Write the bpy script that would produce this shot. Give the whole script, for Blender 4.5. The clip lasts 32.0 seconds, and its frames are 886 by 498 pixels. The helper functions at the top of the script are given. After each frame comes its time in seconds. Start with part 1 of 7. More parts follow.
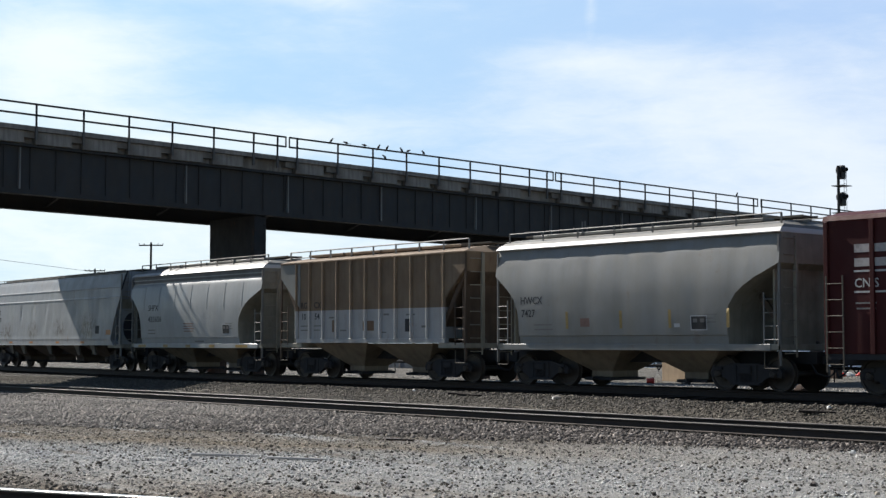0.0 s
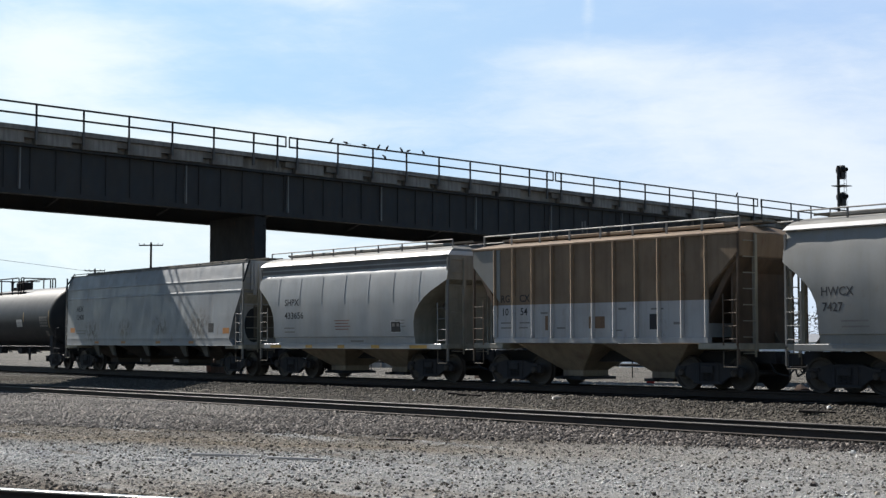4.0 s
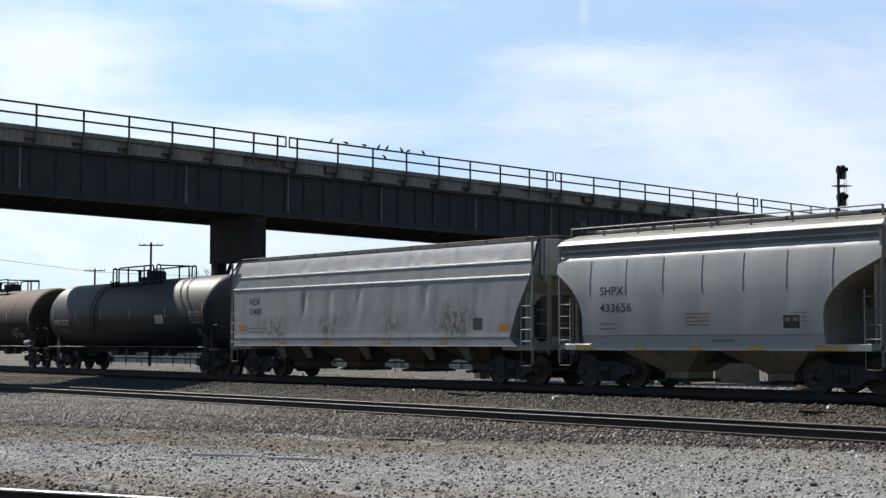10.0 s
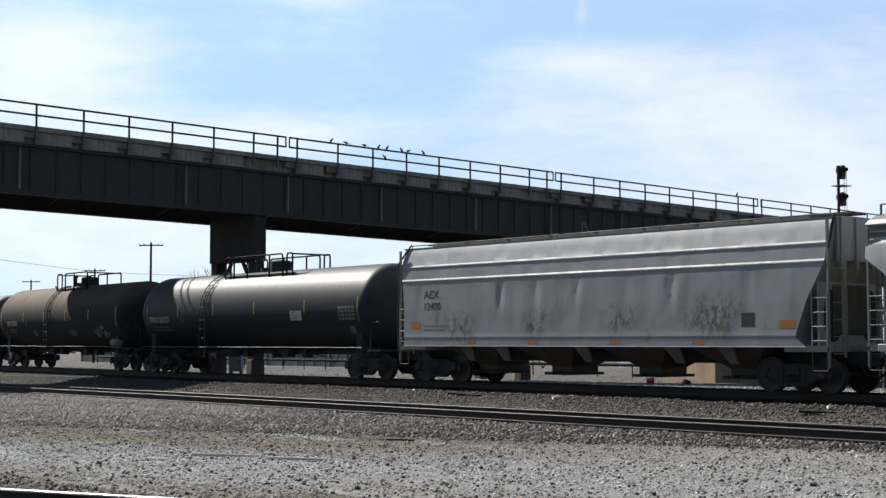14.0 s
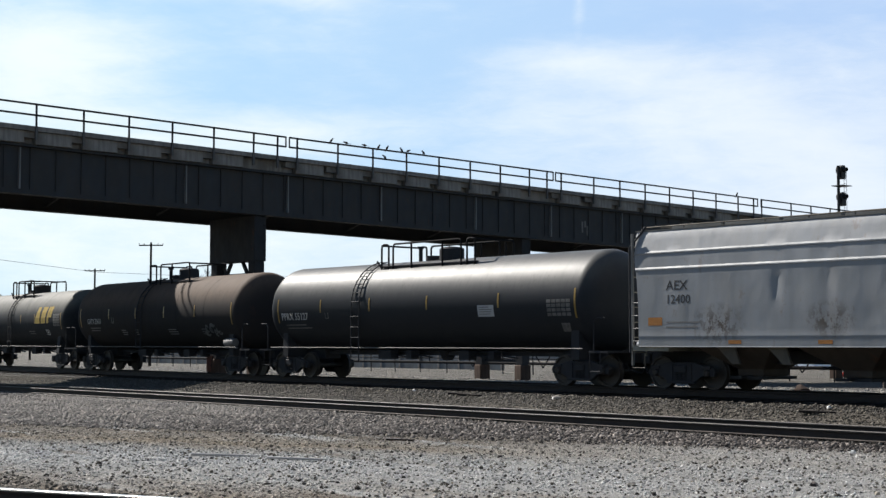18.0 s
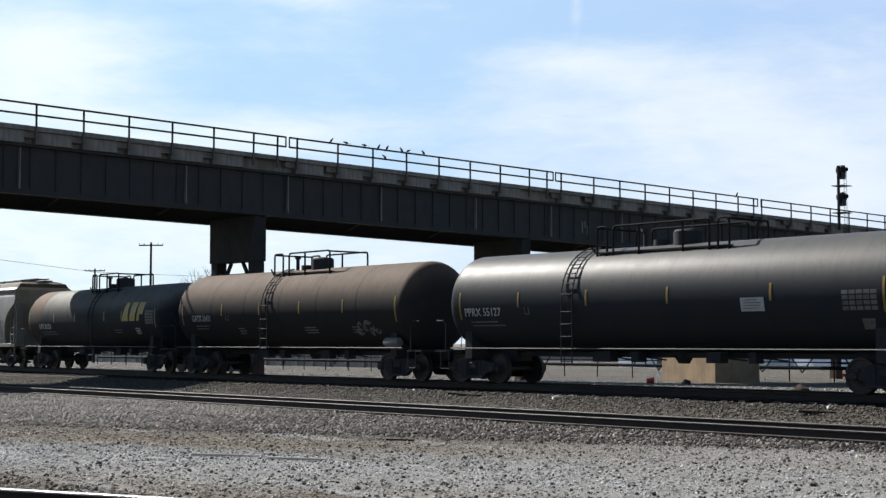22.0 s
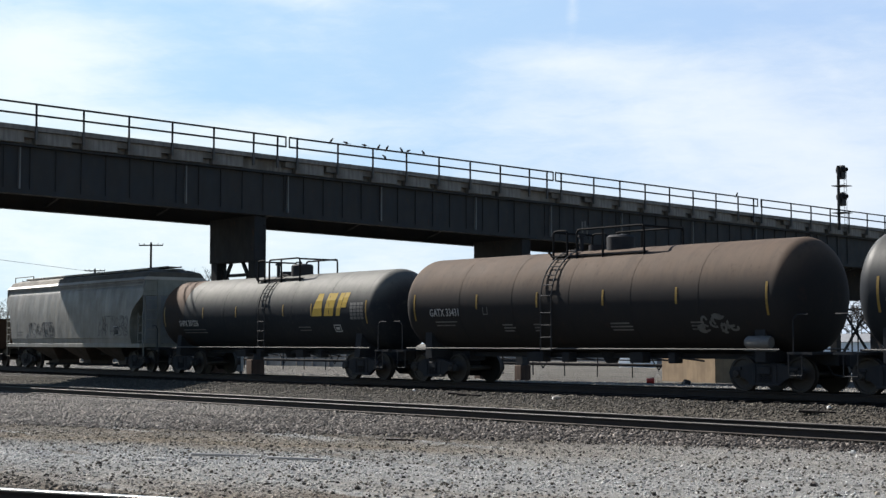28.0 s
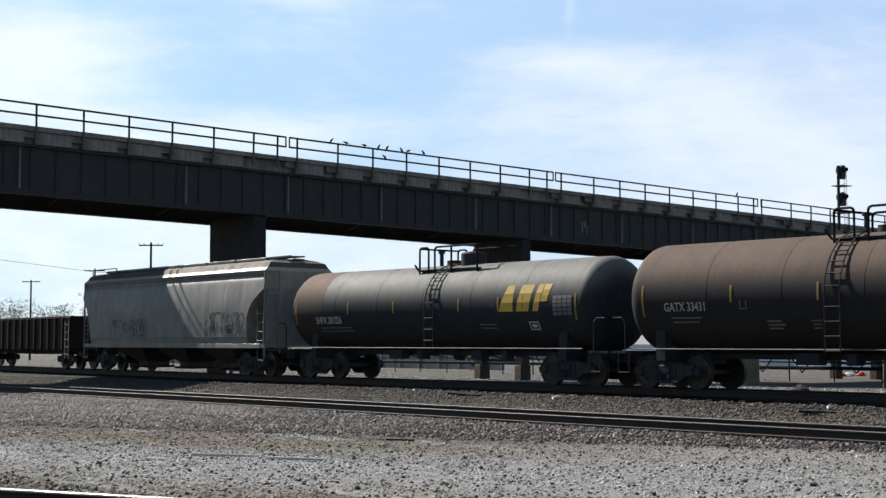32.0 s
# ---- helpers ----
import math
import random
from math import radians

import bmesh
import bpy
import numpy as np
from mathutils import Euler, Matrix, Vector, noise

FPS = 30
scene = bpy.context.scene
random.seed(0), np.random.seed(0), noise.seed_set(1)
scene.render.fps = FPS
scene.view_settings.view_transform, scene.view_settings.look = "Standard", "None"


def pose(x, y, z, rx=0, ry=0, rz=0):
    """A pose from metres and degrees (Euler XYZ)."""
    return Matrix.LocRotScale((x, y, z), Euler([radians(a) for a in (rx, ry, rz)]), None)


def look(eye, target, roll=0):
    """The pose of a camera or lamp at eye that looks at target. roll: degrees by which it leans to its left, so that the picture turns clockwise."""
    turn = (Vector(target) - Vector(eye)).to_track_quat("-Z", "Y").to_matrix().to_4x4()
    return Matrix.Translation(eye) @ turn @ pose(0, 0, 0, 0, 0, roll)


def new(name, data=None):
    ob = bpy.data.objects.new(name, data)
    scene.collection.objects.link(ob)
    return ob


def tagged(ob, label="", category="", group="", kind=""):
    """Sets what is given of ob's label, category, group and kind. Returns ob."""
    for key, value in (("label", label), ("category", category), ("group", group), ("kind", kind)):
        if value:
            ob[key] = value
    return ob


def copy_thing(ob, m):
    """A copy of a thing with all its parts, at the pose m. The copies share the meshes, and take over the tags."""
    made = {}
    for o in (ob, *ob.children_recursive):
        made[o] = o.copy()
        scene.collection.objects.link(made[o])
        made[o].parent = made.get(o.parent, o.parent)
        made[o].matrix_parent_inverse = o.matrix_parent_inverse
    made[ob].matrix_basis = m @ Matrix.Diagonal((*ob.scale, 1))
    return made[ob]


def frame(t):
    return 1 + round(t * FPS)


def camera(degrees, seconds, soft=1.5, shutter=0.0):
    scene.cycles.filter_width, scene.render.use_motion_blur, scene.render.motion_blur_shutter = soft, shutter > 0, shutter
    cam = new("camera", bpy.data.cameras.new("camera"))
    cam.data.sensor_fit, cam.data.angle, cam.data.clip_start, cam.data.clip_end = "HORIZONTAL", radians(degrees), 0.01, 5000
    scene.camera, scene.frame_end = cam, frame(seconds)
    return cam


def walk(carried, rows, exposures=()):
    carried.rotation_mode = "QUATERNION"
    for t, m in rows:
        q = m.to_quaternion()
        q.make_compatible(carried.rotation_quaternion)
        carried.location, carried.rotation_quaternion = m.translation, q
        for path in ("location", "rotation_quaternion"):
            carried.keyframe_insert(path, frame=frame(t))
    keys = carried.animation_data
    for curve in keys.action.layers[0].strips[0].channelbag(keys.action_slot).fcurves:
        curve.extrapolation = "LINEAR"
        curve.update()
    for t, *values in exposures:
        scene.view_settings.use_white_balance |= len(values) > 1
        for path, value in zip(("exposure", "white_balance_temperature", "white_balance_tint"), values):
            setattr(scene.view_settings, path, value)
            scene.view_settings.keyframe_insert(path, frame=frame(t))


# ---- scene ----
from mathutils import bvhtree

# camera: still, on a tripod beside the yard
EYE = (0.0, 0.0, 1.45)
AIM = (-0.75609533, 0.65126722, 0.06458224)
cam = camera(33.99, 32.0, soft=1.4)
still = look(EYE, [e + 50 * a for e, a in zip(EYE, AIM)])
walk(cam, [(0.0, still), (32.0, still)])

# ---- light ----
SUN_TO = Vector((-1.14, -0.085, 1.0)).normalized()
sun_data = bpy.data.lights.new("sun", "SUN")
sun_data.energy, sun_data.angle, sun_data.color = 5.0, radians(0.55), (1.0, 0.955, 0.89)
sun_ob = new("sun", sun_data)
sun_ob.rotation_euler = SUN_TO.to_track_quat("Z", "Y").to_euler()
world = bpy.data.worlds.new("world")
scene.world = world
world.use_nodes = True
wn = world.node_tree.nodes
sky = wn.new("ShaderNodeTexSky")
sky.sky_type, sky.sun_disc = "NISHITA", False
sky.sun_elevation = math.asin(SUN_TO.z)
sky.sun_rotation = math.atan2(SUN_TO.x, SUN_TO.y)
sky.air_density, sky.dust_density, sky.ozone_density = 1.2, 0.2, 4.0
world.node_tree.links.new(sky.outputs[0], wn["Background"].inputs[0])
wn["Background"].inputs[1].default_value = 0.05
scene.view_settings.exposure = 1.0

TRACK_Y = 31.8      # centre line of the train's track
RAIL_Z = 0.18       # top of its rails
SIDING_Y = 23.5    # centre line of the empty siding
BRIDGE_X = -61.7    # the flyover's face towards the camera
GAUGE = 1.435
LEAD_X, LEAD_Y, LEAD_TURN = -14.64, 5.92, 23.7   # the lead track that leaves at an angle
LEAD_D = 12.06


def train_run(t):
    """How far the train has rolled after t seconds."""
    return 2.668 * t - 0.00336 * t * t


BEND_X, BEND_R, BEND_L = -41.0, 244.0, 16.0    # where the train's track begins to bend away, how tightly and how long


def bend(x):
    """How far the train's track lies behind its straight line at x."""
    d = max(0.0, BEND_X - x)
    m = min(d, BEND_L)
    return (d - m / 2) * m / BEND_R


def track_at(s):
    """Point and heading of the train's track, s metres along it: straight, a bend, straight again."""
    d = max(0.0, BEND_X - s)
    a = min(d, BEND_L) / BEND_R
    if a == 0.0:
        return Vector((s, TRACK_Y, 0)), 0.0
    rest = max(0.0, d - BEND_L)
    return Vector((BEND_X - BEND_R * math.sin(a) - rest * math.cos(a), TRACK_Y + BEND_R * (1 - math.cos(a)) + rest * math.sin(a), 0)), -a


def car_pose(s):
    """A car's pose with both trucks on the track."""
    p, q = track_at(s - 5.5)[0], track_at(s + 5.5)[0]
    m = (p + q) / 2
    d = q - p
    return pose(m.x, m.y, RAIL_Z, 0, 0, math.degrees(math.atan2(d.y, d.x)))


# ---- mesh helpers ----
def box(bm, lo, hi):
    vs = [bm.verts.new((x, y, z)) for x in (lo[0], hi[0]) for y in (lo[1], hi[1]) for z in (lo[2], hi[2])]
    for f in ((0, 1, 3, 2), (4, 6, 7, 5), (0, 4, 5, 1), (2, 3, 7, 6), (0, 2, 6, 4), (1, 5, 7, 3)):
        bm.faces.new([vs[i] for i in f])


def boxc(bm, c, s):
    box(bm, [c[i] - s[i] / 2 for i in range(3)], [c[i] + s[i] / 2 for i in range(3)])


def rod(bm, a, b, r, seg=8, r2=None):
    a, b = Vector(a), Vector(b)
    r2 = r if r2 is None else r2
    q = (b - a).to_track_quat("Z", "Y").to_matrix()
    rings = []
    for p, rr in ((a, r), (b, r2)):
        rings.append([bm.verts.new(p + q @ Vector((rr * math.cos(2 * math.pi * i / seg), rr * math.sin(2 * math.pi * i / seg), 0))) for i in range(seg)])
    for i in range(seg):
        j = (i + 1) % seg
        bm.faces.new((rings[0][i], rings[0][j], rings[1][j], rings[1][i]))
    bm.faces.new(rings[0][::-1])
    bm.faces.new(rings[1])


def bar(bm, a, b, w, h):
    """A square bar from a to b, w across and h high."""
    a, b = Vector(a), Vector(b)
    d = (b - a).normalized()
    side = d.cross(Vector((0, 0, 1)))
    side = side.normalized() if side.length > 0.01 else Vector((1, 0, 0))
    upv = side.cross(d)
    vs = [bm.verts.new(p + side * (sx * w / 2) + upv * (sz * h / 2)) for p in (a, b) for sx, sz in ((-1, -1), (1, -1), (1, 1), (-1, 1))]
    for f in ((0, 1, 2, 3), (7, 6, 5, 4), (0, 4, 5, 1), (1, 5, 6, 2), (2, 6, 7, 3), (3, 7, 4, 0)):
        bm.faces.new([vs[i] for i in f])


def tube(bm, pts, r, seg=6):
    for a, b in zip(pts[:-1], pts[1:]):
        rod(bm, a, b, r, seg)


def prism(bm, outline, axis, lo, hi):
    """An outline of (a, b) pairs pushed along an axis: x takes (y, z), y takes (x, z), z takes (x, y)."""
    def at(p, k):
        return {"x": (k, p[0], p[1]), "y": (p[0], k, p[1]), "z": (p[0], p[1], k)}[axis]
    one = [bm.verts.new(at(p, lo)) for p in outline]
    two = [bm.verts.new(at(p, hi)) for p in outline]
    n = len(outline)
    for i in range(n):
        j = (i + 1) % n
        bm.faces.new((one[i], one[j], two[j], two[i]))
    bm.faces.new(one[::-1])
    bm.faces.new(two)


def lathe(bm, stations, seg=32, axis="x", centre=(0, 0, 0)):
    """Rings (along, radius) joined round an axis; a radius of 0 closes it."""
    rings = []
    for s, r in stations:
        ring = []
        for i in range(1 if r < 1e-5 else seg):
            a = 2 * math.pi * i / seg
            c, d = r * math.cos(a), r * math.sin(a)
            v = {"x": (s, c, d), "y": (c, s, d), "z": (c, d, s)}[axis]
            ring.append(bm.verts.new(Vector(v) + Vector(centre)))
        rings.append(ring)
    for p, q in zip(rings[:-1], rings[1:]):
        for i in range(seg):
            j = (i + 1) % seg
            f = [p[i % len(p)], p[j % len(p)], q[j % len(q)], q[i % len(q)]]
            f = list(dict.fromkeys(f))
            if len(f) > 2:
                bm.faces.new(f)


def finish(bm, name, material, smooth=None, bevel=0.0):
    if bevel:
        bmesh.ops.bevel(bm, geom=bm.edges[:], offset=bevel, segments=1, affect="EDGES", clamp_overlap=True)
    bmesh.ops.recalc_face_normals(bm, faces=bm.faces)
    me = bpy.data.meshes.new(name)
    bm.to_mesh(me)
    bm.free()
    me.materials.append(material)
    if smooth is not None:
        me.polygons.foreach_set("use_smooth", [True] * len(me.polygons))
        me.set_sharp_from_angle(angle=radians(smooth))
    return me


def part(name, bm, material, parent, label="", smooth=None, bevel=0.0, at=None):
    ob = new(name, finish(bm, name, material, smooth, bevel))
    ob.parent = parent
    if at is not None:
        ob.matrix_basis = at
    if label:
        ob["label"] = label
    return ob


def again(ob, at, parent=None):
    """The same mesh once more at another pose, as a part of its own."""
    o = new(ob.name.split(".")[0], ob.data)
    o.parent = parent if parent is not None else ob.parent
    o.matrix_basis = at
    if "label" in ob:
        o["label"] = ob["label"]
    return o


def thing(name, at, label, category, group="", kind=""):
    return tagged_at(new(name), at, label, category, group, kind)


def tagged_at(ob, at, label, category, group="", kind=""):
    ob.matrix_basis = at
    return tagged(ob, label, category, group, kind)


def letters(text, size, material, parent, at, name="lettering", label="", squash=1.0, depth=0.004):
    """Painted words as a thin mesh, in the plane x to the right and y up."""
    cu = bpy.data.curves.new(name, "FONT")
    cu.body, cu.size, cu.extrude, cu.resolution_u, cu.offset = text, size, depth, 2, size * 0.010
    tmp = bpy.data.objects.new(name, cu)
    me = bpy.data.meshes.new_from_object(tmp)
    bpy.data.objects.remove(tmp)
    bpy.data.curves.remove(cu)
    me.transform(Matrix.Diagonal((squash, 1, 1, 1)))
    me.materials.clear()
    me.materials.append(material)
    ob = new(name, me)
    ob.parent = parent
    ob.matrix_basis = at
    if label:
        ob["label"] = label
    return ob


# ---- materials ----
def nodes_of(name):
    m = bpy.data.materials.new(name)
    m.use_nodes = True
    nt = m.node_tree
    return m, nt, nt.nodes["Principled BSDF"]


def tint(nt, a, b, fac, mode="MIX", clamp=True):
    mix = nt.nodes.new("ShaderNodeMix")
    mix.data_type, mix.blend_type = "RGBA", mode
    for k, v in ((0, fac), (6, a), (7, b)):
        if isinstance(v, (int, float)):
            mix.inputs[k].default_value = v
        elif isinstance(v, tuple):
            mix.inputs[k].default_value = (*v, 1) if len(v) == 3 else v
        else:
            nt.links.new(v, mix.inputs[k])
    return mix.outputs[2]


def grain(nt, scale, detail=4, rough=0.6, stretch=(1, 1, 1), lo=0.35, hi=0.65, coords="Object", w=0.0, turn=0.0):
    tc = nt.nodes.new("ShaderNodeTexCoord")
    mp = nt.nodes.new("ShaderNodeMapping")
    mp.inputs["Scale"].default_value = stretch
    mp.inputs["Location"].default_value = (w, w * 1.7, w * 0.6)
    mp.inputs["Rotation"].default_value = (0, 0, radians(-turn))
    nt.links.new(tc.outputs[coords], mp.inputs[0])
    n = nt.nodes.new("ShaderNodeTexNoise")
    n.inputs["Scale"].default_value, n.inputs["Detail"].default_value, n.inputs["Roughness"].default_value = scale, detail, rough
    nt.links.new(mp.outputs[0], n.inputs["Vector"])
    r = nt.nodes.new("ShaderNodeMapRange")
    r.inputs[1].default_value, r.inputs[2].default_value = lo, hi
    nt.links.new(n.outputs[0], r.inputs[0])
    return r.outputs[0]


def times(nt, a, k):
    n = nt.nodes.new("ShaderNodeMath")
    n.operation = "MULTIPLY"
    nt.links.new(a, n.inputs[0])
    if isinstance(k, (int, float)):
        n.inputs[1].default_value = k
    else:
        nt.links.new(k, n.inputs[1])
    return n.outputs[0]


def bump(nt, bsdf, height, strength=0.3, dist=0.01):
    b = nt.nodes.new("ShaderNodeBump")
    b.inputs["Strength"].default_value, b.inputs["Distance"].default_value = strength, dist
    nt.links.new(height, b.inputs["Height"])
    nt.links.new(b.outputs[0], bsdf.inputs["Normal"])


def near(nt, x, z, r):
    """1 at (x, z) on a car's side, falling to 0 at r metres."""
    tc = nt.nodes.new("ShaderNodeTexCoord")
    mp = nt.nodes.new("ShaderNodeMapping")
    mp.inputs["Location"].default_value = (-x / r, 0, -z / r * 1.6)
    mp.inputs["Scale"].default_value = (1 / r, 0, 1.6 / r)
    nt.links.new(tc.outputs["Object"], mp.inputs[0])
    ln = nt.nodes.new("ShaderNodeVectorMath")
    ln.operation = "LENGTH"
    nt.links.new(mp.outputs[0], ln.inputs[0])
    rr = nt.nodes.new("ShaderNodeMapRange")
    rr.inputs[1].default_value, rr.inputs[2].default_value = 1.0, 0.2
    nt.links.new(ln.outputs["Value"], rr.inputs[0])
    return rr.outputs[0]


def paint(name, base, dirt, rough=0.5, metal=0.0, dirty=0.5, streak=0.5, rust=0.0, rust_col=(0.12, 0.05, 0.025), fine=40.0, dents=0.0, spec=0.5, spots=(), lit_dust=None):
    """Weathered painted steel: broad grime, streaks that run down, fine speckle, rust spots."""
    m, nt, b = nodes_of(name)
    col = tint(nt, base, dirt, times(nt, grain(nt, 0.9, 5, 0.6), dirty))
    col = tint(nt, col, dirt, times(nt, grain(nt, 3.0, 4, 0.65, (1.6, 1.6, 0.12), 0.45, 0.75), streak))
    col = tint(nt, col, tuple(c * 0.6 for c in base), times(nt, grain(nt, fine, 3, 0.7, lo=0.5, hi=0.8), 0.35))
    if rust:
        col = tint(nt, col, rust_col, times(nt, grain(nt, 2.2, 8, 0.72, (1, 1, 0.6), 0.6, 0.66, w=3.1), rust))
    # Upward faces take the dust tone, which also paints in their sunlight.
    if lit_dust:
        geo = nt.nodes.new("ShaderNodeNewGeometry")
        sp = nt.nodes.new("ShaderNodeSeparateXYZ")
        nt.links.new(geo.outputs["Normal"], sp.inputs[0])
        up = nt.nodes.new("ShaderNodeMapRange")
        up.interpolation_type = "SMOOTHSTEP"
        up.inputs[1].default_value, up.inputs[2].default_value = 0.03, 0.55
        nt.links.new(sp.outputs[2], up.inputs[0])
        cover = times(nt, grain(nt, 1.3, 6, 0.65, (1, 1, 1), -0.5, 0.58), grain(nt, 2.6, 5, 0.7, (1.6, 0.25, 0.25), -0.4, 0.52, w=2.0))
        col = tint(nt, col, lit_dust, times(nt, up.outputs[0], times(nt, cover, 0.95)))
        col = tint(nt, col, tuple(c * 0.45 for c in lit_dust), times(nt, grain(nt, 7.0, 6, 0.75, (1.2, 0.5, 0.5), 0.56, 0.68, w=6.0), 0.5))
    for sx, sz, sr in spots:
        col = tint(nt, col, (0.036, 0.025, 0.019), times(nt, near(nt, sx, sz, sr), times(nt, grain(nt, 5.5, 8, 0.75, (1, 1, 0.7), 0.48, 0.55, w=sx), 0.95)))
        col = tint(nt, col, (0.15, 0.11, 0.075), times(nt, near(nt, sx, sz, sr * 1.1), times(nt, grain(nt, 2.5, 6, 0.7, w=sx), 0.25)))
    nt.links.new(col, b.inputs["Base Color"])
    b.inputs["Metallic"].default_value = metal
    b.inputs["Specular IOR Level"].default_value = spec
    rr = nt.nodes.new("ShaderNodeMapRange")
    nt.links.new(grain(nt, 2.4, 5, 0.6, (1, 1, 0.5)), rr.inputs[0])
    rr.inputs[3].default_value, rr.inputs[4].default_value = (rough, rough + 0.05) if lit_dust else (rough - 0.08, rough + 0.15)
    nt.links.new(rr.outputs[0], b.inputs["Roughness"])
    if dents:
        bump(nt, b, grain(nt, 1.3, 2, 0.4, (1, 1, 0.45), 0.2, 0.8), 1.0, dents)
    else:
        bump(nt, b, grain(nt, fine, 3, 0.7), 0.15, 0.0015 if lit_dust else 0.004)
    return m


def earth(name, cols, scale=7.0, rough=0.95):
    m, nt, b = nodes_of(name)
    col = tint(nt, cols[0], cols[1], grain(nt, 0.35, 5, 0.6))
    col = tint(nt, col, cols[2], times(nt, grain(nt, scale, 6, 0.75, lo=0.45, hi=0.7), 0.8))
    col = tint(nt, col, cols[3], times(nt, grain(nt, scale * 3.3, 4, 0.8, lo=0.52, hi=0.62), 0.7))
    nt.links.new(col, b.inputs["Base Color"])
    b.inputs["Roughness"].default_value = rough
    b.inputs["Specular IOR Level"].default_value = 0.2
    bump(nt, b, grain(nt, scale * 2, 6, 0.8), 0.7, 0.05)
    return m


def strip(nt, turn, shift, lo, hi, wob, stops, bends=False):
    """A colour ramp over the distance across a band of ground."""
    tc = nt.nodes.new("ShaderNodeTexCoord")
    mp = nt.nodes.new("ShaderNodeMapping")
    mp.inputs["Rotation"].default_value = (0, 0, radians(-turn))
    nt.links.new(tc.outputs["Object"], mp.inputs[0])
    sep = nt.nodes.new("ShaderNodeSeparateXYZ")
    nt.links.new(mp.outputs[0], sep.inputs[0])
    ad = nt.nodes.new("ShaderNodeMath")
    ad.operation = "MULTIPLY_ADD"
    nt.links.new(grain(nt, 0.5, 5, 0.65, (0.4, 1, 1), 0.0, 1.0), ad.inputs[0])
    ad.inputs[1].default_value = wob
    across = sep.outputs[1]
    if bends:
        def calc(op, a, b, c=0.0):
            n = nt.nodes.new("ShaderNodeMath")
            n.operation = op
            for k, v in enumerate((a, b, c)):
                if isinstance(v, (int, float)):
                    n.inputs[k].default_value = v
                else:
                    nt.links.new(v, n.inputs[k])
            return n.outputs[0]
        d = calc("MAXIMUM", calc("MULTIPLY_ADD", sep.outputs[0], -1.0, BEND_X), 0.0)
        m = calc("MINIMUM", d, BEND_L)
        across = calc("MULTIPLY_ADD", calc("MULTIPLY", calc("MULTIPLY_ADD", m, -0.5, d), m), -1 / BEND_R, across)
    nt.links.new(across, ad.inputs[2])
    mr = nt.nodes.new("ShaderNodeMapRange")
    mr.inputs[1].default_value, mr.inputs[2].default_value = lo + shift + wob / 2, hi + shift + wob / 2
    nt.links.new(ad.outputs[0], mr.inputs[0])
    ramp = nt.nodes.new("ShaderNodeValToRGB")
    while len(ramp.color_ramp.elements) < len(stops):
        ramp.color_ramp.elements.new(0.5)
    for e, (y, c) in zip(ramp.color_ramp.elements, stops):
        e.position, e.color = (y - lo) / (hi - lo), (*c, 1)
    nt.links.new(mr.outputs[0], ramp.inputs[0])
    return ramp.outputs[0]


def along(nt, a, b):
    """0 where x is a, 1 where x is b."""
    tc = nt.nodes.new("ShaderNodeTexCoord")
    sep = nt.nodes.new("ShaderNodeSeparateXYZ")
    nt.links.new(tc.outputs["Object"], sep.inputs[0])
    r = nt.nodes.new("ShaderNodeMapRange")
    r.interpolation_type = "SMOOTHSTEP"
    r.inputs[1].default_value, r.inputs[2].default_value = a, b
    nt.links.new(sep.outputs[0], r.inputs[0])
    return r.outputs[0]


def road_colour(nt):
    """The service road in bands: tan edges, a pale worn middle, streaks along it."""
    road = strip(nt, LEAD_TURN, LEAD_D, -2.0, 16.0, 2.6, [(-1.0, (0.185, 0.135, 0.0923)), (1.2, (0.246, 0.191, 0.135)), (2.6, (0.32, 0.283, 0.24)), (4.4, (0.431, 0.419, 0.394)), (6.6, (0.468, 0.468, 0.461)), (8.4, (0.381, 0.376, 0.357)),
                                                     (9.8, (0.289, 0.24, 0.178)), (11.6, (0.289, 0.258, 0.215)), (12.8, (0.21, 0.178, 0.141))])
    road = tint(nt, road, (0.517, 0.511, 0.492), times(nt, grain(nt, 1.4, 5, 0.65, (0.10, 1, 1), 0.57, 0.64, turn=LEAD_TURN), 0.75))
    road = tint(nt, road, (0.203, 0.16, 0.113), times(nt, grain(nt, 1.0, 5, 0.65, (0.14, 1, 1), 0.55, 0.65, w=5.0, turn=LEAD_TURN), 0.7))
    chalk = strip(nt, LEAD_TURN, LEAD_D, -2.0, 16.0, 1.6, [(4.0, (0, 0, 0)), (6.2, (1, 1, 1)), (12.0, (1, 1, 1)), (13.2, (0.432, 0.432, 0.432))])
    road = tint(nt, road, (0.45, 0.44, 0.42), times(nt, times(nt, chalk, along(nt, -21.0, -13.5)), 0.75))
    road = tint(nt, road, (0.246, 0.234, 0.221), times(nt, grain(nt, 5.0, 5, 0.7, (0.5, 1, 1), 0.52, 0.64, w=2.0, turn=LEAD_TURN), 0.5))
    return road


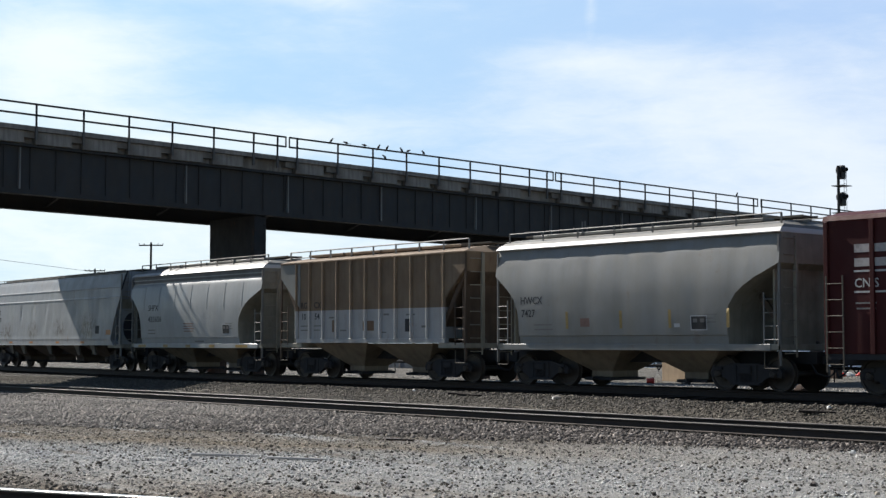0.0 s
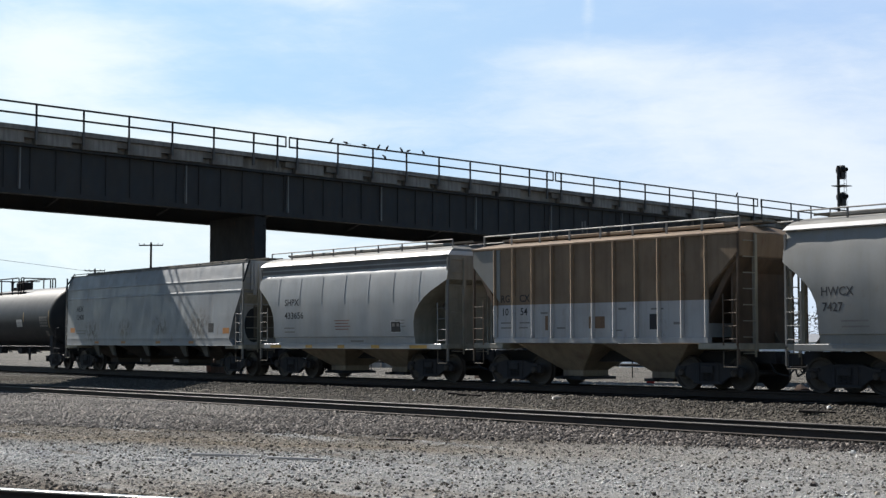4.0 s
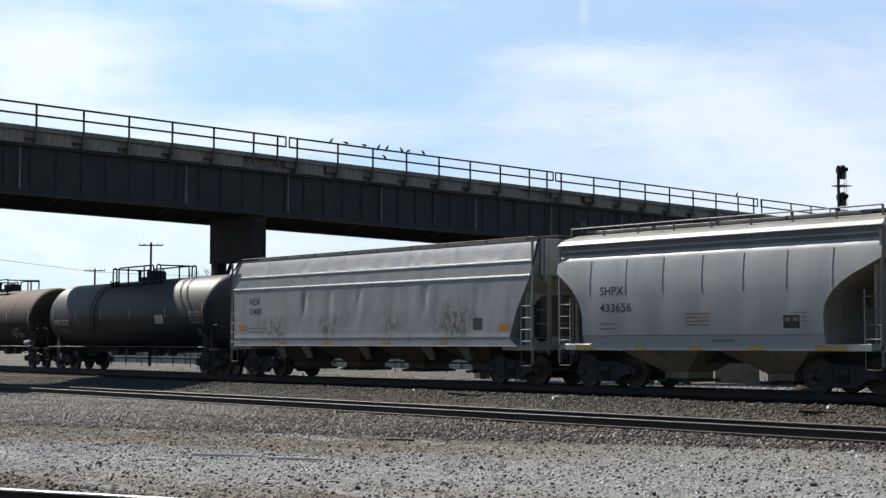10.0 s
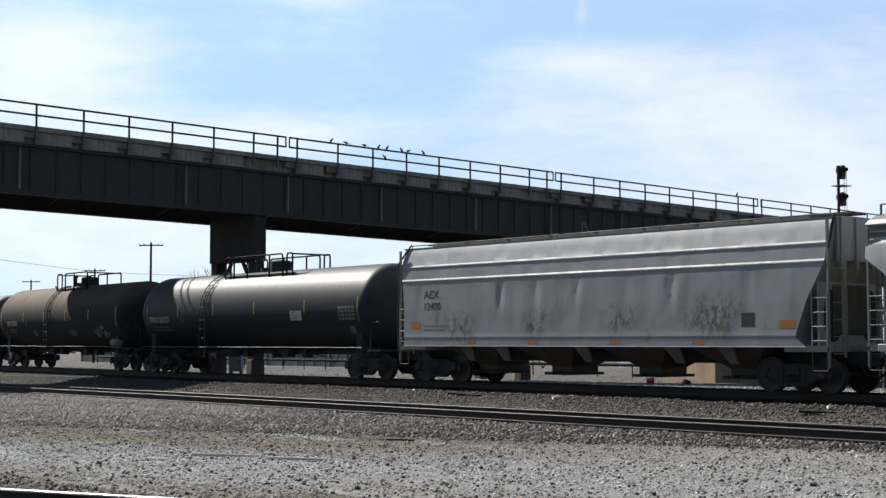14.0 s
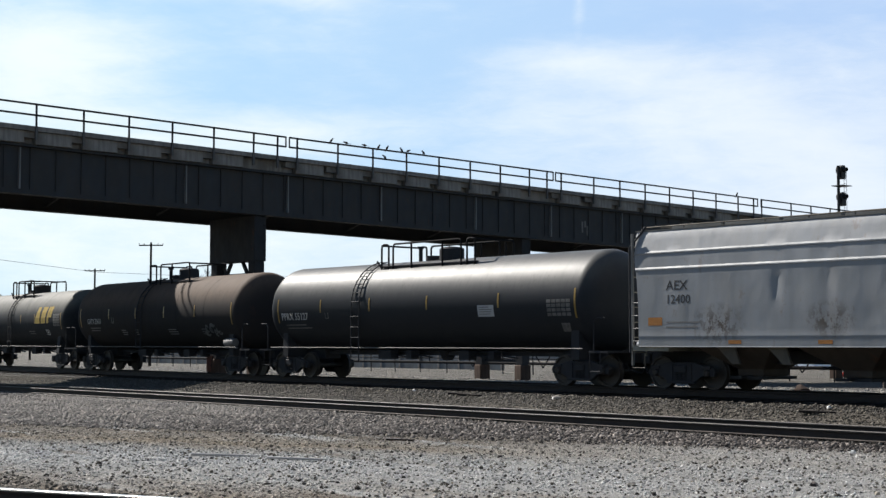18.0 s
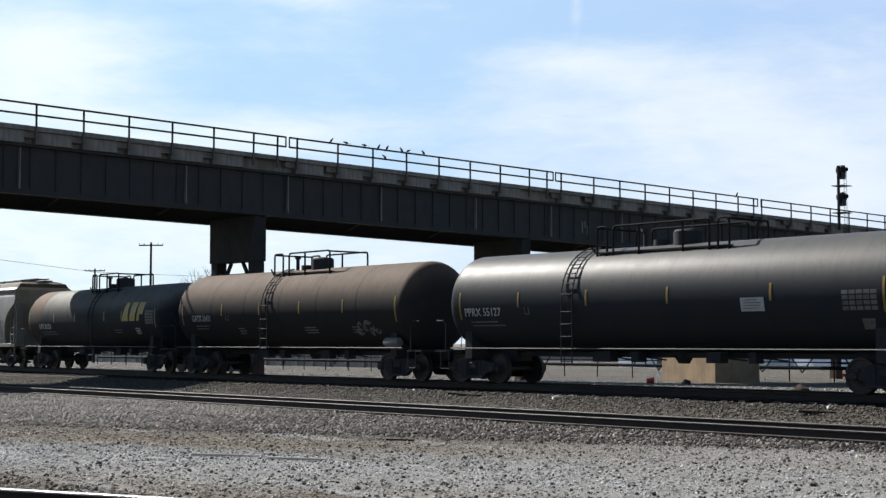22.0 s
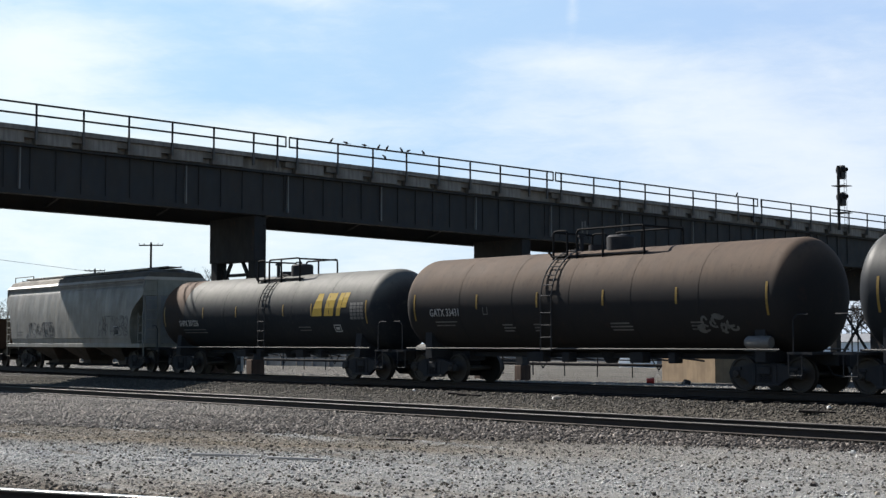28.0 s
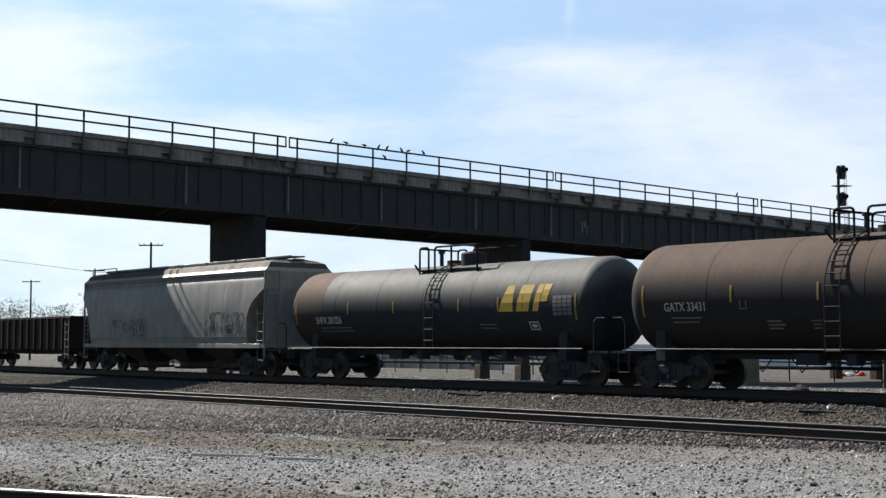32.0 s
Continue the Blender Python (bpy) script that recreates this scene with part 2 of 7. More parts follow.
def yard_ground(name):
    """Gravel in bands along the tracks: ballast by the rails darkened for oil and painted shade, tan dirt, a pale worn
    service road.
    """
    m, nt, b = nodes_of(name)
    road = road_colour(nt)
    # The near-black stops at both track beds put shade into the ballast colour.
    yard = strip(nt, 0, 0, 20.0, 45.0, 1.0, [(20.0, (0.108, 0.0969, 0.0883)), (22.4, (0.0969, 0.0855, 0.077)), (22.9, (0.0399, 0.0353, 0.0319)), (24.6, (0.0399, 0.0353, 0.0319)), (25.2, (0.108, 0.0969, 0.0883)), (26.4, (0.148, 0.134, 0.114)), (27.6, (0.137, 0.12, 0.0969)), (28.8, (0.108, 0.094, 0.077)), (29.7, (0.0342, 0.0313, 0.0285)), (33.4, (0.0342, 0.0313, 0.0285)),
                                         (35.5, (0.10, 0.092, 0.08)), (40.0, (0.14, 0.13, 0.112))], bends=True)
    yard = tint(nt, yard, (0.0741, 0.0684, 0.0627), times(nt, grain(nt, 0.35, 5, 0.65, (0.12, 1, 1), 0.5, 0.62, w=8.0), 0.65))
    edge = strip(nt, LEAD_TURN, LEAD_D, 0.0, 20.0, 2.0, [(12.9, (0, 0, 0)), (13.9, (1, 1, 1))])
    col = tint(nt, road, yard, edge)
    col = tint(nt, col, (0.342, 0.336, 0.325), times(nt, grain(nt, 1.2, 4, 0.6, (0.25, 1, 1), 0.62, 0.78), 0.6))
    col = tint(nt, col, (0.057, 0.0513, 0.0456), times(nt, grain(nt, 16, 5, 0.8, lo=0.52, hi=0.72), 0.6))
    col = tint(nt, col, (0.285, 0.274, 0.257), times(nt, grain(nt, 34, 4, 0.8, lo=0.54, hi=0.66), 0.45))
    nt.links.new(col, b.inputs["Base Color"])
    b.inputs["Roughness"].default_value = 0.95
    b.inputs["Specular IOR Level"].default_value = 0.2
    bump(nt, b, grain(nt, 22, 6, 0.85), 1.0, 0.09)
    return m


def road_stones(name):
    """Loose stones of the road's own colour, each a little lighter or darker."""
    m, nt, b = nodes_of(name)
    geo = nt.nodes.new("ShaderNodeNewGeometry")
    ramp = nt.nodes.new("ShaderNodeValToRGB")
    for c in (0.3, 0.8):
        ramp.color_ramp.elements.new(c)
    for e, (pos, c) in zip(ramp.color_ramp.elements, ((0.0, 0.22), (0.3, 0.68), (0.8, 1.05), (1.0, 1.4))):
        e.position, e.color = pos, (c, c, c, 1)
    nt.links.new(geo.outputs["Random Per Island"], ramp.inputs[0])
    col = tint(nt, road_colour(nt), ramp.outputs[0], 1.0, "MULTIPLY")
    nt.links.new(col, b.inputs["Base Color"])
    b.inputs["Roughness"].default_value = 0.9
    b.inputs["Specular IOR Level"].default_value = 0.25
    return m


def stones_mat(name, a, b2, dark, dusty=(0.27, 0.25, 0.225)):
    m, nt, b = nodes_of(name)
    geo = nt.nodes.new("ShaderNodeNewGeometry")
    ramp = nt.nodes.new("ShaderNodeValToRGB")
    for c in (0.35, 0.8):
        ramp.color_ramp.elements.new(c)
    for e, (pos, c) in zip(ramp.color_ramp.elements, ((0.0, dark), (0.35, a), (0.8, b2), (1.0, tuple(min(1, x * 2.8) for x in b2)))):
        e.position, e.color = pos, (*c, 1)
    nt.links.new(geo.outputs["Random Per Island"], ramp.inputs[0])
    col = tint(nt, ramp.outputs[0], dark, times(nt, grain(nt, 60, 3, 0.7), 0.3))
    col = tint(nt, col, dusty, times(nt, times(nt, along(nt, -19.0, -38.0), grain(nt, 0.8, 4, 0.6, (0.3, 1, 1), 0.2, 0.6)), 0.7))
    nt.links.new(col, b.inputs["Base Color"])
    b.inputs["Roughness"].default_value = 0.9
    b.inputs["Specular IOR Level"].default_value = 0.25
    return m


def plain(name, base, rough=0.6, metal=0.0, var=0.25, scale=12.0, spec=0.4):
    m, nt, b = nodes_of(name)
    col = tint(nt, base, tuple(c * (1 - var) for c in base), grain(nt, scale, 5, 0.65))
    col = tint(nt, col, tuple(min(1, c * (1 + var * 0.6)) for c in base), times(nt, grain(nt, scale * 0.13, 4, 0.6), 0.7))
    nt.links.new(col, b.inputs["Base Color"])
    b.inputs["Roughness"].default_value, b.inputs["Metallic"].default_value = rough, metal
    b.inputs["Specular IOR Level"].default_value = spec
    bump(nt, b, grain(nt, scale * 3, 4, 0.7), 0.2, 0.006)
    return m


M_GREY = paint("grey hopper paint", (0.188, 0.194, 0.190), (0.145, 0.132, 0.102), 0.5, dirty=0.4, streak=0.35, rust=0.25)
M_PALE = paint("pale hopper paint", (0.274, 0.290, 0.298), (0.194, 0.184, 0.164), 0.45, dirty=0.3, streak=0.3, rust=0.06)
M_WHITE = paint("white hopper paint", (0.224, 0.238, 0.254), (0.188, 0.18, 0.166), 0.45, dirty=0.35, streak=0.35, rust=0.35, dents=0.015, spots=((-5.3, 1.75, 1.0), (-1.85, 1.85, 0.85), (1.5, 1.95, 0.9), (4.8, 1.95, 1.3)))
M_DULL = paint("dull grey hopper paint", (0.216, 0.216, 0.207), (0.12, 0.108, 0.09), 0.55, dirty=0.55, streak=0.6, rust=0.3, dents=0.03)
M_TAN = paint("tan hopper paint", (0.205, 0.150, 0.098), (0.115, 0.078, 0.052), 0.7, dirty=0.55, streak=0.8, rust=0.35, spec=0.3)
M_LOWWHITE = paint("white lower paint", (0.34, 0.345, 0.35), (0.22, 0.205, 0.19), 0.5, dirty=0.4, streak=0.6, rust=0.2)
M_MAROON = paint("maroon boxcar paint", (0.050, 0.009, 0.010), (0.040, 0.013, 0.011), 0.6, dirty=0.5, streak=0.4, rust=0.2, spec=0.15)
# Tank paints: dark bases and paler tops hold the shaded and sunlit halves.
M_BLACKTANK = paint("black tank paint", (0.022, 0.025, 0.030), (0.029, 0.031, 0.034), 0.45, dirty=0.35, streak=0.15, spec=0.10, lit_dust=(0.080, 0.079, 0.075))
M_BROWNTANK = paint("rust brown tank paint", (0.028, 0.026, 0.026), (0.026, 0.025, 0.026), 0.75, dirty=0.5, streak=0.25, rust=0.10, spec=0.1, lit_dust=(0.098, 0.070, 0.052))
M_GREYTANK = paint("dusty black tank paint", (0.023, 0.026, 0.031), (0.030, 0.032, 0.035), 0.62, dirty=0.45, streak=0.25, rust=0.05, spec=0.08, lit_dust=(0.145, 0.142, 0.128))
M_GONDOLA = paint("brown black gondola steel", (0.034, 0.024, 0.022), (0.045, 0.029, 0.022), 0.75, dirty=0.6, streak=0.6, rust=0.5, spec=0.12)
M_DARK = paint("grimy black running gear", (0.027, 0.029, 0.034), (0.042, 0.040, 0.040), 0.75, dirty=0.6, streak=0.2, spec=0.15)
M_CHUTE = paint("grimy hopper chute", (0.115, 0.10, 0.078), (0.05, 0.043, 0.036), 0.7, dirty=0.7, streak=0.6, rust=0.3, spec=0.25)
M_RUSTCAP = paint("rusty brown tank end paint", (0.028, 0.025, 0.024), (0.05, 0.036, 0.03), 0.75, dirty=0.5, streak=0.3, rust=0.3, spec=0.15, lit_dust=(0.095, 0.056, 0.035))
M_REDPRINT = plain("faded red stencil", (0.19, 0.11, 0.09), 0.6, 0, 0.3)
M_OLDYELLOW = plain("faded yellow strip", (0.252, 0.18, 0.06), 0.6, 0, 0.4)
M_GRAFFITI = plain("pale scrawled paint", (0.13, 0.132, 0.128), 0.6, 0, 0.5, 5.0)
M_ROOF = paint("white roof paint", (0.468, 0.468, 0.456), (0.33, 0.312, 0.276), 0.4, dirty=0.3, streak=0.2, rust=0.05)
M_RUSTPATCH = plain("rust brown patch", (0.144, 0.087, 0.051), 0.7, 0, 0.4)
M_WHEEL = plain("worn wheel steel", (0.035, 0.030, 0.027), 0.55, 0.2, 0.4)
M_TREAD = plain("polished tread steel", (0.6, 0.58, 0.56), 0.3, 1.0, 0.2)
M_YELLOW = plain("yellow reflective tape", (0.228, 0.144, 0.027), 0.4, 0, 0.25)
M_ORANGE = plain("orange panel paint", (0.33, 0.132, 0.024), 0.5, 0, 0.25)
M_BLACK = plain("black stencil paint", (0.016, 0.017, 0.02), 0.7, 0, 0.1)
M_WORN = plain("worn white stencil", (0.36, 0.35, 0.34), 0.6, 0, 0.4, 8.0)
M_STENCIL = plain("white stencil paint", (0.396, 0.396, 0.384), 0.5, 0, 0.25)
M_FAINT = plain("faded stencil paint", (0.144, 0.138, 0.132), 0.6, 0, 0.3)
M_GHOST = plain("ghost of worn stencil paint", (0.135, 0.13, 0.125), 0.65, 0, 0.5, 6.0)
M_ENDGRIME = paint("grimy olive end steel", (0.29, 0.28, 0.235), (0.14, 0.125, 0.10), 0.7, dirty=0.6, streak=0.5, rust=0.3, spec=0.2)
M_ROOFTAN = paint("beige roof paint", (0.36, 0.33, 0.276), (0.24, 0.21, 0.168), 0.5, dirty=0.4, streak=0.2, rust=0.1)
M_LOGO = plain("yellow lettering paint", (0.36, 0.24, 0.021), 0.45, 0, 0.2)
M_PLATE = plain("white placard", (0.372, 0.384, 0.396), 0.35, 0, 0.15)
M_BRIGHT = plain("bare handrail steel", (0.10, 0.097, 0.092), 0.6, 0.1, 0.3)
M_GIRDER = paint("black bridge steel", (0.038, 0.042, 0.048), (0.047, 0.043, 0.040), 0.7, dirty=0.6, streak=0.7, rust=0.15, spec=0.2)
M_GIRDER_EDGE = paint("grey stiffener steel", (0.10, 0.10, 0.10), (0.06, 0.055, 0.05), 0.6, dirty=0.6, streak=0.6)
M_DECK = paint("stained deck concrete", (0.27, 0.255, 0.24), (0.12, 0.11, 0.10), 0.9, dirty=0.8, streak=0.9, spec=0.2)
M_PIER = paint("weathered pier concrete", (0.25, 0.185, 0.12), (0.15, 0.11, 0.075), 0.9, dirty=0.7, streak=0.7, spec=0.2)
M_PEDESTAL = paint("stained pedestal concrete", (0.085, 0.058, 0.045), (0.04, 0.029, 0.024), 0.9, dirty=0.8, streak=0.8, spec=0.15)
M_SPLICE = paint("pale bare stiffener steel", (0.19, 0.19, 0.19), (0.10, 0.095, 0.09), 0.6, dirty=0.6, streak=0.6)
M_FENCE = plain("dark fence pipe", (0.010, 0.010, 0.011), 0.85, 0, 0.3, 12.0, 0.1)
M_LADDER = paint("grey ladder paint", (0.18, 0.18, 0.174), (0.09, 0.084, 0.072), 0.6, dirty=0.5, streak=0.4)
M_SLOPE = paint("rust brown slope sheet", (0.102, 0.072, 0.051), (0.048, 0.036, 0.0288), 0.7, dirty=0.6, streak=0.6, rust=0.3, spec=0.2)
M_OLDWHITE = plain("worn white paint", (0.34, 0.32, 0.31), 0.6, 0, 0.5, 9.0)
M_DARKSPRAY = plain("faded dark spray paint", (0.09, 0.09, 0.093), 0.7, 0, 0.4, 5.0)
M_STRIP = plain("pale bleached wood", (0.36, 0.348, 0.33), 0.8, 0, 0.2)
M_EAVE_SHADE = paint("grey eave band paint", (0.126, 0.129, 0.132), (0.078, 0.075, 0.069), 0.6, dirty=0.5, streak=0.4)
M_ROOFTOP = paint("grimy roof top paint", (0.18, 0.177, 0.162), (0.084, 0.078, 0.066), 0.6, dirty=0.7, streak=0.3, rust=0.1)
M_CHUTETAN = paint("tan hopper chute", (0.225, 0.192, 0.147), (0.10, 0.084, 0.067), 0.7, dirty=0.6, streak=0.6, rust=0.2, spec=0.25)
M_CHUTEBROWN = paint("rust brown hopper chute", (0.075, 0.06, 0.05), (0.05, 0.042, 0.036), 0.75, dirty=0.7, streak=0.6, rust=0.3, spec=0.2)
M_RAILING = plain("dark railing pipe", (0.014, 0.014, 0.016), 0.6, 0.1, 0.3)
M_RAIL = plain("rusty rail steel", (0.030, 0.022, 0.018), 0.75, 0.1, 0.4)
M_RAILTOP = plain("dull rail head", (0.063, 0.054, 0.048), 0.6, 0.0, 0.3, 12.0, 0.25)
M_TIE = plain("weathered tie timber", (0.022, 0.018, 0.016), 0.95, 0, 0.4, 12.0, 0.15)
M_GROUND = yard_ground("pale yard gravel")
M_STONE_DARK = stones_mat("dark ballast stone", (0.050, 0.042, 0.037), (0.125, 0.110, 0.098), (0.016, 0.013, 0.012), (0.24, 0.222, 0.20))
M_STONE_PALE = stones_mat("pale gravel stone", (0.276, 0.258, 0.234), (0.396, 0.378, 0.354), (0.072, 0.063, 0.054))
M_STONE_FAR = stones_mat("pale far gravel stone", (0.152, 0.14, 0.124), (0.24, 0.224, 0.2), (0.064, 0.0576, 0.0496), (0.208, 0.196, 0.176))
M_STONE_ROAD = road_stones("road gravel stone")
M_STONE_SHADE = stones_mat("oily ballast stone", (0.0336, 0.0288, 0.0254), (0.0672, 0.06, 0.0528), (0.0144, 0.0125, 0.0115))
M_STONE_MID = stones_mat("brown grey gravel stone", (0.0603, 0.0515, 0.0408), (0.0994, 0.0889, 0.0709), (0.0213, 0.0178, 0.015), (0.115, 0.105, 0.092))
M_PIERSTEEL = paint("rust brown pier steel", (0.024, 0.026, 0.030), (0.034, 0.031, 0.030), 0.75, dirty=0.6, streak=0.7, rust=0.3, spec=0.2)
M_BANK = earth("hazy far scrub", [(0.132, 0.132, 0.129), (0.156, 0.156, 0.153), (0.102, 0.102, 0.099), (0.18, 0.18, 0.177)], 0.6)
M_SHED = plain("pale blue shed cladding", (0.74, 0.80, 0.86), 0.6, 0, 0.15)
M_CABINET = plain("dull blue cabinet paint", (0.11, 0.14, 0.17), 0.6, 0, 0.25)
M_BARRIER = paint("blue grey stained wall", (0.135, 0.15, 0.165), (0.08, 0.085, 0.09), 0.9, dirty=0.7, streak=0.6, spec=0.2)
M_PIERBOX = plain("faded rust red box paint", (0.10, 0.045, 0.035), 0.7, 0, 0.3)
M_SHED_ROOF = plain("grey shed roof", (0.168, 0.174, 0.186), 0.7, 0, 0.2)
M_BIRD = plain("black feathers", (0.02, 0.02, 0.022), 0.7, 0, 0.2)
M_LENS = plain("dark signal lens", (0.03, 0.02, 0.02), 0.15, 0, 0.1)
M_BRICKRED = plain("red plastic litter", (0.50, 0.04, 0.025), 0.4, 0, 0.2)
M_LITTER = plain("white plastic litter", (0.45, 0.45, 0.438), 0.5, 0, 0.1)
M_BARK = plain("grey brown bark", (0.078, 0.06, 0.048), 0.9, 0, 0.35)
M_TWIG = plain("dry twigs", (0.045, 0.037, 0.032), 0.9, 0, 0.3)
M_WOOD = plain("weathered pole timber", (0.022, 0.019, 0.017), 0.95, 0, 0.4, 12.0, 0.1)
M_WIRE = plain("dull cable", (0.10, 0.10, 0.11), 0.6, 0.3, 0.1)


# ---- ground, tracks ----
def smooth_step(a, b, x):
    t = min(1.0, max(0.0, (x - a) / (b - a)))
    return t * t * (3 - 2 * t)


def ground_z(x, y):
    """Height of the ground: two ballast beds, a service road between, lower land behind."""
    z = -0.36
    back = y - bend(x)
    z += 0.01 * (smooth_step(20.2, 21.9, y) - smooth_step(25.2, 26.6, y))
    z += 0.27 * smooth_step(27.6, 30.1, back) - 0.10 * smooth_step(33.4, 35.0, back)
    z -= 0.0255 * min(45.0, max(0.0, back - 35.0))
    z += 0.022 * noise.noise((x * 0.35, y * 0.5, 0.3)) + 0.014 * noise.noise((x * 1.3, y * 1.7, 4.0))
    return z


def axis_steps(stops):
    out = []
    for a, b, step in stops:
        n = max(1, round((b - a) / step))
        out += [a + (b - a) * i / n for i in range(n)]
    return out + [stops[-1][1]]


def build_ground():
    xs = axis_steps([(-3000, -400, 260), (-400, -130, 15), (-130, -60, 1.4), (-60, 6, 0.6), (6, 40, 3), (40, 3000, 300)])
    ys = axis_steps([(-3000, -40, 300), (-40, 3, 5), (3, 42, 0.42), (42, 100, 2.5), (100, 400, 30), (400, 3000, 260)])
    verts = [(x, y, ground_z(x, y)) for y in ys for x in xs]
    w = len(xs)
    faces = [(j * w + i, j * w + i + 1, (j + 1) * w + i + 1, (j + 1) * w + i) for j in range(len(ys) - 1) for i in range(w - 1)]
    me = bpy.data.meshes.new("ground")
    me.from_pydata(verts, [], faces)
    me.polygons.foreach_set("use_smooth", [True] * len(me.polygons))
    me.materials.append(M_GROUND)
    tagged(new("ground", me), "pale gravel and dirt of a rail yard", "ground", kind="structure")


RAIL_OUTLINE = [(-0.07, 0), (0.07, 0), (0.07, 0.012), (0.012, 0.03), (0.009, 0.125), (0.036, 0.14), (0.036, 0.172), (0.028, 0.178), (-0.028, 0.178), (-0.036, 0.172), (-0.036, 0.14), (-0.009, 0.125), (-0.012, 0.03), (-0.07, 0.012)]


def sweep(bm, outline, stations):
    """An outline of (across, up) pairs carried along points with headings."""
    rings = []
    for p, a in stations:
        rings.append([bm.verts.new((p.x - math.sin(a) * u, p.y + math.cos(a) * u, p.z + w)) for u, w in outline])
    n = len(outline)
    for r, q in zip(rings[:-1], rings[1:]):
        for i in range(n):
            j = (i + 1) % n
            bm.faces.new((r[i], r[j], q[j], q[i]))
    bm.faces.new(rings[0])
    bm.faces.new(rings[-1][::-1])


def build_track(name, at, x0, x1, label, tie_range, rail_top_material, curved=False):
    tr = thing(name, at, label, "railway track", kind="structure")
    stations = [(Vector((x0, 0, 0)), 0.0), (Vector((x1, 0, 0)), 0.0)]
    if curved:
        stations = [track_at(s) for s in [x0] + [BEND_X - BEND_L + i * BEND_L / 12 for i in range(13)] + [x1]]
        stations = [(p - Vector((0, TRACK_Y, 0)), a) for p, a in stations]
    for k in (-1, 1):
        bm = bmesh.new()
        sweep(bm, [(k * (GAUGE / 2 + 0.035) + a, b) for a, b in RAIL_OUTLINE], stations)
        part("rail", bm, M_RAIL, tr, "rusty steel rail")
        bm = bmesh.new()
        yc = k * (GAUGE / 2 + 0.035)
        sweep(bm, [(yc - 0.038, 0.158), (yc + 0.038, 0.158), (yc + 0.038, 0.172), (yc + 0.030, 0.180), (yc + 0.015, 0.1835), (yc - 0.015, 0.1835), (yc - 0.030, 0.180), (yc - 0.038, 0.172)], stations)
        part("rail_head", bm, rail_top_material, tr, "worn bright running surface")
    bm = bmesh.new()
    box(bm, (-0.115, -1.28, -0.22), (0.115, 1.28, -0.045))
    tie = part("tie", bm, M_TIE, tr, "weathered timber tie", bevel=0.012)
    n = int((tie_range[1] - tie_range[0]) / 0.55)
    tie.matrix_basis = pose(tie_range[0], bend(tie_range[0]) if curved else 0, 0)
    rng = random.Random(5)
    for i in range(1, n):
        s = tie_range[0] + i * 0.55 + rng.uniform(-0.03, 0.03)
        p, a = track_at(s) if curved else (Vector((s, TRACK_Y, 0)), 0.0)
        again(tie, pose(p.x, p.y - TRACK_Y + rng.uniform(-0.05, 0.05), rng.uniform(-0.015, 0.012), 0, 0, math.degrees(a) + rng.uniform(-1.2, 1.2)))
    return tr


# ---- flyover ----
def deck_z(y):
    return 11.277 - 0.0166 * (y - 28.0)


